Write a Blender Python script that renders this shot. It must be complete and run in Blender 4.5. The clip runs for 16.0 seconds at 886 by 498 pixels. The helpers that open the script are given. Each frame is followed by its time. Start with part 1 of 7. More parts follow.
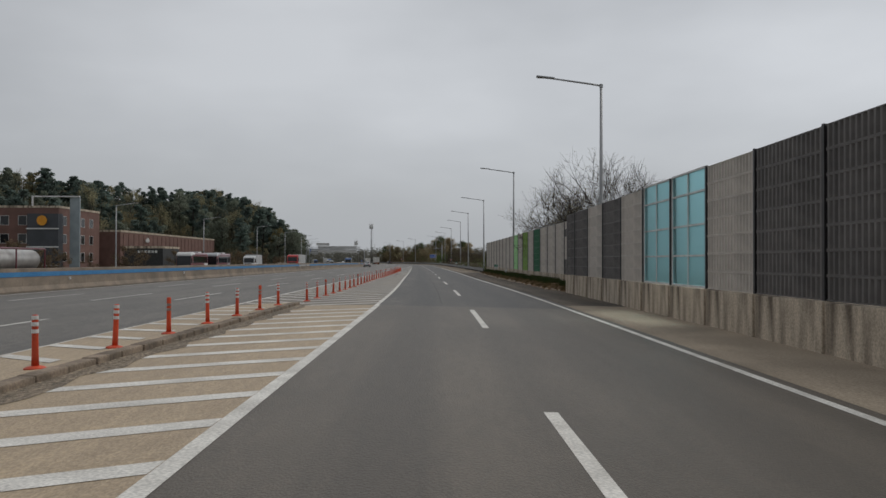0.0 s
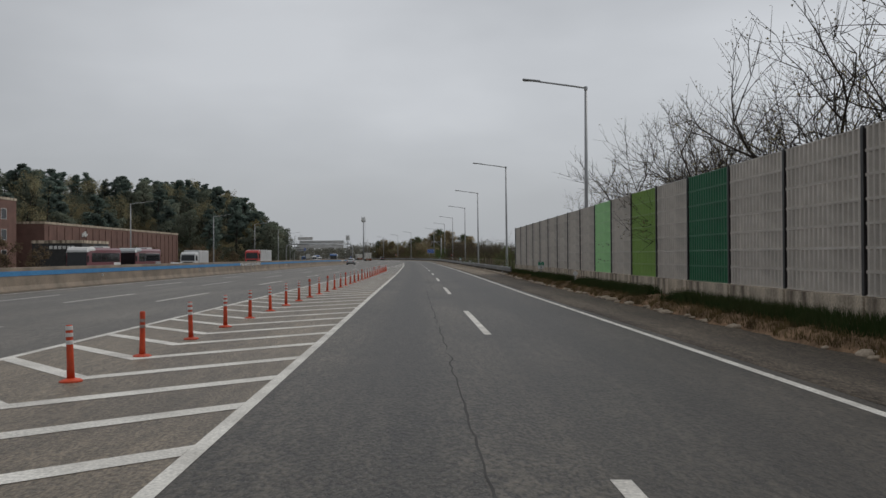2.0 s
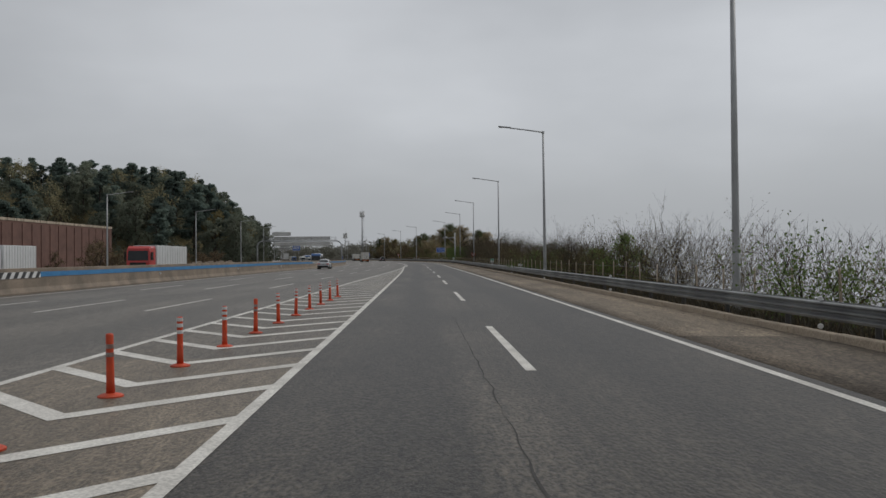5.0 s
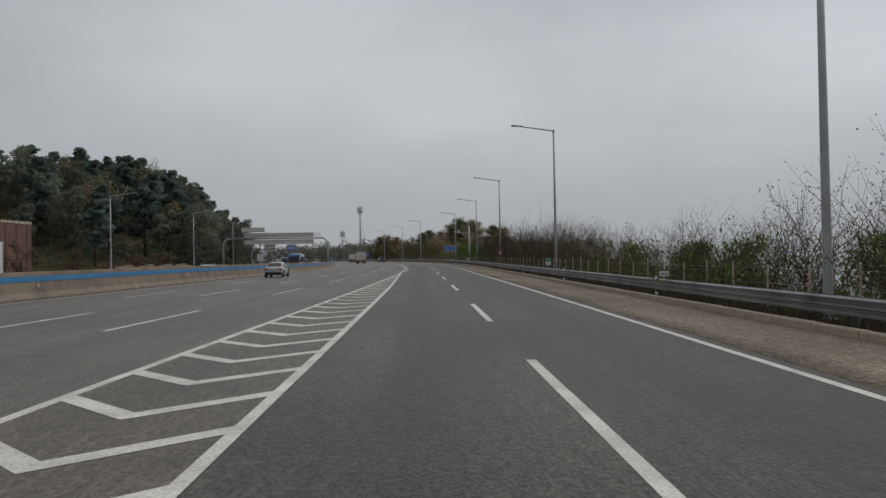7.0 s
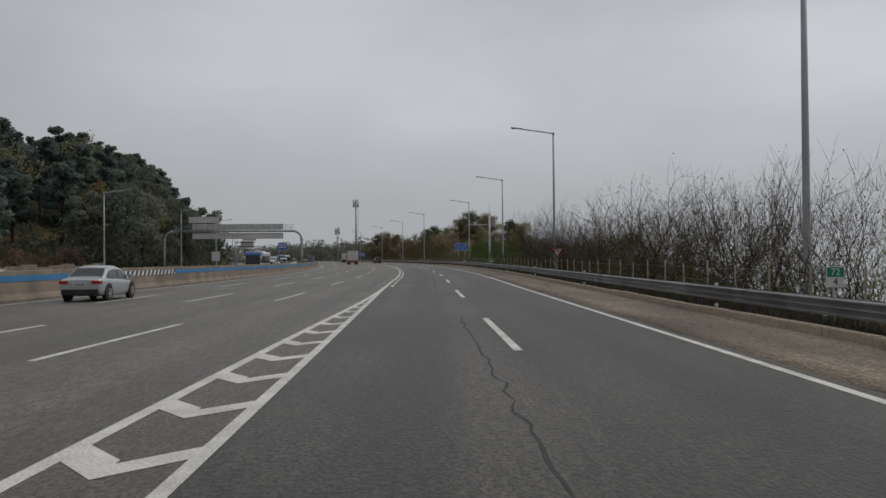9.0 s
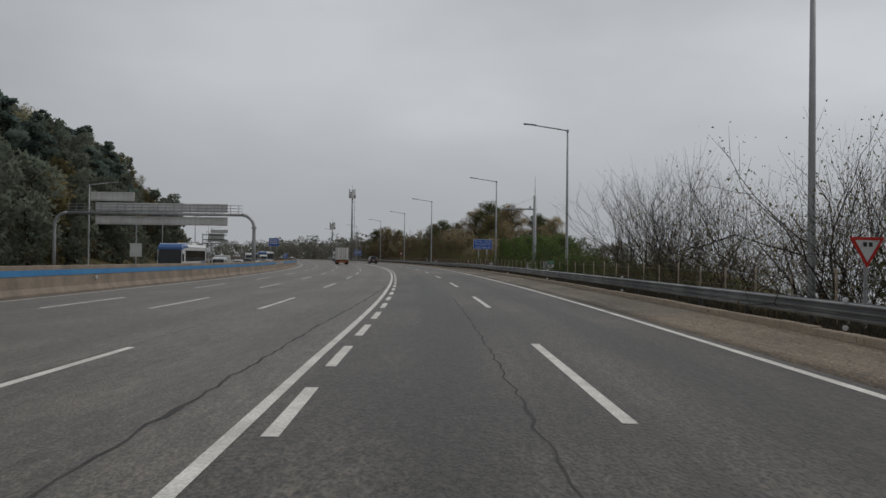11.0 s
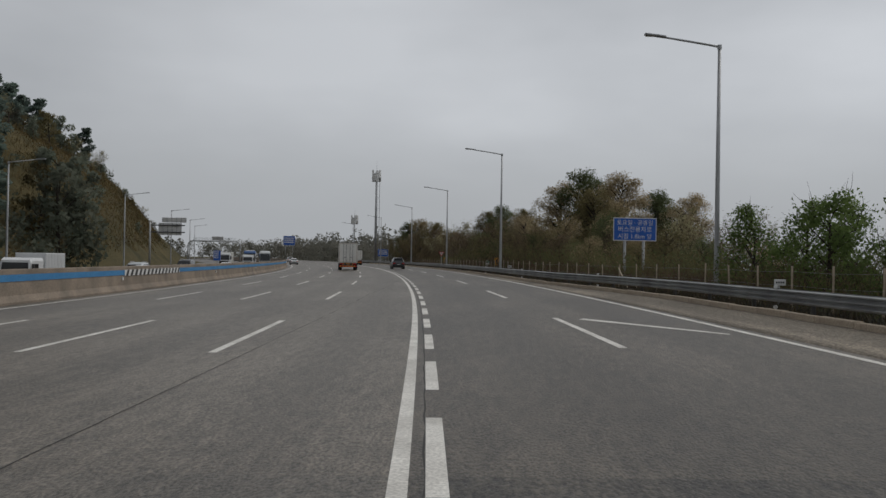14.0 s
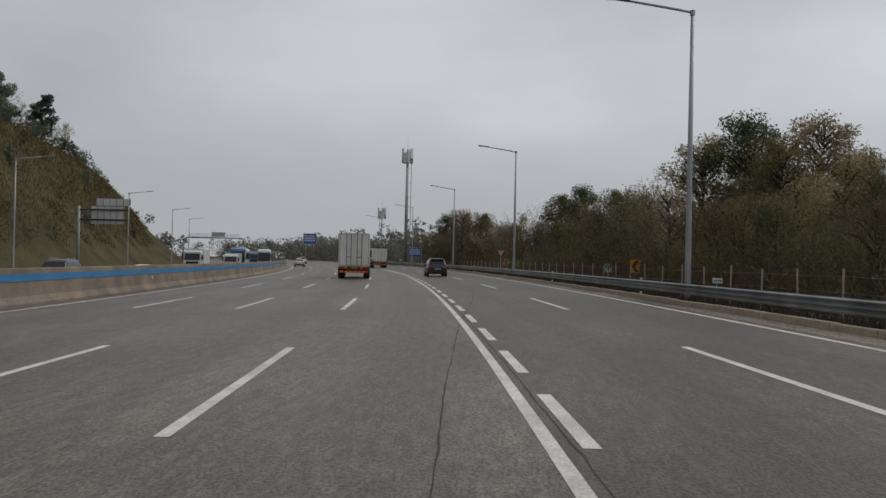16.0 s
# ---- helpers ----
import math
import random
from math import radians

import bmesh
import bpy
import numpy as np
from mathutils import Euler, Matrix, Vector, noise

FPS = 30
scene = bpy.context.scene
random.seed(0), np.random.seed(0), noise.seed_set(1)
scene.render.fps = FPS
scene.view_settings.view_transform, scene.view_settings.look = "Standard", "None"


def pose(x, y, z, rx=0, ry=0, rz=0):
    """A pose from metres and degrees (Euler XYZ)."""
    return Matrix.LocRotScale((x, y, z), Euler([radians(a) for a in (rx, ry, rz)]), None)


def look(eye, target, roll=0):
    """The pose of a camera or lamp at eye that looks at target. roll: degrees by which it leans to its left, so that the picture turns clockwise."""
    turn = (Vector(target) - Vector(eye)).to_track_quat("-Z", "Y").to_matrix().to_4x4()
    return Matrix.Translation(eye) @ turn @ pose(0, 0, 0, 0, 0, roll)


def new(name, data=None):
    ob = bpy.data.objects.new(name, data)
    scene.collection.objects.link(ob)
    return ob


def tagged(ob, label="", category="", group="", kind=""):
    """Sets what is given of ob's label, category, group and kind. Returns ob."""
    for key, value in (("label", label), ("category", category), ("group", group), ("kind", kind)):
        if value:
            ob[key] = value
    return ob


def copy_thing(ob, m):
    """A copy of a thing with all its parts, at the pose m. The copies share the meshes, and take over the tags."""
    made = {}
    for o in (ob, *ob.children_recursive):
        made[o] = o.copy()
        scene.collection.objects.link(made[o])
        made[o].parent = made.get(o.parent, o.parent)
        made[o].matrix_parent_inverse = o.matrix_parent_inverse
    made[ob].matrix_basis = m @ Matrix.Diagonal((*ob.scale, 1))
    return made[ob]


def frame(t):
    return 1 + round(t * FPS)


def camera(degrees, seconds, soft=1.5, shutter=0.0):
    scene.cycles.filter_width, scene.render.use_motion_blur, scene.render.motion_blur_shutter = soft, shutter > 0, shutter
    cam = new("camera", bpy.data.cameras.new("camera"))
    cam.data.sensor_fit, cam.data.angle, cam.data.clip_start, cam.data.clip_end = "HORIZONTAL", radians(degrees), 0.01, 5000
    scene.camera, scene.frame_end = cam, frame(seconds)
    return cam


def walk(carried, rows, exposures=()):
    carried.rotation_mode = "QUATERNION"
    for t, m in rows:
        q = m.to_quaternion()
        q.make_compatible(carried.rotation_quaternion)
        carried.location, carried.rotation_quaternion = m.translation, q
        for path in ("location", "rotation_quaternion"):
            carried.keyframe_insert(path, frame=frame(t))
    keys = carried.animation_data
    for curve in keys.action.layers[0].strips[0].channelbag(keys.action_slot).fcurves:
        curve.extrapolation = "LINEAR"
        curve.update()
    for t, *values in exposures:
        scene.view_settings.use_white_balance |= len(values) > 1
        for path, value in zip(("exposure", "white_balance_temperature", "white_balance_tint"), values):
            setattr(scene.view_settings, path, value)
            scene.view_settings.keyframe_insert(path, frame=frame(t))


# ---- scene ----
# camera: one lens, driven along the road (t, x, y, z, yaw, pitch, roll)
cam = camera(54.4, 16.0)
ROWS = [
    (0.0, -1.30, -23.18, 1.68, -0.52, 0.79, 0.13),
    (0.5, -1.36, -12.45, 1.68, -0.73, 0.47, -0.15),
    (1.0, -1.40, -2.31, 1.68, -0.88, 0.77, -0.28),
    (1.5, -1.45, 9.34, 1.68, -0.83, 0.67, -0.24),
    (2.0, -1.61, 19.96, 1.68, -0.70, 0.49, -0.34),
    (2.5, -1.82, 30.51, 1.68, -0.59, 0.47, -0.45),
    (3.0, -2.05, 41.61, 1.68, -0.56, 0.36, -0.43),
    (3.5, -2.28, 52.78, 1.67, -0.53, 0.46, -0.34),
    (4.0, -2.46, 63.60, 1.67, -0.47, 0.41, -0.24),
    (4.5, -2.64, 74.55, 1.67, -0.38, 0.51, -0.26),
    (7.0, -3.93, 132.73, 1.66, 0.05, 0.49, -0.91),
    (7.5, -4.20, 144.32, 1.66, 0.09, 0.62, -0.84),
    (8.0, -4.43, 155.86, 1.66, 0.18, 0.58, -0.70),
    (8.5, -4.72, 168.04, 1.65, 0.25, 0.56, -0.53),
    (9.0, -5.08, 179.31, 1.65, 0.30, 0.54, -0.36),
    (11.5, -7.25, 237.65, 1.63, 0.80, 0.61, 1.09),
    (12.0, -7.79, 249.65, 1.62, 1.15, 0.73, 1.13),
    (12.5, -8.56, 262.33, 1.61, 1.44, 0.68, 0.99),
    (13.0, -9.45, 273.94, 1.60, 1.81, 0.69, 1.01),
    (13.5, -10.57, 286.54, 1.59, 2.40, 0.71, 1.15),
    (14.0, -11.63, 298.44, 1.58, 3.06, 0.67, 1.02),
    (14.5, -12.84, 310.01, 1.57, 3.61, 0.69, 1.03),
    (15.0, -14.22, 322.59, 1.56, 4.13, 0.72, 1.10),
    (15.5, -15.60, 333.92, 1.55, 4.72, 0.84, 1.16),
    (16.0, -17.09, 345.79, 1.54, 5.30, 0.72, 1.36),
]


def drive(x, y, z, yaw, pitch, roll):
    a, b = radians(yaw), radians(pitch)
    way = Vector((-math.sin(a) * math.cos(b), math.cos(a) * math.cos(b), math.sin(b)))
    eye = Vector((x, y, z))
    return look(eye, eye + way, roll)


walk(cam, [(r[0], drive(*r[1:])) for r in ROWS], exposures=[(0.0, 0.0), (3.0, -0.04), (8.5, -0.1), (13.0, -0.12), (16.0, 0.0)])

# overcast daylight: a sky texture under a grey cloud layer, one very soft sun
SUN_EL, SUN_AZ = 52.0, 120.0
world = bpy.data.worlds.new("overcast")
scene.world = world
world.use_nodes = True
wn, wl = world.node_tree.nodes, world.node_tree.links
wn.clear()
w_out = wn.new("ShaderNodeOutputWorld")
w_bg = wn.new("ShaderNodeBackground")
w_sky = wn.new("ShaderNodeTexSky")
w_sky.sky_type, w_sky.sun_disc = "NISHITA", False
w_sky.sun_elevation, w_sky.sun_rotation = radians(SUN_EL), radians(180 - SUN_AZ)
w_tex = wn.new("ShaderNodeTexCoord")
w_map = wn.new("ShaderNodeMapping")
w_map.inputs["Scale"].default_value = (1.0, 1.0, 2.6)
w_noise = wn.new("ShaderNodeTexNoise")
w_noise.inputs["Scale"].default_value, w_noise.inputs["Detail"].default_value = 1.7, 5.0
w_noise.inputs["Roughness"].default_value = 0.45
w_ramp = wn.new("ShaderNodeValToRGB")
w_ramp.color_ramp.elements[0].position, w_ramp.color_ramp.elements[1].position = 0.3, 0.72
w_ramp.color_ramp.elements[0].color = (3.55, 3.7, 3.9, 1)
w_ramp.color_ramp.elements[1].color = (6.4, 6.6, 6.9, 1)
w_mix = wn.new("ShaderNodeMix")
w_mix.data_type = "RGBA"
w_mix.inputs["Factor"].default_value = 0.94
# thinner cloud towards the hidden sun
w_dot = wn.new("ShaderNodeVectorMath")
w_dot.operation = "DOT_PRODUCT"
w_dot.inputs[1].default_value = (0.78, 0.45, 0.43)
w_gain = wn.new("ShaderNodeMapRange")
w_gain.inputs["From Min"].default_value, w_gain.inputs["From Max"].default_value = -0.4, 1.0
w_gain.inputs["To Min"].default_value, w_gain.inputs["To Max"].default_value = 0.88, 1.25
w_mul = wn.new("ShaderNodeVectorMath")
w_mul.operation = "SCALE"
wl.new(w_tex.outputs["Generated"], w_dot.inputs[0])
wl.new(w_dot.outputs["Value"], w_gain.inputs["Value"])
wl.new(w_gain.outputs["Result"], w_mul.inputs["Scale"])
wl.new(w_tex.outputs["Generated"], w_map.inputs["Vector"])
wl.new(w_map.outputs["Vector"], w_noise.inputs["Vector"])
wl.new(w_noise.outputs["Fac"], w_ramp.inputs["Fac"])
wl.new(w_sky.outputs["Color"], w_mix.inputs["A"])
wl.new(w_ramp.outputs["Color"], w_mul.inputs[0])
wl.new(w_mul.outputs["Vector"], w_mix.inputs["B"])
wl.new(w_mix.outputs["Result"], w_bg.inputs["Color"])
wl.new(w_bg.outputs["Background"], w_out.inputs["Surface"])
w_bg.inputs["Strength"].default_value = 0.085
sun = new("sun", bpy.data.lights.new("sun", "SUN"))
sun.data.energy, sun.data.angle, sun.data.color = 1.1, radians(40), (1.0, 0.96, 0.9)
sun.matrix_world = pose(0, 0, 60, 90 - SUN_EL, 0, SUN_AZ)
scene.view_settings.exposure = 0.0

# ---- materials ----
def material(name, base, other=None, rough=0.8, metal=0.0, scale=3.0, fine=60.0, bump=0.1, depth=0.01, spread=(0.35, 0.65), vary=0.0, drip=False):
    """A surface with a slow stain pattern between two colours, a fine grain and a bump, in object metres."""
    m = bpy.data.materials.new(name)
    m.use_nodes = True
    n, l = m.node_tree.nodes, m.node_tree.links
    b = n["Principled BSDF"]
    other = other or tuple(v * 0.75 for v in base)
    tc = n.new("ShaderNodeTexCoord")
    big, small = n.new("ShaderNodeTexNoise"), n.new("ShaderNodeTexNoise")
    big.inputs["Scale"].default_value, big.inputs["Detail"].default_value = scale, 6.0
    small.inputs["Scale"].default_value, small.inputs["Detail"].default_value = fine, 3.0
    ramp = n.new("ShaderNodeValToRGB")
    ramp.color_ramp.elements[0].position, ramp.color_ramp.elements[1].position = spread
    ramp.color_ramp.elements[0].color, ramp.color_ramp.elements[1].color = (*base, 1), (*other, 1)
    grain = n.new("ShaderNodeMix")
    grain.data_type, grain.blend_type = "RGBA", "MULTIPLY"
    gr = n.new("ShaderNodeMapRange")
    gr.inputs["From Min"].default_value, gr.inputs["From Max"].default_value = 0.3, 0.7
    gr.inputs["To Min"].default_value, gr.inputs["To Max"].default_value = (0.72, 1.2) if bump > 0.06 else (0.95, 1.04)
    grain.inputs["Factor"].default_value = 1.0
    if drip:
        mp = n.new("ShaderNodeMapping")
        mp.inputs["Scale"].default_value = (2.4, 2.4, 0.35)
        l.new(tc.outputs["Object"], mp.inputs["Vector"])
        l.new(mp.outputs["Vector"], big.inputs["Vector"])
    else:
        l.new(tc.outputs["Object"], big.inputs["Vector"])
    l.new(tc.outputs["Object"], small.inputs["Vector"])
    l.new(big.outputs["Fac"], ramp.inputs["Fac"])
    l.new(ramp.outputs["Color"], grain.inputs["A"])
    l.new(small.outputs["Fac"], gr.inputs["Value"])
    l.new(gr.outputs["Result"], grain.inputs["B"])
    colour = grain.outputs["Result"]
    if vary:
        info, hue = n.new("ShaderNodeObjectInfo"), n.new("ShaderNodeHueSaturation")
        vr = n.new("ShaderNodeMapRange")
        vr.inputs["To Min"].default_value, vr.inputs["To Max"].default_value = 1 - vary, 1 + vary
        l.new(info.outputs["Random"], vr.inputs["Value"])
        l.new(vr.outputs["Result"], hue.inputs["Value"])
        l.new(colour, hue.inputs["Color"])
        colour = hue.outputs["Color"]
    l.new(colour, b.inputs["Base Color"])
    b.inputs["Roughness"].default_value, b.inputs["Metallic"].default_value = rough, metal
    if bump:
        bp = n.new("ShaderNodeBump")
        bp.inputs["Strength"].default_value, bp.inputs["Distance"].default_value = bump, depth
        l.new(small.outputs["Fac"], bp.inputs["Height"])
        l.new(bp.outputs["Normal"], b.inputs["Normal"])
    return m


def road_material(name, base, dark, pale, streak=0.5, coarse=70.0, rough=0.5, grain=1.0):
    """Worn asphalt: stains, lengthwise wheel tracks, aggregate."""
    m = bpy.data.materials.new(name)
    m.use_nodes = True
    n, l = m.node_tree.nodes, m.node_tree.links
    b = n["Principled BSDF"]
    tc = n.new("ShaderNodeTexCoord")

    def field(scale, detail, stretch, low, high):
        mp, nz, mr = n.new("ShaderNodeMapping"), n.new("ShaderNodeTexNoise"), n.new("ShaderNodeMapRange")
        mp.inputs["Scale"].default_value = stretch
        nz.inputs["Scale"].default_value, nz.inputs["Detail"].default_value = scale, detail
        mr.inputs["From Min"].default_value, mr.inputs["From Max"].default_value = low, high
        l.new(tc.outputs["Object"], mp.inputs["Vector"])
        l.new(mp.outputs["Vector"], nz.inputs["Vector"])
        l.new(nz.outputs["Fac"], mr.inputs["Value"])
        return mr.outputs["Result"]

    def mix(a, c, f, mode="MIX"):
        x = n.new("ShaderNodeMix")
        x.data_type, x.blend_type = "RGBA", mode
        for k, v in (("A", a), ("B", c)):
            if isinstance(v, tuple):
                x.inputs[k].default_value = (*v, 1)
            else:
                l.new(v, x.inputs[k])
        if isinstance(f, float):
            x.inputs["Factor"].default_value = f
        else:
            l.new(f, x.inputs["Factor"])
        return x.outputs["Result"]

    stain = field(0.35, 6.0, (1, 0.35, 1), 0.35, 0.68)
    mottle = field(9.0, 5.0, (1, 0.2, 1), 0.33, 0.67)
    # lengthwise tracks follow the lanes: u is the distance from the lane dashes
    uv, us, wave, part_ = n.new("ShaderNodeUVMap"), n.new("ShaderNodeSeparateXYZ"), n.new("ShaderNodeMath"), n.new("ShaderNodeMath")
    uv.uv_map = "lane"
    l.new(uv.outputs["UV"], us.inputs["Vector"])
    wave.operation, wave.inputs[1].default_value = "MULTIPLY", 2 * math.pi / 1.75
    part_.operation = "COSINE"
    l.new(us.outputs["X"], wave.inputs[0])
    l.new(wave.outputs["Value"], part_.inputs[0])
    tm, tn, tr, ts = n.new("ShaderNodeMapping"), n.new("ShaderNodeTexNoise"), n.new("ShaderNodeMapRange"), n.new("ShaderNodeMath")
    tm.inputs["Scale"].default_value = (1, 0.03, 1)
    tn.inputs["Scale"].default_value, tn.inputs["Detail"].default_value = 1.3, 4.0
    l.new(uv.outputs["UV"], tm.inputs["Vector"])
    l.new(tm.outputs["Vector"], tn.inputs["Vector"])
    ts.operation, ts.inputs[1].default_value = "MULTIPLY_ADD", 0.13
    l.new(part_.outputs["Value"], ts.inputs[0])
    l.new(tn.outputs["Fac"], ts.inputs[2])
    # oil drips darken the middle of each lane, between the wheels
    half, mid, drips = n.new("ShaderNodeMath"), n.new("ShaderNodeMath"), n.new("ShaderNodeMath")
    half.operation, half.inputs[1].default_value = "MULTIPLY", 2 * math.pi / 3.5
    mid.operation = "COSINE"
    drips.operation, drips.inputs[1].default_value = "MULTIPLY_ADD", -0.16
    l.new(us.outputs["X"], half.inputs[0])
    l.new(half.outputs["Value"], mid.inputs[0])
    l.new(mid.outputs["Value"], drips.inputs[0])
    l.new(ts.outputs["Value"], drips.inputs[2])
    ts = drips
    tr.inputs["From Min"].default_value, tr.inputs["From Max"].default_value = 0.36, 0.72
    l.new(ts.outputs["Value"], tr.inputs["Value"])
    track = tr.outputs["Result"]
    grit = field(coarse, 2.0, (1, 0.4, 1), 0.32, 0.68)
    speck = field(coarse * 2.6, 1.0, (1, 1, 1), 0.55, 0.75)
    colour = mix(base, dark, stain)
    sc = n.new("ShaderNodeMath")
    sc.operation = "MULTIPLY"
    sc.inputs[1].default_value = streak
    l.new(track, sc.inputs[0])
    colour = mix(colour, dark, sc.outputs["Value"])
    lo = mix((1 - 0.58 * grain,) * 3, (1 + 0.6 * grain, 1 + 0.58 * grain, 1 + 0.55 * grain), grit)
    colour = mix(colour, lo, 1.0, "MULTIPLY")
    colour = mix(colour, mix((1 - 0.3 * grain,) * 3, (1 + 0.26 * grain, 1 + 0.25 * grain, 1 + 0.23 * grain), mottle), 1.0, "MULTIPLY")
    colour = mix(colour, pale, speck)
    l.new(colour, b.inputs["Base Color"])
    b.inputs["Roughness"].default_value = rough
    b.inputs["Specular IOR Level"].default_value = 0.3
    bp = n.new("ShaderNodeBump")
    bp.inputs["Strength"].default_value, bp.inputs["Distance"].default_value = 0.45, 0.012
    l.new(grit, bp.inputs["Height"])
    l.new(bp.outputs["Normal"], b.inputs["Normal"])
    return m


ASPHALT = road_material("asphalt", (0.08, 0.0705, 0.0575), (0.03, 0.0265, 0.0225), (0.14, 0.128, 0.11), 0.95, 26, grain=1.3)
ASPHALT_DARK = road_material("dark_asphalt", (0.06, 0.053, 0.0435), (0.029, 0.0256, 0.0218), (0.115, 0.105, 0.09), 0.9, 26, grain=1.2)
ASPHALT_OLD = road_material("old_asphalt", (0.1042, 0.09071, 0.07391), (0.05697, 0.04982, 0.04086), (0.167, 0.1523, 0.1322), 0.6, 38)
ASPHALT_PALE = road_material("asphalt_pale", (0.1555, 0.1376, 0.1153), (0.09135, 0.08091, 0.06796), (0.2138, 0.2009, 0.1789), 0.7, 38)
ASPHALT_MAIN = road_material("asphalt_main", (0.1374, 0.123, 0.1049), (0.07644, 0.0689, 0.05932), (0.1884, 0.177, 0.1569), 0.7, 38)
ASPHALT_DECK = road_material("asphalt_deck", (0.1317, 0.111, 0.08695), (0.08151, 0.069, 0.05457), (0.1567, 0.137, 0.1091), 1.0, 55, 0.5, 0.3)
GORE = road_material("gore_concrete", (0.418, 0.325, 0.2202), (0.3239, 0.252, 0.1721), (0.418, 0.34, 0.2405), 0.4, 40, 0.6, 0.35)
GORE_ASPHALT = road_material("gore_asphalt", (0.1985, 0.163, 0.1203), (0.1045, 0.087, 0.0666), (0.2612, 0.22, 0.1665), 0.5, 34)
SHOULDER = road_material("shoulder_dirt", (0.25, 0.203, 0.15), (0.1, 0.082, 0.063), (0.28, 0.235, 0.18), 0.35, 24, 0.8)
PAINT = material("road_paint", (0.72, 0.7, 0.65), (0.52, 0.5, 0.46), 0.7, scale=1.2, fine=30, bump=0.2, depth=0.004)
CONCRETE = material("stained_concrete", (0.58, 0.49, 0.38), (0.15, 0.118, 0.088), 0.9, scale=0.8, fine=22, bump=0.35, spread=(0.42, 0.66), drip=True)
KERB_DIRTY = material("dirty_kerb_concrete", (0.3, 0.235, 0.175), (0.11, 0.086, 0.064), 0.95, scale=1.3, fine=20, bump=0.5, depth=0.02)
KERB = material("kerb_concrete", (0.5, 0.41, 0.31), (0.34, 0.275, 0.208), 0.95, scale=1.1, fine=20, bump=0.5, depth=0.02)
BARRIER = material("barrier_concrete", (0.28, 0.225, 0.172), (0.17, 0.14, 0.11), 0.9, scale=0.6, fine=18, bump=0.3)
BLUE_BAND = material("blue_band_paint", (0.025, 0.17, 0.38), (0.04, 0.21, 0.43), 0.6, scale=0.8, fine=20, bump=0.1)
GROUND = material("earth", (0.11, 0.09, 0.045), (0.06, 0.056, 0.03), 0.95, scale=0.15, fine=4, bump=0.8, depth=0.1)
STEEL = material("galvanised_steel", (0.32, 0.33, 0.34), (0.2, 0.21, 0.22), 0.5, 0.6, scale=2, fine=40, bump=0.05)

PANEL_GREY = material("grey_panel", (0.62, 0.57, 0.51), (0.49, 0.45, 0.4), 0.55, 0.2, scale=1.5, fine=30, bump=0.05, vary=0.06)
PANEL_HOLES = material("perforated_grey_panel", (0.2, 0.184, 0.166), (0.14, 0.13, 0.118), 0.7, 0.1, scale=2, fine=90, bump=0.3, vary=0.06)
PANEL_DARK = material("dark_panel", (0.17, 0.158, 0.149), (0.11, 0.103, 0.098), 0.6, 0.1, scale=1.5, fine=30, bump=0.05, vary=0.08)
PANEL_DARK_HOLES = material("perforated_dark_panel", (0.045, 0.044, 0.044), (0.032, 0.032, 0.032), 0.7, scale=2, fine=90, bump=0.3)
PANEL_GREEN = material("green_panel", (0.02, 0.16, 0.07), (0.015, 0.12, 0.055), 0.55, scale=1, fine=30, bump=0.05)
PANEL_LIME = material("lime_panel", (0.24, 0.4, 0.08), (0.2, 0.34, 0.07), 0.55, scale=1, fine=30, bump=0.05)
PANEL_PALE_HOLES = material("perforated_pale_green_panel", (0.25, 0.46, 0.2), (0.2, 0.38, 0.17), 0.7, scale=1.3, fine=60, bump=0.3)
PANEL_PALE = material("pale_green_panel", (0.44, 0.78, 0.37), (0.36, 0.68, 0.31), 0.55, scale=1.3, fine=30, bump=0.05)
POST_DARK = material("dark_steel_post", (0.075, 0.073, 0.073), (0.05, 0.049, 0.05), 0.5, 0.4, scale=2, fine=30, bump=0.05)
DOOR_GREY = material("blue_grey_door", (0.2, 0.24, 0.26), (0.16, 0.19, 0.21), 0.5, 0.2, scale=1, fine=20, bump=0.03)
LAMP_GREY = material("lamp_post_grey", (0.42, 0.43, 0.435), (0.33, 0.335, 0.34), 0.5, 0.35, scale=0.8, fine=20, bump=0.03)
RAIL = material("weathered_rail", (0.34, 0.35, 0.35), (0.18, 0.185, 0.19), 0.45, 0.55, scale=0.7, fine=25, bump=0.06)
ORANGE = material("orange_plastic", (0.64, 0.07, 0.018), (0.42, 0.055, 0.02), 0.55, scale=4, fine=25, bump=0.05, vary=0.15)
DARK_BAND = material("worn_reflector", (0.16, 0.06, 0.035), (0.35, 0.3, 0.28), 0.5, scale=9, fine=40, bump=0.05)
WHITE = material("white_paint", (0.72, 0.72, 0.71), (0.55, 0.55, 0.54), 0.5, scale=1.5, fine=25, bump=0.03)
BLACK = material("black_paint", (0.015, 0.015, 0.016), (0.03, 0.03, 0.03), 0.5, scale=2, fine=25, bump=0.03)
SIGN_BLUE = material("blue_sign", (0.012, 0.09, 0.42), (0.016, 0.11, 0.46), 0.4, scale=1.5, fine=20, bump=0.0)
SIGN_GREEN = material("green_sign", (0.01, 0.22, 0.12), (0.012, 0.25, 0.14), 0.4, scale=1.5, fine=20, bump=0.0)
SIGN_YELLOW = material("orange_yellow_sign", (0.75, 0.33, 0.02), (0.7, 0.3, 0.02), 0.4, scale=1.5, fine=20, bump=0.0)
SIGN_RED = material("red_sign", (0.6, 0.03, 0.02), (0.5, 0.03, 0.02), 0.4, scale=1.5, fine=20, bump=0.0)
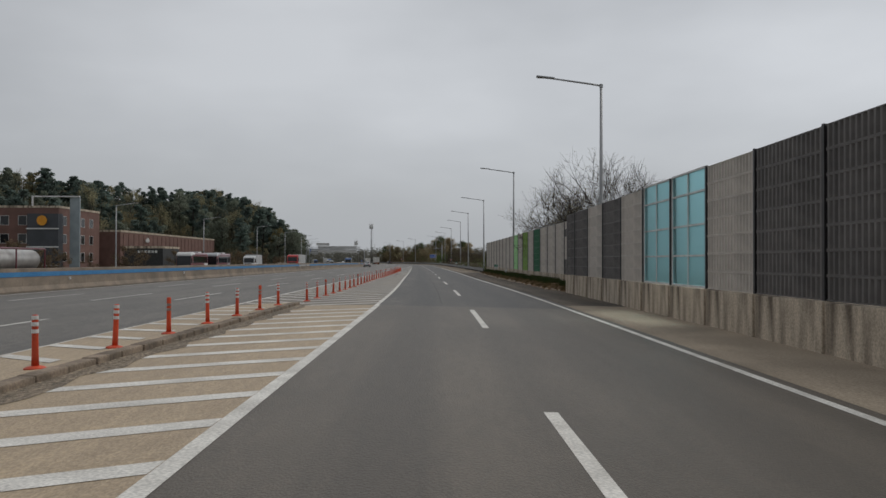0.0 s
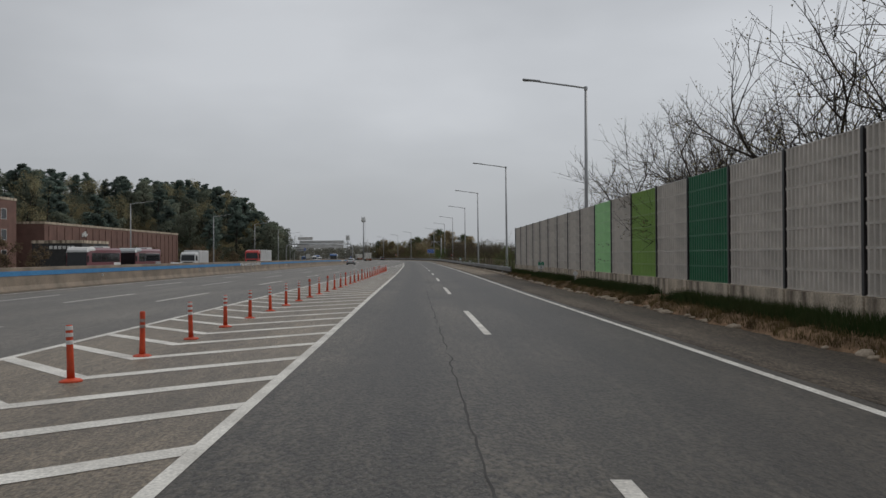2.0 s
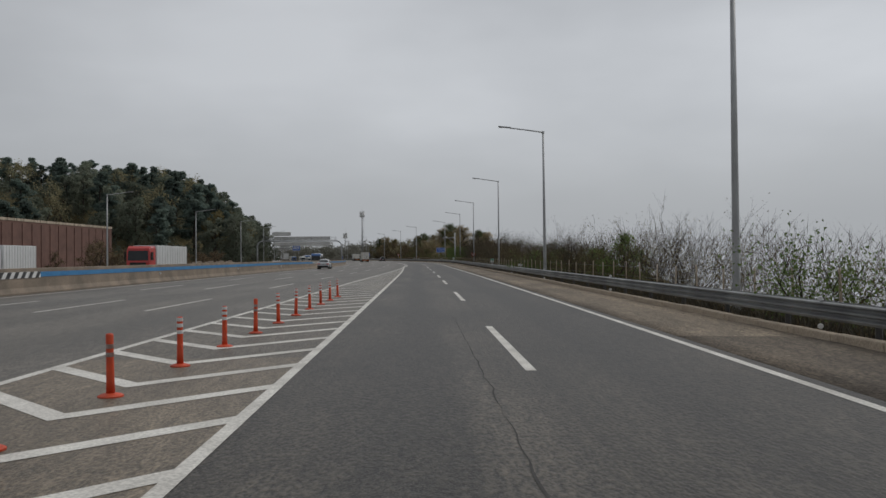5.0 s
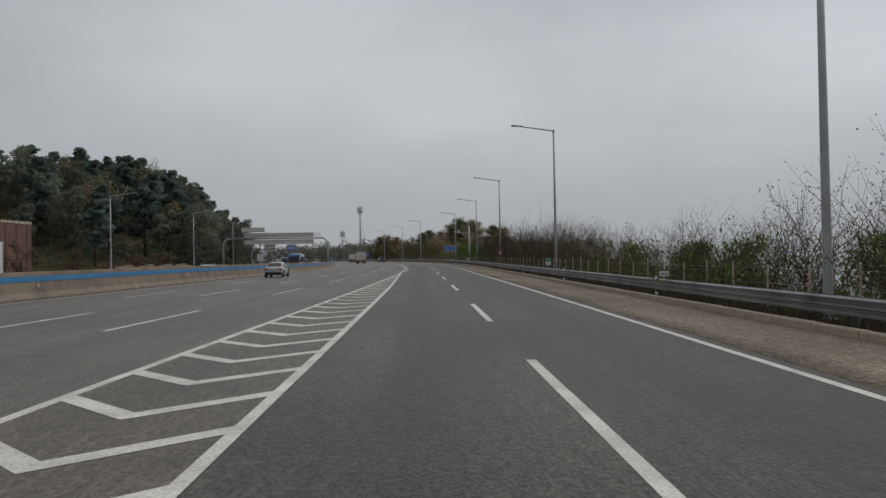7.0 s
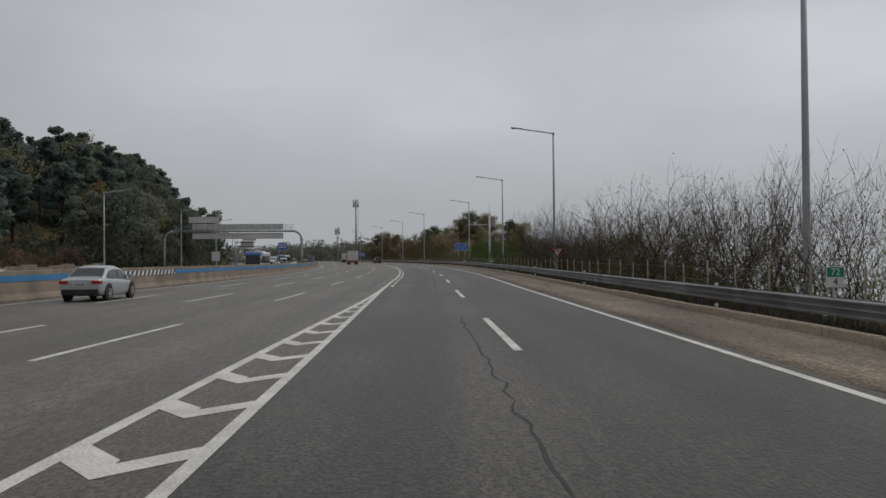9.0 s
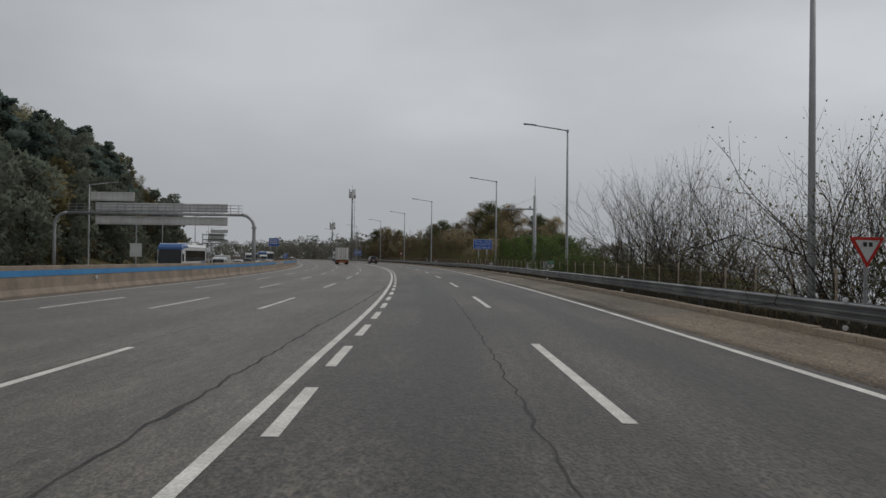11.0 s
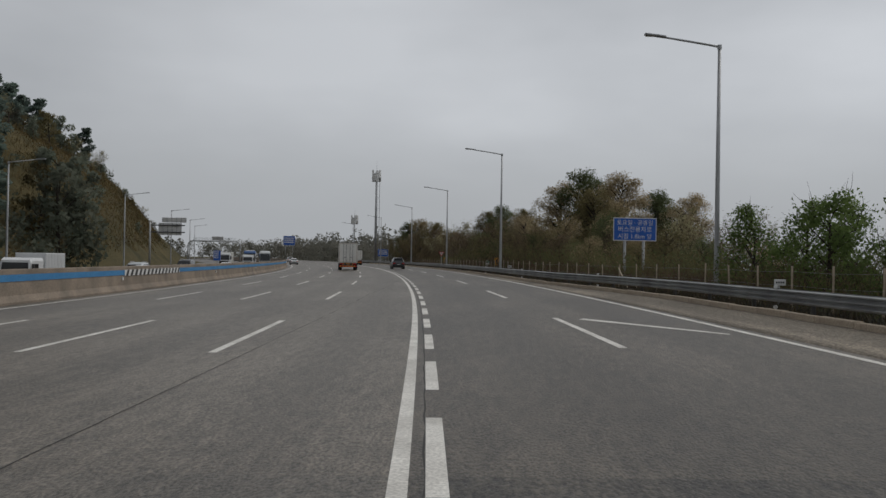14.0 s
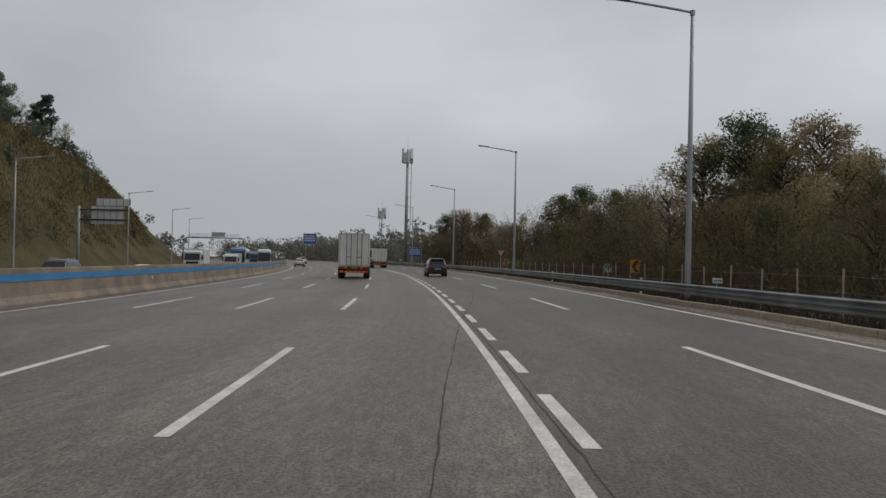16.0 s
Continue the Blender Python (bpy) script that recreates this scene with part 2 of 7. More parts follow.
SIGN_BACK = material("sign_back_panel", (0.72, 0.72, 0.71), (0.58, 0.58, 0.57), 0.6, 0.1, scale=0.6, fine=18, bump=0.03)
SOIL_DARK = material("dark_soil", (0.05, 0.04, 0.03), (0.03, 0.025, 0.02), 0.95, scale=1.5, fine=14, bump=0.9, depth=0.05)
SOIL = material("dry_soil", (0.36, 0.235, 0.145), (0.17, 0.112, 0.07), 0.95, scale=1.5, fine=14, bump=0.9, depth=0.05)


def glass(name, tint, rough=0.1):
    m = bpy.data.materials.new(name)
    m.use_nodes = True
    b = m.node_tree.nodes["Principled BSDF"]
    b.inputs["Base Color"].default_value = (*tint, 1)
    b.inputs["Roughness"].default_value = rough
    b.inputs["Transmission Weight"].default_value = 1.0
    b.inputs["IOR"].default_value = 1.1
    return m


BLUE_GLASS = glass("blue_tinted_glass", (0.36, 0.68, 0.72), 0.35)
DARK_GLASS = material("dark_window_glass", (0.012, 0.014, 0.016), (0.018, 0.02, 0.022), 0.06, scale=1, fine=10, bump=0.0)

BARK = material("grey_brown_bark", (0.07, 0.058, 0.05), (0.04, 0.034, 0.03), 0.95, scale=2, fine=25, bump=0.5)
# needle colour paled and blued to carry the haze over the hill
PINE_HAZE = material("hazed_pine_needles", (0.115, 0.16, 0.14), (0.145, 0.18, 0.15), 0.8, scale=0.5, fine=6, bump=0, vary=0.3)
LEAF_DARK = material("dark_foliage", (0.085, 0.115, 0.05), (0.13, 0.14, 0.065), 0.8, scale=0.5, fine=6, bump=0, vary=0.3)
LEAF_OLIVE = material("olive_spring_foliage", (0.18, 0.155, 0.072), (0.12, 0.1, 0.052), 0.8, scale=0.6, fine=6, bump=0, vary=0.25)
LEAF_PALE = material("pale_spring_foliage", (0.34, 0.32, 0.19), (0.25, 0.22, 0.13), 0.8, scale=0.6, fine=6, bump=0, vary=0.2)
LEAF_TAN = material("tan_budding_foliage", (0.36, 0.29, 0.165), (0.27, 0.21, 0.12), 0.85, scale=0.6, fine=6, bump=0, vary=0.2)
LEAF_BROWN = material("brown_twigs", (0.2, 0.15, 0.095), (0.13, 0.098, 0.066), 0.9, scale=0.6, fine=6, bump=0, vary=0.25)
LEAF_GREEN = material("fresh_green_foliage", (0.145, 0.2, 0.06), (0.085, 0.13, 0.042), 0.75, scale=0.8, fine=8, bump=0, vary=0.2)
GRASS = material("verge_grass", (0.035, 0.06, 0.018), (0.06, 0.07, 0.025), 0.85, scale=1.5, fine=9, bump=0, vary=0.1)
DRY_GRASS = material("dry_grass", (0.19, 0.14, 0.062), (0.11, 0.08, 0.04), 0.9, scale=1.5, fine=9, bump=0, vary=0.1)
# paler copy of the dark foliage, with the hill's haze mixed into its colour
LEAF_HILL_HAZE = material("hazed_hill_foliage", (0.14, 0.168, 0.125), (0.175, 0.185, 0.142), 0.8, scale=0.5, fine=6, bump=0, vary=0.3)
# far leaves greyed and paled: distance haze put into the base colour
LEAF_FAR_HAZE = material("far_haze_woods", (0.19, 0.195, 0.165), (0.24, 0.23, 0.195), 0.9, scale=0.05, fine=2, bump=0)
SHOULDER_DIRTY = road_material("dirty_shoulder", (0.15, 0.122, 0.092), (0.052, 0.043, 0.035), (0.19, 0.155, 0.12), 0.5, 24, 0.8)
GORE_DARK = road_material("dark_gore_asphalt", (0.135, 0.118, 0.094), (0.07, 0.061, 0.05), (0.19, 0.17, 0.14), 0.4, 30)
SHOULDER_DECK = material("pale_shoulder", (0.42, 0.34, 0.25), (0.29, 0.236, 0.176), 0.95, scale=0.3, fine=25, bump=0.5, depth=0.02)
SHOULDER_GREY = road_material("grey_shoulder", (0.2299, 0.2, 0.1591), (0.0836, 0.072, 0.05735), (0.2717, 0.235, 0.185), 0.5, 24, 0.8)
TWIG = material("bare_twigs", (0.11, 0.082, 0.06), (0.065, 0.048, 0.036), 0.9, scale=0.8, fine=6, bump=0)
SCRUB = material("dry_scrub", (0.15, 0.112, 0.058), (0.085, 0.064, 0.036), 0.9, scale=0.25, fine=5, bump=0)
WEEDS = material("dark_weeds", (0.035, 0.034, 0.022), (0.055, 0.045, 0.028), 0.9, scale=0.5, fine=5, bump=0)
RUSTY = material("rusty_twigs", (0.125, 0.072, 0.048), (0.08, 0.05, 0.036), 0.9, scale=0.5, fine=5, bump=0)
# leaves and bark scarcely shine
for m in (BARK, PINE_HAZE, LEAF_DARK, LEAF_OLIVE, LEAF_PALE, LEAF_BROWN, LEAF_GREEN, LEAF_HILL_HAZE, GRASS, DRY_GRASS, LEAF_FAR_HAZE, TWIG, SCRUB, SOIL, GROUND):
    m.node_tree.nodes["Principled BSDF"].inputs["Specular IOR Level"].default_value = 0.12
for m in (PINE_HAZE, LEAF_DARK, LEAF_OLIVE, LEAF_TAN, LEAF_PALE, LEAF_BROWN, LEAF_GREEN, LEAF_HILL_HAZE, LEAF_FAR_HAZE):
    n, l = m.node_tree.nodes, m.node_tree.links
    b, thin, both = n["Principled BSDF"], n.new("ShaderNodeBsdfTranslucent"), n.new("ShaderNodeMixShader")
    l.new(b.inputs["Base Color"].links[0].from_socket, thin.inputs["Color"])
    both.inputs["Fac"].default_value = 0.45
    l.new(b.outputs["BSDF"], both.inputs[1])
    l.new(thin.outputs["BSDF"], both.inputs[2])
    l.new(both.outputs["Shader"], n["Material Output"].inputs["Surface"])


# ---- the plan: line of the lane dashes, x over y every 40 m from y = -20 ----
LINE = (-0.00, -0.13, -0.87, -1.55, -2.43, -3.43, -4.60, -5.74, -8.04, -11.43, -16.35, -22.82, -30.77)
BANK = (-0.021, -0.011, 0.002, 0.020, 0.022)  # cross fall every 100 m from y = 0
TANGENT = np.gradient(np.array(LINE))


def dash_line(y):
    """x of the dashed line between the two right lanes."""
    if y > 440:
        e = y - 440
        return dash_line(440) + (dash_line(440) - dash_line(439)) * e - 0.0006 * e * e
    if y < -20:
        return LINE[0]
    i = min(int((y + 20) // 40), len(LINE) - 2)
    t = (y + 20) / 40 - i
    return ((2 * t**3 - 3 * t**2 + 1) * LINE[i] + (t**3 - 2 * t**2 + t) * TANGENT[i]
            + (-2 * t**3 + 3 * t**2) * LINE[i + 1] + (t**3 - t**2) * TANGENT[i + 1])


def main_line(y):
    """x of the solid line at the right edge of the main carriageway."""
    a = float(np.interp(y, (90, 145, 180, 220), (-8.78, -8.66, -8.4, -8.45)))
    b = dash_line(y) - 3.91
    s = min(max((y - 195) / 40, 0), 1)
    return a + (b - a) * s * s * (3 - 2 * s)


def gore_line(y):
    """x of the solid line at the left edge of the merging lane."""
    return dash_line(y) + float(np.interp(y, (0, 60, 120, 180, 215, 240), (-3.4, -3.38, -3.5, -3.52, -3.72, -3.91)))


def edge_line(y):
    return dash_line(y) + float(np.interp(y, (0, 60, 300, 420), (3.6, 3.48, 3.46, 3.46)))


def guard_n(y):
    return float(np.interp(y, (99, 165, 260, 335, 353, 368, 500), (6.85, 6.8, 6.7, 6.65, 5.3, 5.05, 4.9)))


def height(x, y):
    """Height of the paved surface."""
    b = float(np.interp(y, (0, 100, 200, 300, 400), BANK))
    left = float(np.interp(y, (0, 100, 200, 300, 400), (0.008, 0.006, 0.004, 0.02, 0.022)))
    n = x - dash_line(y)
    return b * max(n, -3.4) + left * min(n + 3.4, 0)


def at(y, n, h=0.0):
    """The place n metres right of the dashed line, h above the road."""
    x = dash_line(y) + n
    return Vector((x, y, height(x, y) + h))


def on(x, y, h=0.0):
    return Vector((x, y, height(x, y) + h))


def heading(y):
    """Degrees by which the road turns left at y."""
    return math.degrees(math.atan2(dash_line(y - 1) - dash_line(y + 1), 2))


def mesh(name, bm, mat, smooth=False):
    me = bpy.data.meshes.new(name)
    bm.to_mesh(me)
    bm.free()
    for m in (mat if isinstance(mat, (list, tuple)) else (mat,)):
        me.materials.append(m)
    if smooth:
        for f in me.polygons:
            f.use_smooth = True
    return me


def part(name, bm, mat, parent, label="", smooth=False):
    ob = new(name, bm if isinstance(bm, bpy.types.Mesh) else mesh(name, bm, mat, smooth))
    ob.parent = parent
    return tagged(ob, label)


def thing(name, label, category, m=None, group="", kind=""):
    ob = new(name)
    ob.empty_display_size = 0.2
    if m is not None:
        ob.matrix_world = m
    return tagged(ob, label, category, group, kind)


def box(bm, x0, x1, y0, y1, z0, z1, bevel=0.0, index=0):
    vs = [bm.verts.new(v) for v in ((x0, y0, z0), (x1, y0, z0), (x1, y1, z0), (x0, y1, z0), (x0, y0, z1), (x1, y0, z1), (x1, y1, z1), (x0, y1, z1))]
    fs = [bm.faces.new([vs[i] for i in q]) for q in ((3, 2, 1, 0), (4, 5, 6, 7), (0, 1, 5, 4), (1, 2, 6, 5), (2, 3, 7, 6), (3, 0, 4, 7))]
    for f in fs:
        f.material_index = index
    if bevel:
        es = list({e for f in fs for e in f.edges})
        r = bmesh.ops.bevel(bm, geom=es, offset=bevel, segments=2, affect="EDGES", profile=0.6)
        for f in r["faces"]:
            f.material_index = index
    return vs


def tube(bm, points, radii, sides=8, cap=True, index=0):
    """A round bar along points; radii: one number or one a point."""
    pts = [Vector(q) for q in points]
    if not isinstance(radii, (list, tuple)):
        radii = [radii] * len(pts)
    rings, side = [], None
    for i, q in enumerate(pts):
        d = (pts[min(i + 1, len(pts) - 1)] - pts[max(i - 1, 0)]).normalized()
        if side is None:
            side = d.orthogonal().normalized()
        side = (side - d * side.dot(d)).normalized()
        up = d.cross(side)
        rings.append([bm.verts.new(q + (side * math.cos(a) + up * math.sin(a)) * radii[i]) for a in (2 * math.pi * k / sides for k in range(sides))])
    for a, b in zip(rings, rings[1:]):
        for k in range(sides):
            f = bm.faces.new((a[k], a[(k + 1) % sides], b[(k + 1) % sides], b[k]))
            f.material_index = index
    if cap and sides > 2:
        bm.faces.new(rings[0][::-1]).material_index = index
        bm.faces.new(rings[-1]).material_index = index


def sheet(name, columns, y0, y1, step, mat, lift=0.0, rough=0.0, label="", category="", kind="structure", parent=None, drop=0.0):
    """A strip of paved surface between functions of y that give x; drop: depth of a skirt round it."""
    bm = bmesh.new()
    k = max(1, round((y1 - y0) / step))
    rows, lane = [], bm.loops.layers.uv.new("lane")
    for i in range(k + 1):
        y = y0 + (y1 - y0) * i / k
        row = []
        for f in columns:
            q = on(f(y), y, lift)
            if rough:
                q.z += rough * noise.noise(q * 0.9)
            row.append(bm.verts.new(q))
        rows.append(row)
    for a, b in zip(rows, rows[1:]):
        for j in range(len(columns) - 1):
            bm.faces.new((a[j], a[j + 1], b[j + 1], b[j]))
    if drop:
        for a, b in zip(rows, rows[1:]):
            for j, flip in ((0, True), (-1, False)):
                p, q = a[j], b[j]
                r, s = bm.verts.new(p.co - Vector((0, 0, drop))), bm.verts.new(q.co - Vector((0, 0, drop)))
                bm.faces.new((p, q, s, r) if flip else (q, p, r, s))
    for f in bm.faces:
        for c in f.loops:
            c[lane].uv = (c.vert.co.x - dash_line(c.vert.co.y), c.vert.co.y)
    ob = new(name, mesh(name, bm, mat, smooth=rough > 0))
    if parent:
        ob.parent = parent
        return ob
    return tagged(ob, label, category, kind=kind)


def shifted(f, n):
    return lambda y: f(y) + n


def between(f, g, s):
    return lambda y: f(y) + (g(y) - f(y)) * s

# ---- ground ----
SEAL = material("crack_seal", (0.025, 0.024, 0.023), (0.045, 0.043, 0.04), 0.8, scale=2, fine=20, bump=0.2)

def smooth(a, b, v):
    t = min(max((v - a) / (b - a), 0.0), 1.0)
    return t * t * (3 - 2 * t)


def terrain(x, y):
    """Height of the land off the road."""
    n, w = x - dash_line(y), x - main_line(y)
    z = -0.35 - 0.25 * smooth(-14, -17, w)
    if n > 7.2:
        fall = smooth(90, 125, y) * (1 - smooth(290, 345, y))
        z -= fall * (5.0 * smooth(7.4, 17, n) + 11.0 * smooth(17, 70, n))
        z -= 13.0 * smooth(32, 95, n) * smooth(60, 120, y) * (1 - smooth(430, 540, y))
        far = 70 + 0.3 * max(0, y - 380)
        z -= 50.0 * smooth(far, far + 160, n) * smooth(40, 140, y)
        z += 2.0 * smooth(360, 420, y) * (1 - smooth(470, 560, y)) * smooth(14, 60, n)
    if w < -39:
        toe = -41 - 0.04 * max(y - 440, 0)
        cut, ramp = smooth(408, 436, y), min(max((toe - w) / 20, 0), 1)
        face = (1 - cut) * 15.5 * smooth(toe, toe - 27, w) + cut * 23 * ramp * (1.5 - 0.5 * ramp)
        near = smooth(300, 372, y) * (1 - smooth(560, 680, y)) * (face + 9 * smooth(-66, -125, w))
        back = smooth(170, 300, y) * (1 - smooth(560, 760, y)) * (22 * smooth(-88, -140, w) + 8 * smooth(-130, -260, w))
        z += max(near, back)
    if w > -40.5 and n < 7.2:
        return height(x, y) - 0.75
    return z + 0.25 * noise.noise(Vector((x, y, 0)) * 0.11) * smooth(0, 6, max(n - 8, -40 - w))


def build_ground():
    xs = sorted(set([-2500, -1400, -800, -500, -380, 400, 700, 1300, 2500] + list(range(-320, -160, 8)) + list(range(-160, -55, 4)) + list(range(-55, 40, 3)) + list(range(40, 330, 12))))
    ys = sorted(set([-900, -500, -300, -200, -140, -100, -80, -60, -40] + list(range(-30, 560, 6)) + list(range(560, 900, 20)) + [1000, 1200, 1500, 2000, 2900]))
    bm = bmesh.new()
    rows = [[bm.verts.new((x, y, terrain(x, y))) for x in xs] for y in ys]
    for a, b in zip(rows, rows[1:]):
        for j in range(len(xs) - 1):
            bm.faces.new((a[j], a[j + 1], b[j + 1], b[j]))
    tagged(new("ground", mesh("ground", bm, GROUND, True)), "brown and green earth beside the motorway", "ground", kind="structure")


build_ground()


def build_mist():
    """A far glowing sheet, painted as pale mist, closes valley and distance, fading upwards."""
    m = bpy.data.materials.new("far_mist_glow")
    m.use_nodes = True
    n, l = m.node_tree.nodes, m.node_tree.links
    n.clear()
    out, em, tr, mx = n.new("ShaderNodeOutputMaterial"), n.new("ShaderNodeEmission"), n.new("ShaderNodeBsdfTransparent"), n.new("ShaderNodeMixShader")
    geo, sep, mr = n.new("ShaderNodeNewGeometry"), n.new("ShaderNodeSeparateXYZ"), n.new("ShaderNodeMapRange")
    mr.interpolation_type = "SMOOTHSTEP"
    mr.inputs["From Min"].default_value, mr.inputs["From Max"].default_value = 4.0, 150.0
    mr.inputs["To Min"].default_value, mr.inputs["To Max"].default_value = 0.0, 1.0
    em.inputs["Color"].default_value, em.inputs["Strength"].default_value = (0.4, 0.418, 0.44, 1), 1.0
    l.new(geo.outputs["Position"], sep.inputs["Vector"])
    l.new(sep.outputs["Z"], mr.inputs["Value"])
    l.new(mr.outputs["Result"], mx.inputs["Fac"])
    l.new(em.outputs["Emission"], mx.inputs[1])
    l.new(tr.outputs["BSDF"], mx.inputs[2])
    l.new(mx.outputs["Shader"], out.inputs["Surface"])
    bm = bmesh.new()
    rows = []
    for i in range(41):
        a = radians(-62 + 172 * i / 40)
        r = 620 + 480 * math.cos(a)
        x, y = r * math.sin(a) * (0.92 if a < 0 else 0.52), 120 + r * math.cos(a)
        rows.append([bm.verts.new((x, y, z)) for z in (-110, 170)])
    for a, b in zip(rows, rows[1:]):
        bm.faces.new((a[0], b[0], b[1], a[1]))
    ob = tagged(new("backdrop", mesh("backdrop", bm, m)), "glowing sheet of painted pale grey mist over the distance", "backdrop", kind="structure")
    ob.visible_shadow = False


build_mist()
Y0, Y1, JOINT = -60.0, 760.0, 8.3
median = shifted(main_line, -14.8)
RIGHT = shifted(edge_line, 0.3)


def RAIL_FOOT(y):
    return dash_line(y) + guard_n(y) - 0.06


road_main = sheet("road_main", [median] + [between(median, main_line, s) for s in (0.25, 0.5, 0.75)] + [main_line], Y0, 305, 4, ASPHALT_MAIN, label="grey worn asphalt of a four-lane motorway carriageway", category="road", drop=0.3)
road_main_old = sheet("road_main_old", [median] + [between(median, main_line, s) for s in (0.25, 0.5, 0.75)] + [main_line], 305, Y1, 4, ASPHALT_PALE, label="paler worn asphalt of the motorway carriageway in the bend", category="road", drop=0.3)
road_gore = sheet("road_gore", [main_line, between(main_line, gore_line, 0.5), gore_line], JOINT, 100, 3, GORE_ASPHALT, label="dusty asphalt wedge between merging lanes", category="road", drop=0.3)
road_gore_end = sheet("road_gore_end", [main_line, between(main_line, gore_line, 0.5), gore_line], 100, 240, 3, GORE_DARK, label="dark narrowing asphalt wedge between merging lanes", category="road", drop=0.3)
road_gore_deck = sheet("road_gore_deck", [main_line, between(main_line, gore_line, 0.5), gore_line], Y0, JOINT, 3, GORE, label="pale dusty paved wedge with hatching", category="road", drop=0.3)
road_merge = sheet("road_merge", [gore_line, between(gore_line, dash_line, 0.5), dash_line], JOINT, 305, 4, ASPHALT, label="grey worn asphalt of the merging lane", category="road", drop=0.3)
road_right = sheet("road_right", [dash_line, between(dash_line, RIGHT, 0.5), RIGHT], JOINT, 225, 4, ASPHALT_DARK, label="darker asphalt of the outer merging lane", category="road", drop=0.3)
road_right_end = sheet("road_right_end", [dash_line, between(dash_line, RIGHT, 0.5), RIGHT], 225, 305, 4, ASPHALT, label="grey worn asphalt of the outer lane", category="road", drop=0.3)
road_merge_old = sheet("road_merge_old", [gore_line, between(gore_line, dash_line, 0.5), dash_line, between(dash_line, RIGHT, 0.5), RIGHT], 305, Y1, 4, ASPHALT_OLD, label="paler worn asphalt of the two right lanes", category="road", drop=0.3)
road_deck = sheet("road_deck", [gore_line, between(gore_line, dash_line, 0.5), dash_line, between(dash_line, RIGHT, 0.5), RIGHT], Y0, JOINT, 4, ASPHALT_DECK, label="smooth dark brownish asphalt bridge deck", category="road", drop=0.3)
shoulder = sheet("shoulder", [RIGHT] + [between(RIGHT, shifted(dash_line, 7.6), s) for s in (0.2, 0.4, 0.6, 0.8, 1)], 104, 252, 1.5, SHOULDER, rough=0.025, label="dirty gravelly concrete hard shoulder", category="pavement", drop=0.3)
shoulder_dirty = sheet("shoulder_dirty", [RIGHT] + [between(RIGHT, shifted(dash_line, 7.6), s) for s in (0.2, 0.4, 0.6, 0.8, 1)], 11.0, 104, 1.5, SHOULDER_DIRTY, rough=0.025, label="dark dirty concrete hard shoulder beside the soil bank", category="pavement", drop=0.3)
shoulder_pale = sheet("shoulder_pale", [RIGHT] + [between(RIGHT, RAIL_FOOT, s) for s in (0.2, 0.4, 0.6, 0.8, 1)], 252, Y1, 1.5, SHOULDER_GREY, rough=0.02, label="worn pale grey concrete hard shoulder with dark stains", category="pavement", drop=0.3)
verge_strip = sheet("verge_strip", [lambda y: guard_n(y) - 0.1 + dash_line(y), shifted(dash_line, 7.65)], 99, 560, 3, SOIL_DARK, lift=-0.03, rough=0.05, label="dark earth under the guard rail", category="verge", drop=0.5)
shoulder_deck = sheet("shoulder_deck", [RIGHT] + [between(RIGHT, shifted(dash_line, 7.6), s) for s in (0.2, 0.4, 0.6, 0.8, 1)], Y0, 11.0, 1.5, SHOULDER_DECK, rough=0.02, label="pale dusty concrete shoulder of the bridge deck", category="pavement", drop=0.3)
road_opposite = sheet("road_opposite", [shifted(main_line, -39.5), shifted(main_line, -27), shifted(main_line, -15.3)], Y0, Y1, 4, ASPHALT_MAIN, lift=-0.3, label="grey asphalt of the oncoming carriageway", category="road", drop=0.3)


# ---- road markings ----
def stroke(name, parent, f, y0, y1, width, mat, step=4.0):
    return sheet(name, [shifted(f, -width / 2), shifted(f, width / 2)], y0, y1, step, mat, lift=0.004, parent=parent)


stroke("edge_marking", road_merge, edge_line, JOINT, 700, 0.16, PAINT)
stroke("edge_marking", road_deck, edge_line, Y0, JOINT, 0.16, PAINT)
sheet("gore_marking", [shifted(gore_line, -0.052), shifted(gore_line, 0.1)], JOINT, 700, 2, PAINT, lift=0.004, parent=road_merge)
stroke("gore_marking", road_deck, shifted(gore_line, 0.05), Y0, JOINT, 0.19, PAINT, 2)
stroke("main_edge_marking", road_main, shifted(main_line, 0.06), Y0, 228, 0.17, PAINT)
stroke("median_marking", road_main, shifted(median, 0.9), Y0, 700, 0.17, PAINT)
for j in range(-2, 33):
    y = (-21.6 if j < 9 else -25.5) + 20 * j
    stroke("lane_dash", road_merge if y > JOINT - 8 else road_deck, dash_line, y, y + 8, 0.16, PAINT, 4)
for k in range(1, 4):
    for j in range(-15, 22):
        y = 253.5 + 20 * j
        stroke("lane_dash", road_main, shifted(main_line, -3.55 * k), y, y + 8, 0.16, PAINT, 4)
for j in range(0, 80):
    y = float(np.interp(j, (0, 3, 13, 25, 80), (228.6, 244.0, 294.6, 353.4, 628.4)))
    stroke("short_dash", road_merge, lambda v: gore_line(v) + float(np.interp(v, (250, 295, 350), (0.38, 0.3, 0.37))), y, y + 3.0, 0.17, PAINT, 2)

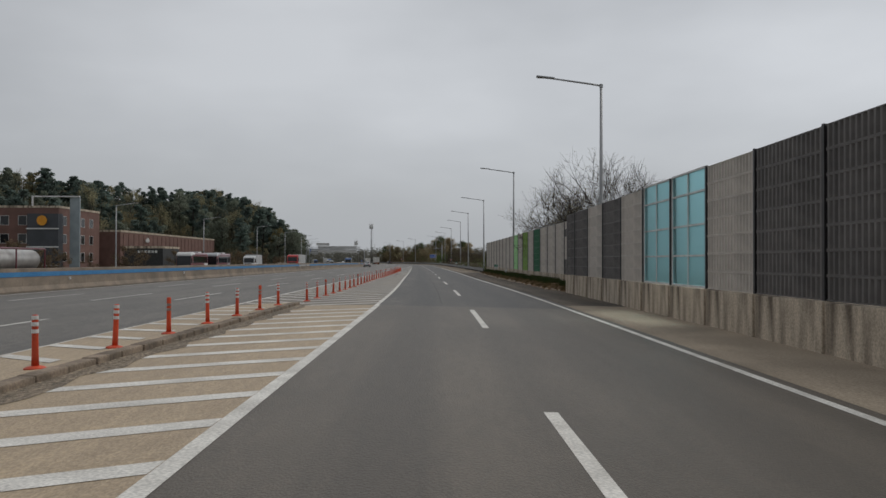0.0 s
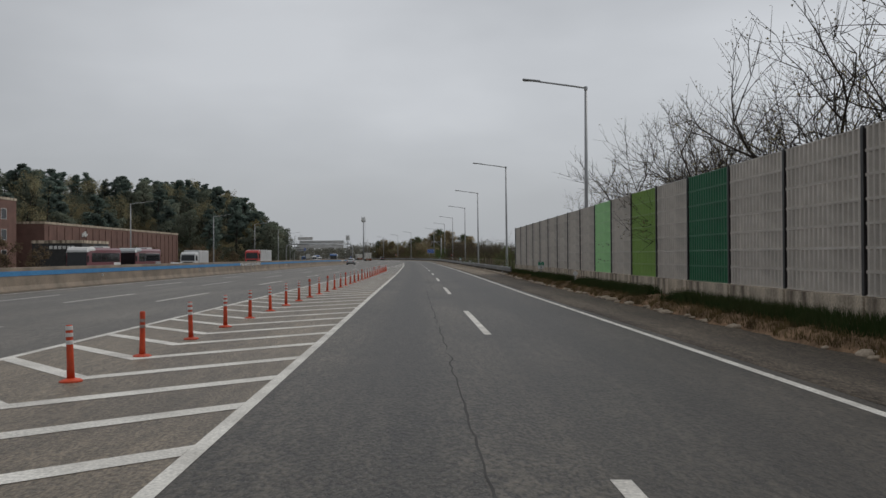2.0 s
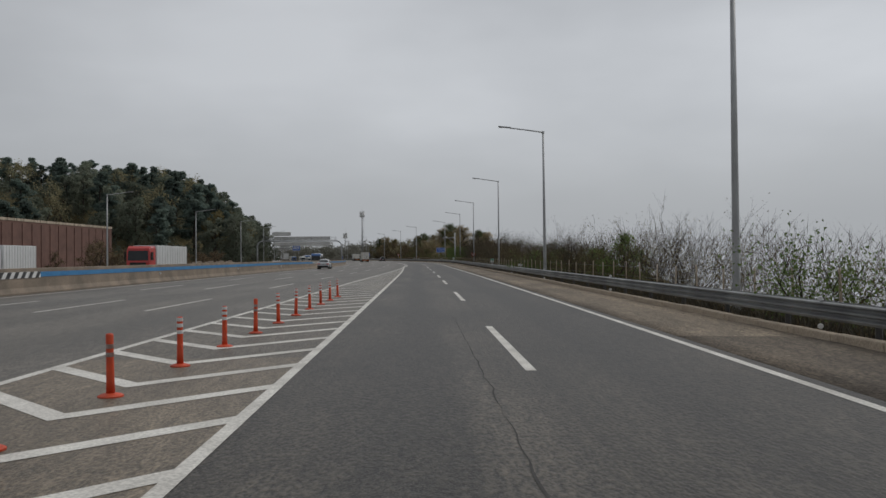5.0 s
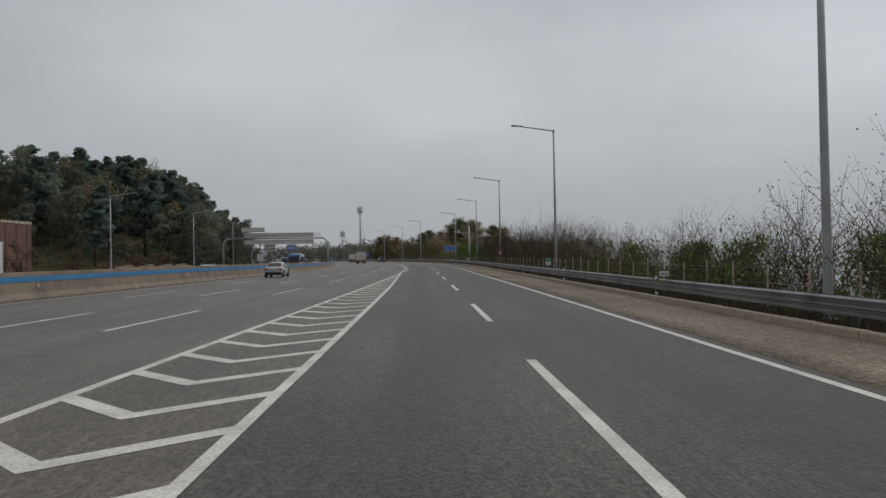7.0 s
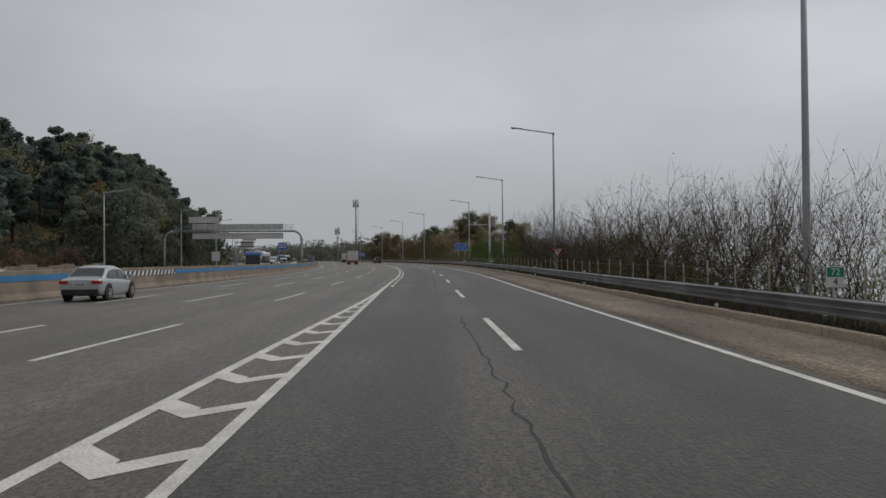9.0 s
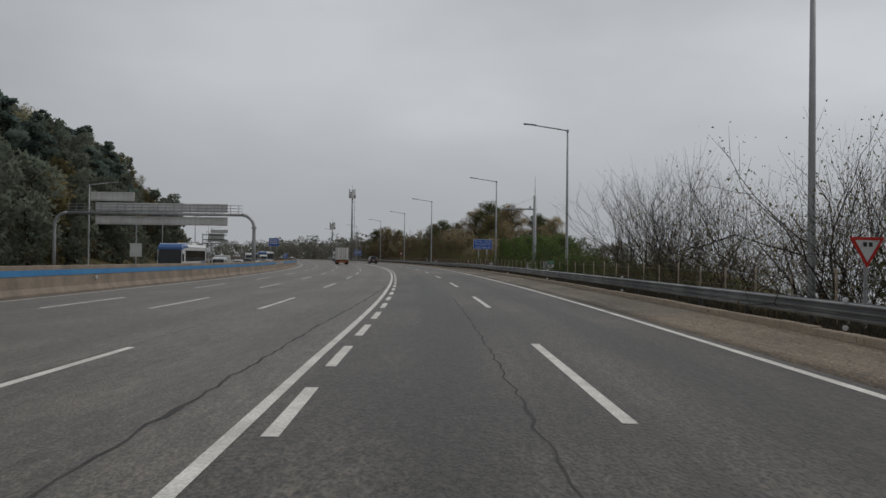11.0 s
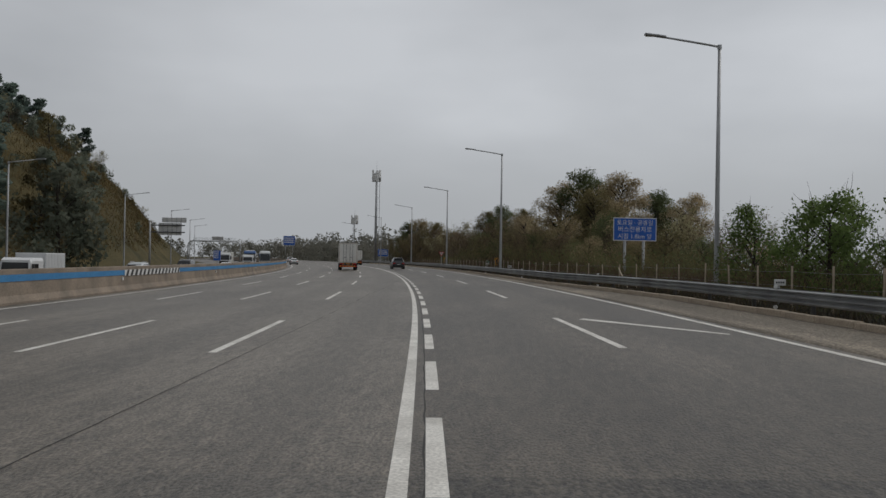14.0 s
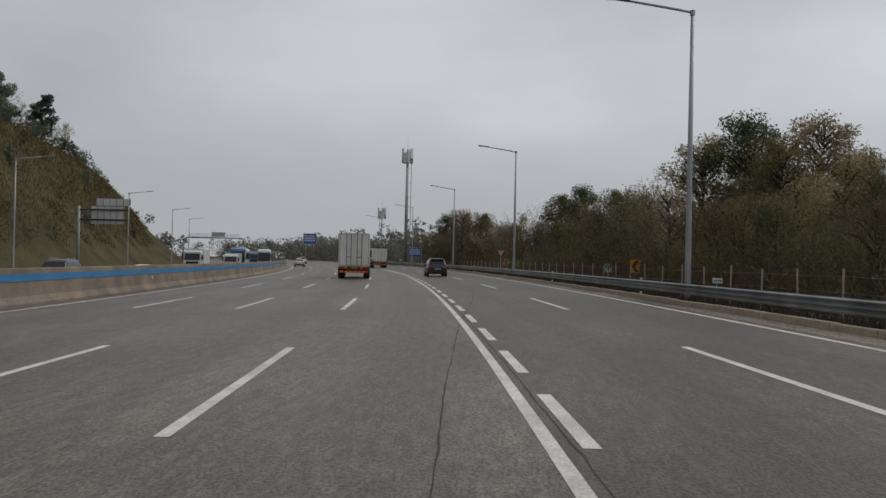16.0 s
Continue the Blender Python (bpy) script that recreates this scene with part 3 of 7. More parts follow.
# sealed cracks and seams
def crack(name, parent, f, y0, y1, width, wiggle):
    bm = bmesh.new()
    rows, k = [], int((y1 - y0) / 0.35)
    for i in range(k + 1):
        y = y0 + (y1 - y0) * i / k
        x = f(y) + wiggle * (noise.noise(Vector((y * 1.1, 3, 0))) + 0.5 * noise.noise(Vector((y * 4.3, 7, 0))))
        w = width * max(0.12, 0.6 + 0.9 * noise.noise(Vector((y * 0.7, 11, 0))))
        rows.append([bm.verts.new(on(x + e, y, 0.0035)) for e in (-w / 2, w / 2)])
    for a, b in zip(rows, rows[1:]):
        bm.faces.new((a[0], a[1], b[1], b[0]))
    return part(name, bm, SEAL, parent)


crack("road_crack", road_merge, shifted(dash_line, -1.0), 11, 62, 0.035, 0.07)
crack("road_crack", road_merge, shifted(dash_line, -0.72), 62, 110, 0.025, 0.06)
crack("road_crack", road_merge, shifted(dash_line, -0.66), 180, 203, 0.06, 0.12)
crack("road_crack", road_merge, shifted(dash_line, -0.95), 222, 262, 0.05, 0.1)
crack("road_crack", road_main, lambda y: dash_line(y) + float(np.interp(y, (236, 247, 276), (-4.74, -4.72, -4.05))), 228, 277, 0.075, 0.1)
crack("road_seam", road_main, lambda y: dash_line(y) + float(np.interp(y, (296, 316, 338, 352, 357, 362.5, 369), (-7.3, -6.76, -5.95, -4.96, -4.73, -4.36, -3.9))), 296, 369, 0.03, 0.015)
crack("road_seam", road_merge, lambda y: dash_line(y) + float(np.interp(y, (369, 378.5, 392), (-3.88, -2.84, -1.6))), 369, 392, 0.03, 0.015)
crack("road_seam", road_merge, shifted(gore_line, 0.22), 262, 400, 0.03, 0.03)
crack("road_seam", road_main, lambda y: dash_line(y) - 7.6, 236, 300, 0.02, 0.02)
bm = bmesh.new()
bm.faces.new([bm.verts.new(at(y, n, 0.005)) for y, n in ((321.9, 0.55), (317.3, 2.9), (317.5, 3.0), (322.3, 0.75))])
part("slanted_marking", bm, PAINT, road_merge)


# ---- hatching of the wedge ----
def quad(name, parent, a, b, c, d, mat):
    bm = bmesh.new()
    bm.faces.new([bm.verts.new(q) for q in (a, b, c, d)])
    return part(name, bm, mat, parent)


def arm(name, parent, xa, ya, xb, yb, w, lift=0.008, bend=None):
    """One hatch bar from (xa, ya) to (xb, yb), w long in the driving direction."""
    bm = bmesh.new()
    k, rows = 4, []
    for i in range(k + 1):
        s = i / k
        x, y = xa + (xb - xa) * s, ya + (yb - ya) * s
        rows.append([bm.verts.new(on(x, y + e, lift if bend is None else lift + bend(x, y + e))) for e in (0, w)])
    for p, q in zip(rows, rows[1:]):
        bm.faces.new((p[0], q[0], q[1], p[1]) if xb > xa else (p[1], q[1], q[0], p[0]))
    return part(name, bm, PAINT, parent)




def kerb_x(y):
    return dash_line(y) - 6.25 - 0.3 * min(max((9 - y) / 20, 0), 1)


def raised(x, y):
    """Extra height of the raised strip left of the kerb, which runs down to the main carriageway."""
    k = kerb_x(y) - 0.1
    return 0.13 * min(max((x - main_line(y)) / (k - main_line(y)), 0), 1) if x < k + 0.2 else 0.0


# where the right-hand arms end on the line, and how steeply they run
ends = [-16.22 + 1.86 * i for i in range(-16, 13)] + [10.19] + [float(np.interp(i, (0, 9, 15, 20, 24, 32), (12.1, 31.82, 45.44, 57.54, 66.6, 85.2))) for i in range(32)]
apexes = []
for a, b, k in ((83.4, 141.7, 26), (141.7, 151.2, 4), (151.2, 190.7, 16), (190.7, 212.75, 9)):
    apexes += [a + (b - a) * i / k for i in range(k)]
for y in ends:
    g, m, lean = gore_line(y), main_line(y), float(np.interp(y, (12, 50, 86), (0.74, 0.78, 0.9)))
    if y > JOINT + 1.5:
        apex = dash_line(y) + float(np.interp(y, (12, 24, 55, 86), (-6.3, -6.15, -5.94, -5.45)))
        ya = y - 0.42 - lean * (g - apex)
        arm("hatch_bar", road_gore, apex, ya, g - 0.05, y - 0.42, 0.42, 0.005)
        arm("hatch_bar", road_gore, apex, ya, m + 0.12, ya + 1.08 * (apex - m), 0.42, 0.005)
    elif y < JOINT - 0.5:
        apex = kerb_x(y) + 0.35
        arm("hatch_bar", road_gore_deck, apex, y - 0.45 - 0.54 * (g - apex), g - 0.05, y - 0.45, 0.45, 0.005)
        if y + 1 < JOINT - 0.5:
            arm("hatch_bar", road_gore_deck, kerb_x(y) - 0.45, y - 1.6, m + 0.12, y - 1.6 + kerb_x(y) - 0.45 - m, 0.4, 0.012, raised)
for y in apexes:
    g, m = gore_line(y), main_line(y)
    apex = max(min((g + m) / 2, g - 0.15), dash_line(y) - 6.3)
    w = 0.42 if y < 170 else 0.5
    arm("hatch_bar", road_gore, apex, y, gore_line(y + g - apex) - 0.05, y + g - apex, w, 0.005)
    arm("hatch_bar", road_gore, apex, y, main_line(y + apex - m) + 0.12, y + apex - m, w * (1 if y < 150 else 1.25), 0.005)

# raised strip and kerb stones at the start of the wedge
bm = bmesh.new()
rows = []
for i in range(28):
    y = -46 + i * 2.0
    y = min(y, JOINT - 0.05)
    xs = [main_line(y) + (kerb_x(y) - 0.13 - main_line(y)) * s for s in (0.02, 0.34, 0.67, 1)]
    rows.append([bm.verts.new(on(x, y, 0.004 + raised(x, y))) for x in xs])
for a, b in zip(rows, rows[1:]):
    for j in range(3):
        bm.faces.new((a[j], a[j + 1], b[j + 1], b[j]))
raised_strip = tagged(new("pavement_raised", mesh("pavement_raised", bm, GORE)), "raised pale dusty strip beside the kerb", "pavement", kind="structure")
kerb = thing("kerb", "weathered low concrete kerb with dirt along it", "kerb", kind="structure")
y, i = -46.0, 0
while y < JOINT - 0.3:
    bm = bmesh.new()
    x, z = kerb_x(y + 0.5), height(kerb_x(y + 0.5), y + 0.5)
    j = [random.uniform(-0.012, 0.012) for _ in range(4)]
    vs = box(bm, x - 0.13 + j[0], x + 0.13 + j[1], y + 0.01, y + 0.99, z - 0.1, z + 0.15 + j[2], 0.03)
    part("kerb_stone", bm, KERB_DIRTY, kerb)
    y += 1.0
bm = bmesh.new()
rows = []
for i in range(56):
    y = min(-46 + i, JOINT - 0.1)
    x = kerb_x(y)
    rows.append([bm.verts.new(on(x + e, y, h)) for e, h in ((0.12, 0.05), (0.22 + 0.06 * math.sin(i * 1.7), 0.03), (0.42 + 0.14 * math.sin(i * 2.3), 0.006))])
for a, b in zip(rows, rows[1:]):
    for j in range(2):
        bm.faces.new((a[j], a[j + 1], b[j + 1], b[j]))
tagged(new("kerb_dirt", mesh("kerb_dirt", bm, SHOULDER, True)), "dark dirt gathered along the kerb", "dirt", kind="stuff")

# the joint across the road
bm = bmesh.new()
rows = []
for i in range(24):
    n = -8.2 + 11.6 * i / 23
    rows.append([bm.verts.new(at(JOINT + e, n, 0.006)) for e in (-0.03, 0.03)])
for a, b in zip(rows, rows[1:]):
    bm.faces.new((a[0], b[0], b[1], a[1]))
tagged(new("expansion_joint", mesh("expansion_joint", bm, POST_DARK)), "dark narrow joint across the road", "joint", kind="structure")


# ---- delineator posts ----
def lathe(bm, rings, sides=12, index=0, cap=True):
    """Rings of (radius, z) turned round the z axis."""
    made = [[bm.verts.new((r * math.cos(2 * math.pi * k / sides), r * math.sin(2 * math.pi * k / sides), z)) for k in range(sides)] for r, z in rings]
    for a, b in zip(made, made[1:]):
        for k in range(sides):
            bm.faces.new((a[k], a[(k + 1) % sides], b[(k + 1) % sides], b[k])).material_index = index
    if cap:
        bm.faces.new(made[-1]).material_index = index
        bm.faces.new(made[0][::-1]).material_index = index


def delineator(label, worn):
    ob = thing("delineator_post", label, "traffic post", group="delineator posts along the wedge")
    bm = bmesh.new()
    lathe(bm, [(0.15, 0.0), (0.15, 0.02), (0.12, 0.035), (0.062, 0.05)], 14)
    part("foot", bm, ORANGE, ob)
    bm = bmesh.new()
    lathe(bm, [(0.052, 0.045), (0.047, 0.2), (0.044, 0.44), (0.044, 0.735), (0.039, 0.755), (0.018, 0.76)], 14)
    part("tube", bm, ORANGE, ob, smooth=True)
    for z in ((0.5, 0.6, 0.69) if not worn else (0.48, 0.58)):
        bm = bmesh.new()
        lathe(bm, [(0.045, z), (0.047, z + 0.004), (0.047, z + 0.05), (0.045, z + 0.054)], 14, cap=False)
        part("reflector_band", bm, DARK_BAND if worn else WHITE, ob, "worn dull reflective band" if worn else "white reflective band")
    return ob


post_ys = [-11.1 + 2.88 * i for i in range(-7, 7)] + [31.51 + 2.85 * i for i in range(-7, 1)] + [34.4, 37.4, 40.4, 43.3, 46.4, 49.4] + [52.41 + 2.86 * i for i in range(7)] + [72.55 + 3.05 * i for i in range(4)] + [84.74 + 2.85 * i for i in range(14)]
posts = [delineator("orange flexible delineator post with white bands", False), delineator("faded orange delineator post with worn bands", True)]
for i, y in enumerate(post_ys):
    x = kerb_x(y) - 0.3 if y < 9 else dash_line(y) + float(np.interp(y, (10.9, 25, 52, 66, 90, 124), (-6.4, -6.2, -5.92, -5.62, -5.35, -5.05)))
    z = height(x, y) + (raised(x, y) if y < JOINT else 0) - 0.002
    m = pose(x, y, z, random.uniform(-1.5, 1.5), random.uniform(-1.5, 1.5), random.uniform(0, 360))
    kind = 1 if random.random() < 0.25 else 0
    if i < 2:
        posts[i].matrix_world = m
    else:
        copy_thing(posts[kind], m)


# ---- noise barrier ----
WALL_N = 7.6


def wall_n(y):
    """The barrier stands closer to the lane on the bridge deck."""
    return 6.5 if y < 26 else WALL_N


bays = [16.2 + 3.72 * i for i in range(-17, 3)] + [26.1 + 3.75 * i for i in range(0, 11)] + [63.6 + 3.9333 * i for i in range(1, 10)]
panel_cache = {}


def panel_mesh(width, h, face, holes):
    """One ribbed cassette, width along y, its face towards the road (-x)."""
    key = (round(width, 2), round(h, 3), face.name)
    if key not in panel_cache:
        bm = bmesh.new()
        k = 16
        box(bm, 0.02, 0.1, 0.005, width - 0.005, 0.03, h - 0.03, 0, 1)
        box(bm, -0.035, 0.1, 0.005, width - 0.005, 0.0, 0.03, 0, 0)
        box(bm, -0.035, 0.1, 0.005, width - 0.005, h - 0.03, h - 0.004, 0, 0)
        for i in range(k):
            y = width * (i + 0.5) / k
            a, b = width / k * 0.34, width / k * 0.17
            lo = [bm.verts.new((0.02, y + e, 0.03)) for e in (-a, a)] + [bm.verts.new((-0.04, y + e, 0.03)) for e in (b, -b)]
            hi = [bm.verts.new((v.co.x, v.co.y, h - 0.03)) for v in lo]
            for p in ((1, 2), (2, 3), (3, 0)):
                bm.faces.new((lo[p[0]], lo[p[1]], hi[p[1]], hi[p[0]]))
        bmesh.ops.recalc_face_normals(bm, faces=bm.faces)
        panel_cache[key] = mesh("panel", bm, [face, holes])
    return panel_cache[key]


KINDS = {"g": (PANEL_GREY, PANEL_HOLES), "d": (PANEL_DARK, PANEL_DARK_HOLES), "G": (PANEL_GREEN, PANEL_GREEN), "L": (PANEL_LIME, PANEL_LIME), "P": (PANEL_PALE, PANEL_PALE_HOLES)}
noise_barrier = thing("wall_noise_barrier", "tall ribbed metal noise barrier in grey, dark and green bays on a concrete base", "noise barrier", kind="structure")


def bay_rows(y):
    """Panel kinds from the bottom up of the bay that starts at y, or 'glass'."""
    for top, rows in ((-2.4, "ddddddd"), (1.3, "ggggggg"), (8.7, "glass"), (12.4, "ggggggg"), (16.1, "ddddddd"), (19.8, "ggggggg"), (26.0, "ddddddd"), (29.85, "ddddggd"), (33.6, "ddggg" + "dg"), (44.85, "ggggggg"), (48.6, "GGGGGGG"), (52.35, "ggggggg"), (56.1, "LLLLLLL"), (59.85, "ggggggg"), (63.6, "PPPPPPP")):
        if y < top - 0.3:
            return rows
    return "ggggggg"


for y0, y1 in zip(bays, bays[1:]):
    w = y1 - y0
    q0, q1 = at(y0, wall_n(y0)), at(y1, wall_n(y0))
    base = float(np.interp(y0, (0, 25, 27, 80), (1.04, 1.04, 0.95, 1.0)))
    top = float(np.interp(y0, (-10, 26, 34, 100), (4.55, 4.42, 4.4, 4.28)))
    turn = math.degrees(math.atan2(-(q1.x - q0.x), q1.y - q0.y))
    m = pose(q0.x, q0.y, q0.z, 0, 0, turn)
    rows = bay_rows(y0)
    # concrete base with pilaster
    bm = bmesh.new()
    box(bm, -0.12, 0.25, 0.01, w - 0.01, -0.4, base - 0.02, 0.015)
    ob = part("base_wall", bm, CONCRETE, noise_barrier, "stained concrete base wall")
    ob.matrix_world = m
    bm = bmesh.new()
    box(bm, -0.17, 0.2, -0.16, 0.16, -0.4, base, 0.02)
    ob = part("base_pilaster", bm, CONCRETE, noise_barrier)
    ob.matrix_world = m
    # steel post
    bm = bmesh.new()
    for a, b, c, d in ((-0.07, -0.055, -0.05, 0.05), (-0.055, 0.14, -0.012, 0.012), (0.14, 0.155, -0.09, 0.09)):
        box(bm, a, b, c, d, base, top + 0.03)
    ob = part("post", bm, POST_DARK, noise_barrier, "dark steel post")
    ob.matrix_world = m
    if rows == "glass":
        bm = bmesh.new()
        zs = [base] + [base + (top - base) * s for s in (0.265, 0.53, 0.81, 1.0)]
        for z in zs:
            box(bm, -0.03, 0.05, 0.1, w - 0.1, z, z + 0.06)
        for yy in (0.1, w / 2 - 0.03, w - 0.16):
            box(bm, -0.03, 0.05, yy, yy + 0.06, base + 0.062, top - 0.002)
        ob = part("glazing_frame", bm, WHITE, noise_barrier, "pale metal glazing frame")
        ob.matrix_world = m
        for z0, z1 in zip(zs, zs[1:]):
            for ya, yb in ((0.16, w / 2 - 0.03), (w / 2 + 0.03, w - 0.16)):
                bm = bmesh.new()
                box(bm, 0.0, 0.015, ya, yb, z0 + 0.06, z1)
                ob = part("pane", bm, BLUE_GLASS, noise_barrier, "blue tinted translucent pane")
                ob.matrix_world = m
                ob.visible_shadow = False
        continue
    h = (top - base) / 7
    for i, k in enumerate(rows):
        if 26 < y0 < 29 and i < 4:
            ob = part("panel", panel_mesh(w - 1.26, h, *KINDS[k]), None, noise_barrier)
            ob.matrix_world = m @ pose(0, 0.08, base + h * i)
            continue
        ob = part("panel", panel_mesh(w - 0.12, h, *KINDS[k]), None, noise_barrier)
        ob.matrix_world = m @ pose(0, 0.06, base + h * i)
# return where the barrier steps back from the deck
bm = bmesh.new()
q = at(25.95, 6.5)
box(bm, q.x - 0.07, q.x + 1.2, q.y - 0.1, q.y + 0.1, q.z - 0.4, q.z + 4.4)
part("return_panel", bm, PANEL_DARK, noise_barrier)
# scraped dents in the pale green bay
q = at(61.4, WALL_N)
for i in range(14):
    bm = bmesh.new()
    z, y = (1.55, 2.32)[i % 2] + random.gauss(0, 0.05), random.uniform(0.3, 3.0)
    w, h = random.uniform(0.05, 0.22), random.uniform(0.02, 0.06)
    box(bm, -0.049, -0.02, y, y + w, z, z + h, 0.006)
    ob = part("dent", bm, PANEL_DARK, noise_barrier, "dark scraped dent")
    ob.matrix_world = pose(*at(59.9, WALL_N), 0, 0, heading(61))
# door in the dark bay
y0 = 26.1
q = at(y0 + 2.75, WALL_N)
service_door = thing("door_1", "blue-grey closed metal service door in the noise barrier", "door", kind="structure")
service_door.matrix_world = pose(q.x, q.y, q.z, 0, 0, heading(y0))
bm = bmesh.new()
for a, b, c, d in ((-0.02, 0.1, 0.95, 2.98), (0.92, 1.02, 0.95, 2.98), (0.1, 0.92, 2.88, 2.98)):
    box(bm, -0.08, 0.08, a, b, c, d)
part("door_frame", bm, STEEL, service_door, "grey steel frame")
bm = bmesh.new()
box(bm, -0.03, 0.03, 0.105, 0.915, 0.96, 2.875, 0.01)
part("door_leaf", bm, DOOR_GREY, service_door)
for z in (1.5, 2.2):
    bm = bmesh.new()
    box(bm, -0.07, -0.031, 0.12, 0.2, z, z + 0.12, 0.008)
    part("hinge", bm, STEEL, service_door)
bm = bmesh.new()
tube(bm, [(-0.03, 0.84, 1.95), (-0.08, 0.84, 1.95), (-0.08, 0.74, 1.95)], 0.012, 6)
part("handle", bm, STEEL, service_door)
# end post of the barrier
bm = bmesh.new()
q = at(bays[-1], WALL_N)
box(bm, q.x - 0.09, q.x + 0.17, q.y - 0.09, q.y + 0.09, q.z, q.z + 4.33)
part("post", bm, POST_DARK, noise_barrier)


# ---- guard rail on the verge ----
W_BEAM = ((0.0, -0.2), (0.0, -0.18), (-0.085, -0.155), (-0.085, -0.125), (0.0, -0.085), (0.0, -0.055), (-0.085, -0.018), (-0.085, 0.018), (0.0, 0.055), (0.0, 0.085), (-0.085, 0.125), (-0.085, 0.155), (0.0, 0.18), (0.0, 0.2))
guard_rail = thing("guard_rail", "weathered galvanised triple-ridged beam guard rail on posts", "guard rail", kind="structure")


def beam(y0, y1, z, nf, side=1, mat=RAIL, parent=None):
    bm = bmesh.new()
    k = max(2, round((y1 - y0) / 4))
    rows = []
    for i in range(k + 1):
        y = y0 + (y1 - y0) * i / k
        rows.append([bm.verts.new(at(y, nf(y) + u * side, z + v)) for u, v in W_BEAM])
    for a, b in zip(rows, rows[1:]):
        for j in range(len(W_BEAM) - 1):
            bm.faces.new((a[j], b[j], b[j + 1], a[j + 1]))
    ob = part("beam", bm, mat, parent or guard_rail)
    return ob


y = 96.5
while y < 560:
    beam(y, y + 8.0, 0.57, guard_n)
    y += 8.0
bm = bmesh.new()
tube(bm, [(0, 0, -0.6), (0, 0, 0.72)], 0.065, 10)
rail_post = mesh("rail_post", bm, POST_DARK)
for i in range(116):
    y = 98.0 + 4 * i
    ob = part("rail_post", rail_post, None, guard_rail)
    ob.matrix_world = Matrix.Translation(at(y, guard_n(y) + 0.14))
bm = bmesh.new()
lathe(bm, [(0.05, 0), (0.06, 0.01), (0.06, 0.03), (0.05, 0.04)], 12)
bmesh.ops.rotate(bm, verts=bm.verts, matrix=Matrix.Rotation(radians(90), 3, "X"))
reflector = mesh("reflector", bm, WHITE)
for i in range(20):
    y = 104 + 20 * i
    for z in (0.8, 0.22):
        ob = part("reflector", reflector, None, guard_rail, "round white reflector")
        ob.matrix_world = Matrix.Translation(at(y, guard_n(y) - 0.04, z))

# low kerb under the rail
verge_kerb = thing("verge_kerb", "low pale concrete kerb with dirt under the guard rail", "kerb", kind="structure")
y = 99.0
while y < 520:
    bm = bmesh.new()
    q, r = at(y + 0.02, guard_n(y) - 0.17), at(y + 1.985, guard_n(y + 2) - 0.17)
    w, hgt = 0.13 + random.uniform(-0.01, 0.01), 0.165 + random.uniform(-0.02, 0.01)
    vs = box(bm, -w, w, 0, (r - q).length, -0.25, hgt, 0.025)
    ob = part("kerb_stone", bm, KERB, verge_kerb)
    ob.matrix_world = pose(*q, random.uniform(-0.3, 0.3), random.uniform(-1.5, 1.5), math.degrees(math.atan2(q.x - r.x, r.y - q.y)))
    y += 2.0


# ---- fence posts behind the rail ----
fence = thing("fence", "wire fence on pale thin posts behind the guard rail", "fence")
bm = bmesh.new()
box(bm, -0.026, 0.026, -0.026, 0.026, -2.2, 1.4, 0.006)
fence_post = mesh("fence_post", bm, KERB)


def fence_n(y):
    return guard_n(y) + 1.75


for i in range(134):
    y = 104 + 2.72 * i
    ob = part("fence_post", fence_post, None, fence)
    ob.matrix_world = Matrix.Translation(at(y, fence_n(y), random.uniform(-0.12, 0.05))) @ pose(0, 0, 0, random.uniform(-2, 2), random.uniform(-2, 2), 0)
for z in (0.3, 0.75, 1.2):
    bm = bmesh.new()
    tube(bm, [at(104 + 2.72 * i, fence_n(104 + 2.72 * i), z - 0.03 * (i % 2)) for i in range(134)], 0.006, 4)
    part("wire", bm, STEEL, fence, "thin steel wire")
for y in (300, 346):
    bm = bmesh.new()
    tube(bm, [at(y, fence_n(y) - 0.05, 1.1), at(y - 2.4, fence_n(y) - 0.1, -0.1)], 0.035, 6)
    part("brace", bm, CONCRETE, fence, "slanting pale brace")


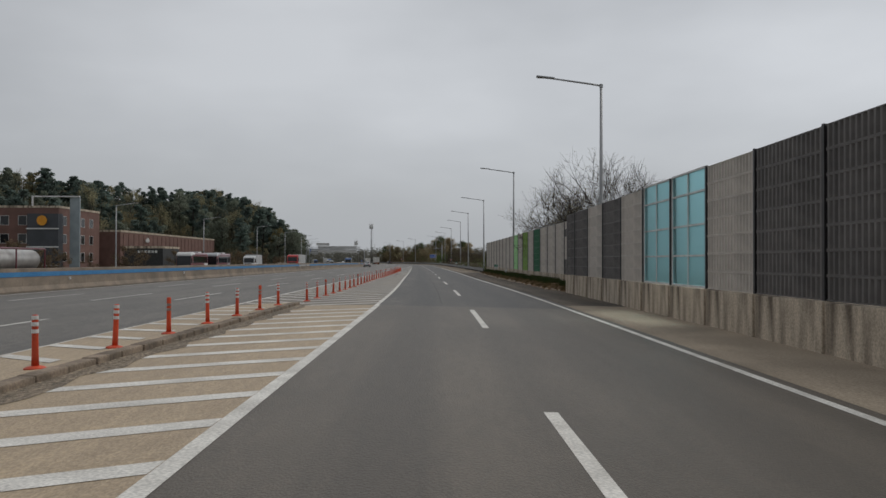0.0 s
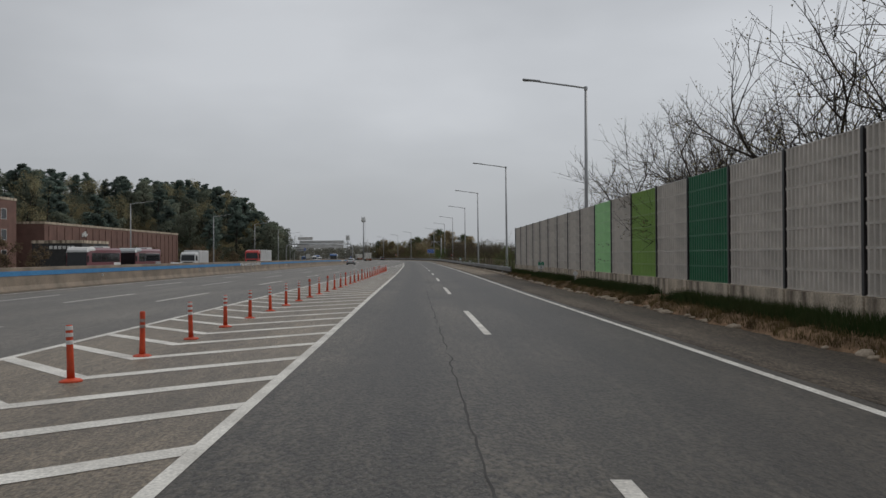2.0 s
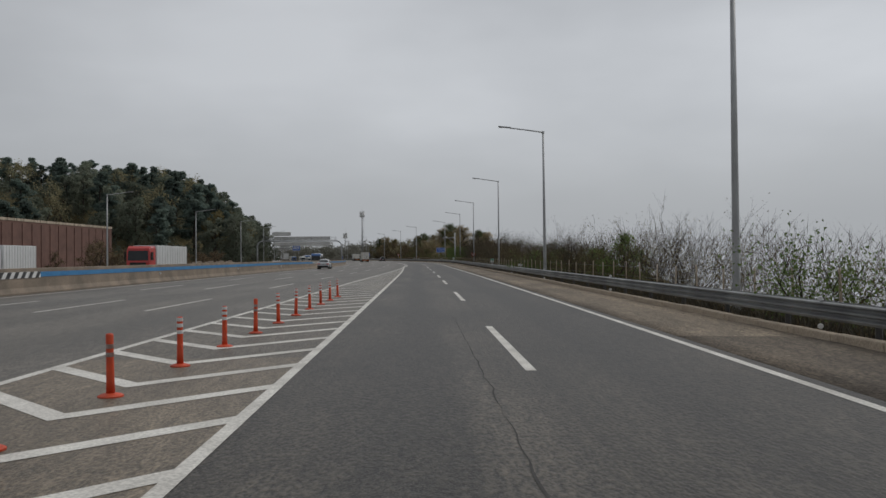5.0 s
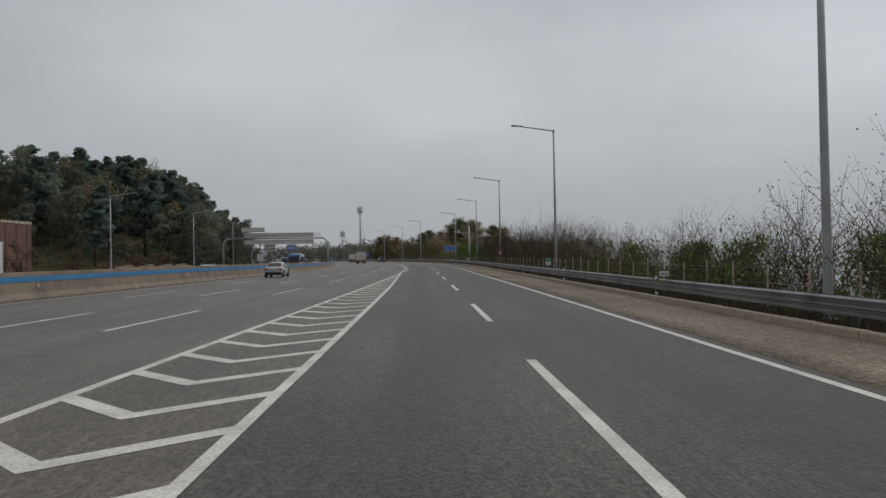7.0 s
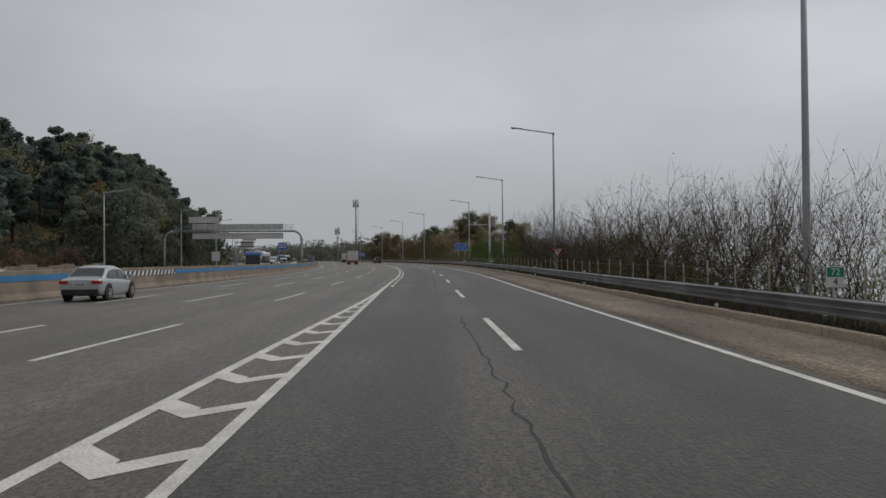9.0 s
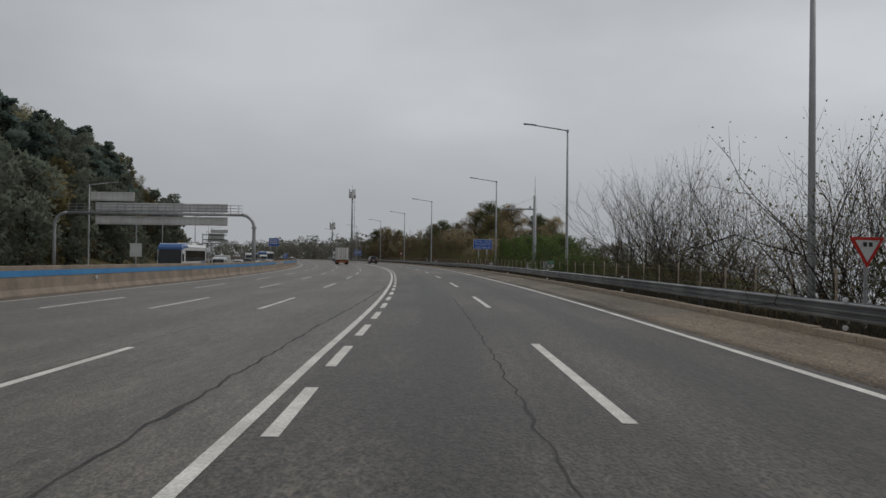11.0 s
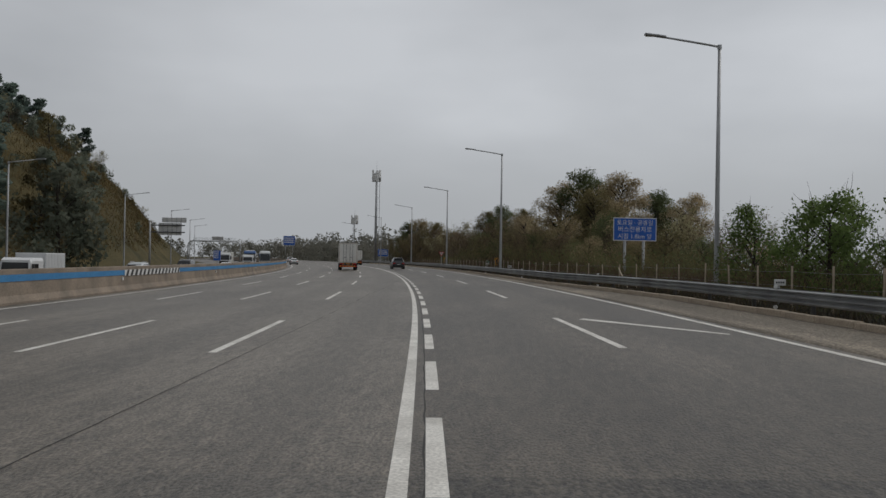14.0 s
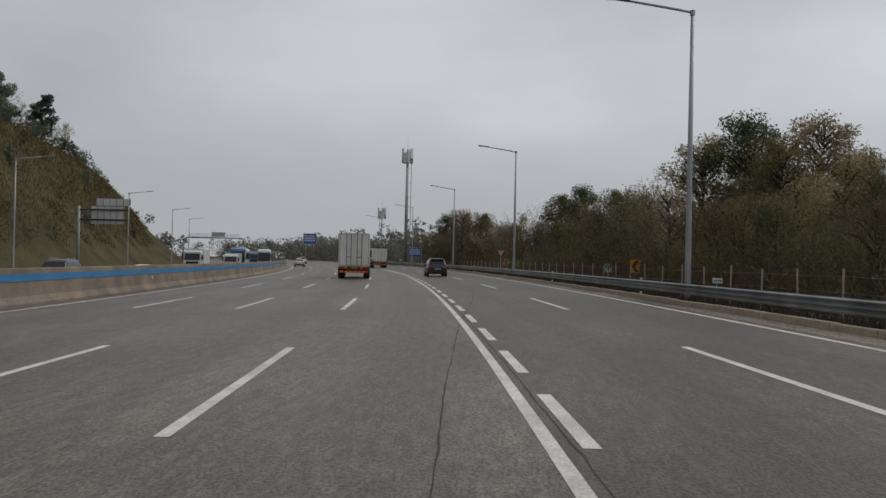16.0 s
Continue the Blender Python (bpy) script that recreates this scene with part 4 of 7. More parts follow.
# ---- street lamps ----
def street_lamp(label, high=11.6, reach=3.55):
    ob = thing("street_lamp", label, "street lamp", group="lamps along the motorway")
    bm = bmesh.new()
    tube(bm, [(0, 0, -1.2), (0, 0, 0), (0, 0, high * 0.5), (0, 0, high)], [0.13, 0.125, 0.1, 0.07], 12)
    part("pole", bm, LAMP_GREY, ob, smooth=True)
    bm = bmesh.new()
    box(bm, -0.22, 0.22, -0.22, 0.22, -0.02, 0.02)
    part("base_plate", bm, LAMP_GREY, ob)
    bm = bmesh.new()
    box(bm, -0.07, 0.07, -0.135, -0.12, 0.5, 0.85, 0.005)
    part("hatch", bm, LAMP_GREY, ob)
    bm = bmesh.new()
    tube(bm, [(0.09, 0, high - 0.02), (-0.6, 0, high + 0.09), (-reach * 0.75, 0, high + 0.37)], [0.06, 0.055, 0.045], 10)
    part("arm", bm, LAMP_GREY, ob, smooth=True)
    bm = bmesh.new()
    tube(bm, [(0, 0, high - 0.12), (0, 0, high + 0.08)], 0.1, 10)
    part("joint_collar", bm, LAMP_GREY, ob)
    bm = bmesh.new()
    vs = box(bm, -reach, -reach * 0.72, -0.14, 0.14, high + 0.34, high + 0.43, 0.03)
    bmesh.ops.rotate(bm, verts=bm.verts, cent=(-reach * 0.72, 0, high + 0.35), matrix=Matrix.Rotation(radians(6), 3, "Y"))
    head = part("lamp_head", bm, LAMP_GREY, ob)
    bm = bmesh.new()
    box(bm, -reach + 0.06, -reach * 0.8, -0.1, 0.1, high + 0.355, high + 0.362)
    bmesh.ops.translate(bm, verts=bm.verts, vec=(0, 0, 0.04))
    part("lens", bm, WHITE, head, "pale unlit lens")
    return ob


lamp = street_lamp("grey galvanised street lamp with one arm, unlit")
LAMPS = ((-22, 8.0, 11.5), (23.6, 7.9, 11.5), (68, 8.0, 11.25), (112.6, 8.2, 11.4), (154, 8.3, 11.6), (204.5, 9.55, 12.05), (251.5, 9.3, 11.95), (294.5, 10.0, 11.8), (339.2, 10.3, 11.6), (380.9, 5.95, 11.65), (426.1, 6.05, 11.7), (470, 6.2, 11.7), (515, 6.4, 11.7), (560, 6.6, 11.7))
for i, (y, n, tall) in enumerate(LAMPS):
    m = Matrix.Translation(at(y, n)) @ pose(0, 0, 0, random.uniform(-0.3, 0.3), random.uniform(-0.4, 0.2), heading(y)) @ Matrix.Diagonal((1, 1, tall / 11.6, 1))
    if i == 0:
        lamp.matrix_world = m
    else:
        copy_thing(lamp, m)
for i in range(13):
    y = 26 + 44.4 * i
    x = main_line(y) + float(np.interp(y, (26, 115, 203, 292, 600), (-44.7, -43.5, -39.7, -38.8, -38.8)))
    copy_thing(lamp, Matrix.Translation((x, y, -0.3)) @ pose(0, 0, 0, 0, 0, heading(y) + 180) @ Matrix.Diagonal((1, 1, 0.93, 1)))


# ---- plants ----
def card_mesh(name, centres, size, mat, rng, flat=0.0, tall=1.0, outward=None):
    """Many small leaves: one blade a centre; outward: the way each leaf of a crown turns."""
    c = np.asarray(centres, float)
    k = len(c)
    a = rng.normal(size=(k, 3))
    a[:, 2] *= 1 - flat
    a /= np.linalg.norm(a, axis=1)[:, None]
    b = np.cross(a, rng.normal(size=(k, 3)))
    b /= np.linalg.norm(b, axis=1)[:, None]
    if outward is not None:
        d = np.asarray(outward, float)
        d = d / np.maximum(np.linalg.norm(d, axis=1), 1e-6)[:, None]
        up = np.cross(a, b)
        flip = np.sum(up * d, axis=1) < 0
        b[flip] *= -1
        up[flip] *= -1
    s = size * rng.uniform(0.6, 1.5, (k, 1))
    a, b = a * s, b * s * 0.85 * tall
    v = np.stack([c - a, c + a * 0.9 - b * 0.5, c + a * 0.3 + b], 1).reshape(-1, 3)
    f = np.arange(3 * k).reshape(k, 3)
    me = bpy.data.meshes.new(name)
    me.from_pydata(v.tolist(), [], f.tolist())
    me.materials.append(mat)
    if outward is not None:
        w = d + 0.45 * up + np.array((0, 0, 0.15))
        w /= np.linalg.norm(w, axis=1)[:, None]
        me.normals_split_custom_set_from_vertices(np.repeat(w, 3, axis=0).tolist())
    return me


def branches(bm, start, way, length, radius, depth, rng, tips, sides=5, spread=38, bend=0.18, lift=0.15, forks=(2, 4)):
    pts, q, d = [start], start.copy(), way.normalized()
    k = 3 if depth > 2 else 2 if depth > 0 else 1
    for i in range(k):
        d = (d + Vector(rng.normal(0, bend, 3)) + Vector((0, 0, lift * 0.4))).normalized()
        q = q + d * length / k
        pts.append(q.copy())
    tube(bm, pts, [radius * (1 - 0.55 * i / k) for i in range(k + 1)], sides, cap=False)
    tips.append((q, d, length, depth))
    if depth == 0:
        return
    for j in range(int(rng.integers(forks[0], forks[1] + 1))):
        at_ = pts[1 + int(rng.integers(0, k))] if j else pts[-1]
        side = d.orthogonal().normalized()
        side.rotate(Matrix.Rotation(rng.uniform(0, 6.283), 3, d))
        a = radians(rng.uniform(0.5, 1.2) * spread)
        w = d * math.cos(a) + side * math.sin(a) + Vector((0, 0, lift))
        branches(bm, at_, w, length * rng.uniform(0.62, 0.85), radius * 0.55, depth - 1, rng, tips, max(3, sides - 1), spread, bend, lift, forks)


def branch_tree(label, seed, high, leaf=None, leaves=0, size=0.07, depth=4, category="tree", name="tree", stems=1, spread=38, radius=None, forks=(2, 4), loose=0.12, fan=0.35, first=0.33, bark=None, lift=0.15):
    """A tree or shrub grown by forking; the leaves hang along its branches."""
    rng = np.random.default_rng(seed)
    ob = thing(name, label, category)
    bm, tips = bmesh.new(), []
    for s in range(stems):
        way = Vector((rng.normal(0, 0.04 if stems == 1 else fan), rng.normal(0, 0.04 if stems == 1 else fan), 1))
        start = Vector((rng.normal(0, 0.12 * (stems - 1) ** 0.5), rng.normal(0, 0.12 * (stems - 1) ** 0.5), -0.5))
        branches(bm, start, way, high * first * rng.uniform(0.8, 1.1), (radius or high * 0.014), depth, rng, tips, 6 if stems == 1 else 4, spread, lift=lift, forks=forks)
    k = high / max(v.co.z for v in bm.verts)
    for v in bm.verts:
        v.co *= k
    tips = [(q * k, d, length * k, e) for q, d, length, e in tips]
    part("trunk", bm, bark or BARK, ob)
    if leaves:
        twigs = [t for t in tips if t[3] < max(1, depth - 1)]
        pick = [twigs[i] for i in rng.integers(0, len(twigs), leaves)]
        c = [np.array(q) - np.array(d) * length * rng.uniform(-0.1, 1) + rng.normal(0, loose, 3) for q, d, length, _ in pick]
        part("crown", card_mesh("crown", c, size, leaf, rng, outward=np.array(c) - (0, 0, high * 0.4)), None, ob)
    return ob


def crown_tree(label, seed, high, wide, leaf, blobs=9, leaves=1700, size=0.3, base=0.25, flat=0.0, squash=0.75, clump=1.0, name="tree", category="tree", hollow=0.55, twigs=0):
    rng = np.random.default_rng(seed)
    ob = thing(name, label, category)
    bm = bmesh.new()
    tips = []
    tube(bm, [(0, 0, -1.0), (rng.normal(0, 0.1), rng.normal(0, 0.1), high * 0.35), (rng.normal(0, 0.25), rng.normal(0, 0.25), high * 0.8)], [high * 0.022, high * 0.016, high * 0.006], 7)
    cs, out = [], []
    for i in range(blobs):
        z = high * (base + (1 - base) * (i + 0.5) / blobs)
        t = (z / high - base) / (1 - base)
        r = wide * (0.35 + 0.65 * math.sin(math.pi * min(0.95, 0.25 + 0.7 * t)))
        a = rng.uniform(0, 6.283)
        e = r * rng.uniform(0.2, 0.75 + 0.25 * (1 - clump))
        c = np.array([e * math.cos(a), e * math.sin(a), z])
        br = np.array([1, 1, squash]) * wide * rng.uniform(0.3, 0.5) * (1.15 - 0.4 * t) * clump
        tube(bm, [(0, 0, max(0.2, c[2] - e * 0.7)), tuple(c * np.array([0.6, 0.6, 1]) - (0, 0, 0.1)), tuple(c)], [high * 0.008, high * 0.005, high * 0.002], 4, cap=False)
        k = int(leaves / blobs)
        d = rng.normal(size=(k, 3))
        d /= np.linalg.norm(d, axis=1)[:, None]
        d *= (hollow + (1 - hollow) * rng.uniform(0, 1, (k, 1))) * rng.uniform(0.85, 1.22, (k, 1))
        cs.append(c + d * br)
        out.append(d + 0.8 * (c - (0, 0, high * 0.45)) / wide)
        for _ in range(twigs):
            w = rng.normal(size=3)
            w[2] = abs(w[2]) + 0.6
            w /= np.linalg.norm(w)
            e = c + w * br[0] * rng.uniform(0.6, 0.8)
            tube(bm, [tuple(c), tuple(e), tuple(e + (w + rng.normal(0, 0.4, 3)) * br[0] * rng.uniform(0.2, 0.5))], [0.02, 0.012, 0.005], 3, cap=False)
    part("trunk", bm, BARK, ob)
    part("crown", card_mesh("crown", np.concatenate(cs), size, leaf, rng, flat, outward=np.concatenate(out)), None, ob)
    return ob


def plant(templates, x, y, z, scale, rng, used):
    """Sets the first of each kind down, then copies of it."""
    t = templates[int(rng.integers(0, len(templates)))]
    m = pose(x, y, z, rng.normal(0, 2), rng.normal(0, 2), rng.uniform(0, 360)) @ Matrix.Scale(scale, 4)
    if t not in used:
        used.add(t)
        t.matrix_world = m
        return t
    ob = copy_thing(t, Matrix.Identity(4))
    ob.matrix_basis = m
    return ob


pines = [crown_tree("dark green pine on the wooded hill", 11 + i, 10, 2.9, PINE_HAZE, 18, 1900, 0.26, 0.3, 0.35, 0.42) for i in range(3)]
darks = [crown_tree("dense dark green tree on the hillside", 31 + i, 9, 3.4, LEAF_HILL_HAZE, 15, 1900, 0.22, 0.08) for i in range(2)]
hill_olives = [crown_tree("brownish tree in early leaf on the hill", 48 + i, 9, 3.4, LEAF_OLIVE, 14, 1200, 0.22, 0.08, hollow=0.2, twigs=3) for i in range(2)]
pales = [branch_tree("half-bare tree with pale new leaves", 51 + i, 10, LEAF_PALE, 1100, 0.13, 4, spread=44, forks=(2, 3), loose=0.35) for i in range(2)]
olives = [branch_tree("tree in brownish olive spring leaf", 41 + i, 9, LEAF_OLIVE, 3200, 0.072, 4, stems=3, fan=0.3, spread=46, radius=0.09, forks=(2, 3), loose=0.2) for i in range(3)]
wood_darks = [branch_tree("dense dark green tree in the wood", 46 + i, 9, LEAF_DARK, 3400, 0.09, 4, stems=3, fan=0.3, spread=46, radius=0.09, forks=(2, 3), loose=0.28) for i in range(2)]
wood_browns = [branch_tree("tree with brown bare twigs and first leaves", 56 + i, 9, LEAF_BROWN, 1700, 0.055, 4, stems=4, fan=0.3, spread=40, radius=0.07, forks=(2, 3), loose=0.2, bark=TWIG) for i in range(2)]
masses = [crown_tree("broad tree in brown and olive spring leaf", 131 + i, 9, 4.2, (LEAF_OLIVE, LEAF_BROWN, LEAF_DARK, LEAF_TAN)[i], 52, 8000, 0.078, 0.0, hollow=0.6, twigs=1, clump=0.8) for i in range(4)]
bigs = [crown_tree("tall broad tree in first spring leaf at the wood's edge", 231 + i, 13, 5.2, (LEAF_TAN, LEAF_OLIVE, LEAF_DARK)[i], 90, 21000, 0.1, 0.0, hollow=0.4, twigs=0, clump=0.7) for i in range(3)]
browns = [crown_tree("bare brown thicket bush beside the road", 61 + i, 4.2, 2.6, LEAF_BROWN, 12, 800, 0.12, 0.03, hollow=0.1, twigs=5, name="bush", category="bush") for i in range(2)]
greens = [branch_tree("leafy fresh green bush", 71 + i, 3.0, LEAF_GREEN, 3200, 0.045, 3, "bush", "bush", 7, 42, 0.03, (2, 3), 0.22, 0.6) for i in range(2)]
tall_greens = [crown_tree("tall leafy fresh green bush", 77 + i, 6.0, 2.7, LEAF_GREEN, 28, 4600, 0.085, 0.0, hollow=0.3, twigs=2, name="bush", category="bush") for i in range(2)]
bares = [branch_tree("bare tree with dark twigs and small buds", 81 + i, 11, LEAF_OLIVE, 1500, 0.04, 5, spread=46, forks=(3, 4), loose=0.1, first=0.3) for i in range(3)]
saplings = [branch_tree("tall bare sapling clump with thin grey stems", 121 + i, 8.0, LEAF_OLIVE, 300, 0.025, 4, "tree", "tree", 4, 26, 0.05, (2, 4), 0.05, 0.16, 0.4) for i in range(2)]
shrubs = [branch_tree("tall bare shrub with thin spreading stems", 91 + i, 4.6, LEAF_BROWN, 300, 0.02, 4, "shrub", "shrub", 4, 34, 0.035, (2, 3), 0.06, 0.3, 0.36) for i in range(3)]
leafy = [branch_tree("bare shrub with sparse new leaves", 101 + i, 4.2, LEAF_OLIVE, 1300, 0.021, 4, "shrub", "shrub", 3, 38, 0.035, (2, 3), 0.12, 0.35, 0.34) for i in range(2)]
rng, used = np.random.default_rng(5), set()


def crest(w, y):
    """Height of the tree tops on the hill."""
    top = float(np.interp(-w, (42, 50, 56, 62, 70, 80, 92, 105, 140, 180), (15, 19, 22, 25, 28, 30, 31, 33, 38, 42)))
    top += 3.0 * smooth(320, 350, y) * smooth(50, 60, -w) * (1 - smooth(92, 110, -w))
    return top + smooth(370, 480, y) * float(np.interp(-w, (50, 70, 92, 105), (0, 4, 9, 8)))


# wooded hill
spots = []
while len(spots) < 245:
    w, y = (-43 - 62 * rng.uniform() ** 1.35, rng.uniform(300, 530)) if rng.uniform() < 0.66 else (-96 - 85 * rng.uniform(), rng.uniform(205, 450))
    x = main_line(y) + w
    if all((x - a) ** 2 + (y - b) ** 2 > 19 for a, b in spots):
        cut = y > 425 and w > -64
        if (w > -96 and y < 312) or w > -43.5 - 0.04 * max(y - 430, 0):
            continue
        if cut and rng.uniform() < 0.5:
            continue
        spots.append((x, y))
        r = rng.uniform()
        kind = pines if r < 0.55 else darks if r < 0.82 else hill_olives if r < 0.9 else pales
        if w > -48 or cut:
            kind = hill_olives if r < (0.6 if cut else 0.2) else pales if r < (0.75 if cut else 0.2) else darks
        z = terrain(x, y)
        s = min((crest(w, y) - z) / 10, 1.6) * rng.uniform(0.85, 1.05)
        if cut:
            s = min(s, rng.uniform(0.25, 0.6 if y < 450 else 0.4))
        plant(kind, x, y, z - 0.3, max(s, 0.28), rng, used)
# undergrowth that closes the hill
cs, brown, olive_scrub = [], [], []
for i in range(5600):
    w, y = -42 - 115 * rng.uniform() ** 1.3, rng.uniform(190, 600)
    if (w > -98 and y < 312) or w > -42.5 - 0.04 * max(y - 430, 0):
        continue
    x = main_line(y) + w
    cut = w > -64 and y > 425
    if cut and noise.noise(Vector((x * 0.12, y * 0.12, 2))) > (0.6 if w > -52 or y < 445 else 0.1):
        continue
    c = np.array([x, y, terrain(x, y) + rng.uniform(0.2, 3.4) * (0.3 if cut else 1.0)])
    d = rng.normal(size=(22, 3))
    d /= np.linalg.norm(d, axis=1)[:, None]
    (olive_scrub if cut and rng.uniform() < 0.5 else brown if cut or (w > -46 and rng.uniform() < 0.35) or rng.uniform() < 0.06 else cs).append(c + d * rng.uniform(0.3, 1.0 if cut else 1.6, (22, 1)))
tagged(new("hill_undergrowth", card_mesh("hill_undergrowth", np.concatenate(cs), 0.38, LEAF_HILL_HAZE, rng)), "dark green undergrowth on the wooded hill", "undergrowth", kind="stuff")
tagged(new("slope_scrub", card_mesh("slope_scrub", np.concatenate(olive_scrub), 0.17, LEAF_OLIVE, rng)), "olive green scrub on the cut slope", "scrub", kind="stuff")
tagged(new("hill_scrub", card_mesh("hill_scrub", np.concatenate(brown), 0.16, SCRUB, rng)), "brown and olive scrub at the foot of the hill", "scrub", kind="stuff")
# small trees along the top of the cut slope
for i in range(26):
    y = 428 + 6 * i + rng.uniform(-2, 2)
    w = -61 - 0.04 * max(y - 430, 0) + rng.uniform(-3, 2)
    x = main_line(y) + w
    plant((pales, hill_olives, wood_browns, darks)[int(rng.integers(0, 4))], x, y, terrain(x, y) - 0.2, rng.uniform(0.35, 0.7), rng, used)
# brown thicket beside the far carriageway
for i in range(80):
    y = rng.uniform(20, 400)
    w = -43 - float(np.interp(y, (0, 115, 203), (5.5, 4.0, 0.5))) - abs(rng.normal(0, 5))
    x = main_line(y) + w
    plant(browns, x, y, terrain(x, y) - 0.2, rng.uniform(0.7, 1.25) * (1 if y < 250 else 0.8), rng, used)
# bare trees behind the noise barrier
for y, n, s in ((36, 11.0, 0.9), (43, 11.2, 0.95), (50, 12.5, 0.92), (55, 10.8, 0.82), (60, 13, 0.9), (54, 16, 1.0), (64, 11.5, 0.85), (67, 15, 0.9), (73, 12.5, 0.95), (46, 14, 0.95), (88, 11.5, 0.68)):
    q = at(y, n)
    plant(bares, q.x, q.y, terrain(q.x, q.y) - 0.1, s, rng, used)
# shrubs on the bank behind the guard rail
BANK_TOPS = ((104, 125, 140, 175, 200, 240, 262, 280, 300, 335), (3.4, 4.8, 5.2, 4.2, 6.2, 7.8, 6.0, 2.8, 3.0, 3.2))
for i in range(72):
    y = rng.uniform(104, 335)
    n = guard_n(y) + 3.0 + abs(rng.normal(0, 4))
    q = at(y, n)
    r = rng.uniform()
    kind, tall = ((shrubs, 4.8), (leafy, 4.2), (tall_greens, 6.2))[0 if r < 0.55 else 1 if r < 0.94 else 2]
    z = terrain(q.x, q.y)
    top = float(np.interp(y, *BANK_TOPS)) * rng.uniform(0.65, 1.1) * (0.6 if kind is tall_greens else 1)
    plant(kind, q.x, q.y, z - 0.1, min(max(0.5, (top - z) / tall), 2.2), rng, used)
for i in range(24):
    y = rng.uniform(218, 262)
    q = at(y, 11.5 + 5.5 * rng.uniform())
    z = terrain(q.x, q.y)
    plant(leafy if i % 3 else shrubs, q.x, q.y, z - 0.2, (rng.uniform(4.6, 6.6) - z) / 4.4, rng, used)
for i in range(22):
    y = rng.uniform(164, 214)
    q = at(y, 9.4 + 4 * rng.uniform())
    z = terrain(q.x, q.y)
    plant(greens if i % 3 == 0 else leafy, q.x, q.y, z - 0.1, (rng.uniform(1.4, 2.8) - z) / (3.1 if i % 3 == 0 else 4.3), rng, used)
for i in range(20):
    y = rng.uniform(284, 318)
    q = at(y, 9.6 + 5 * rng.uniform())
    z = terrain(q.x, q.y)
    plant(greens if i % 3 == 0 else leafy, q.x, q.y, z - 0.1, (rng.uniform(2.2, 3.2) - z) / (3.1 if i % 3 == 0 else 4.3), rng, used)
for y, n in ((109, 9.6), (158, 12.5), (163, 14), (169, 12.5), (180, 13), (186, 14.5), (192, 13), (318, 12), (322, 11.5), (327, 12.5), (331, 11.5), (335, 12.5), (338, 11.5), (323, 15.5), (330, 15.5), (319, 14.5), (336, 15)):
    q = at(y, n)
    z = terrain(q.x, q.y)
    if y < 115:
        plant(greens, q.x, q.y, z - 0.1, 1.1, rng, used)
    else:
        plant(tall_greens, q.x, q.y, z - 0.1, ((2.4 if y < 295 else 4.4) - z) / 6.2, rng, used)


def wood_top(y, n):
    """Height of the tops of the wood, whose edge leaves the road beyond the bend."""
    top = float(np.interp(y, (330, 340, 360, 378, 392, 404, 416, 440, 465, 500, 530), (2.6, 3.0, 4.4, 6.0, 7.0, 7.6, 8.4, 8.8, 9.2, 9.5, 11.5))) + 0.08 * (n - 13)
    return top


# wood on the right of the curve
for i in range(62):
    y = rng.uniform(334, 535)
    n = guard_n(y) + 4.6 + 24 * rng.uniform() ** 1.3
    q = at(y, n)
    r = rng.uniform()
    low = y > 425
    kind, tall = ((olives, 9.4), (wood_darks, 9.4), (wood_browns, 9.4), (pales, 9.8))[0 if r < 0.42 else 1 if r < 0.62 else 2 if r < 0.92 else 3]
    if low:
        kind, tall = ((wood_browns, 9.4) if r < 0.5 else (olives, 9.4) if r < 0.75 else (pales, 9.8))
    z = terrain(q.x, q.y)
    plant(kind, q.x, q.y, z - 0.2, max(0.35, (wood_top(y, n) * rng.uniform(0.72, 1.05) - z) / tall), rng, used)
for y, n, top in ((420, 25, 14.9), (416, 28, 14.0), (424, 22, 13.4), (428, 29, 13.6), (411, 23, 11.5), (462, 22, 12.3), (457, 25, 11.6), (468, 21, 11.6), (454, 19, 9.6), (473, 25, 10.6), (425, 36, 12.5), (431, 40, 12.0), (417, 38, 11.4), (404, 24, 9.6), (396, 21, 8.2), (388, 18, 7.2), (400, 30, 9.0),
                  (390, 14, 6.6), (381, 16, 6.4), (372, 15, 5.8), (362, 15, 4.6), (352, 14, 3.6), (343, 14, 3.1), (418, 16, 8.4), (436, 20, 9.2), (446, 22, 9.6), (405, 13, 7.2), (394, 11.5, 5.6), (415, 11, 6.4), (385, 11, 5.0), (376, 10.5, 4.4), (366, 10.5, 3.9), (356, 11.5, 3.3), (430, 14, 6.6), (442, 14, 6.6), (455, 15, 6.8), (480, 18, 8), (482, 17, 8), (495, 17, 9), (508, 18, 11), (518, 17, 12), (526, 15, 11.5)):
    q = at(y, n)
    z = terrain(q.x, q.y)
    if top > 10:
        plant(bigs, q.x, q.y, z - 0.3, (top - z) / 13.6, rng, used)
    else:
        plant(masses, q.x, q.y, z - 0.3, (top - z) / 9.6, rng, used)
# tall bare trees on the bank
for y, n, top in ((268, 11.2, 7.6), (271, 12, 8.2), (274, 11.2, 8.4), (277, 12, 8.4), (280, 11.2, 7.6), (150, 11, 4.2), (164, 11.5, 4.6), (172, 12, 4.6), (242, 12, 6.0), (251, 11, 6.0), (297, 13.5, 4.8), (302, 14.5, 5.2), (306, 13, 4.6)):
    q = at(y, n)
    z = terrain(q.x, q.y)
    plant(saplings, q.x, q.y, z - 0.2, (top - z) / 8, rng, used)
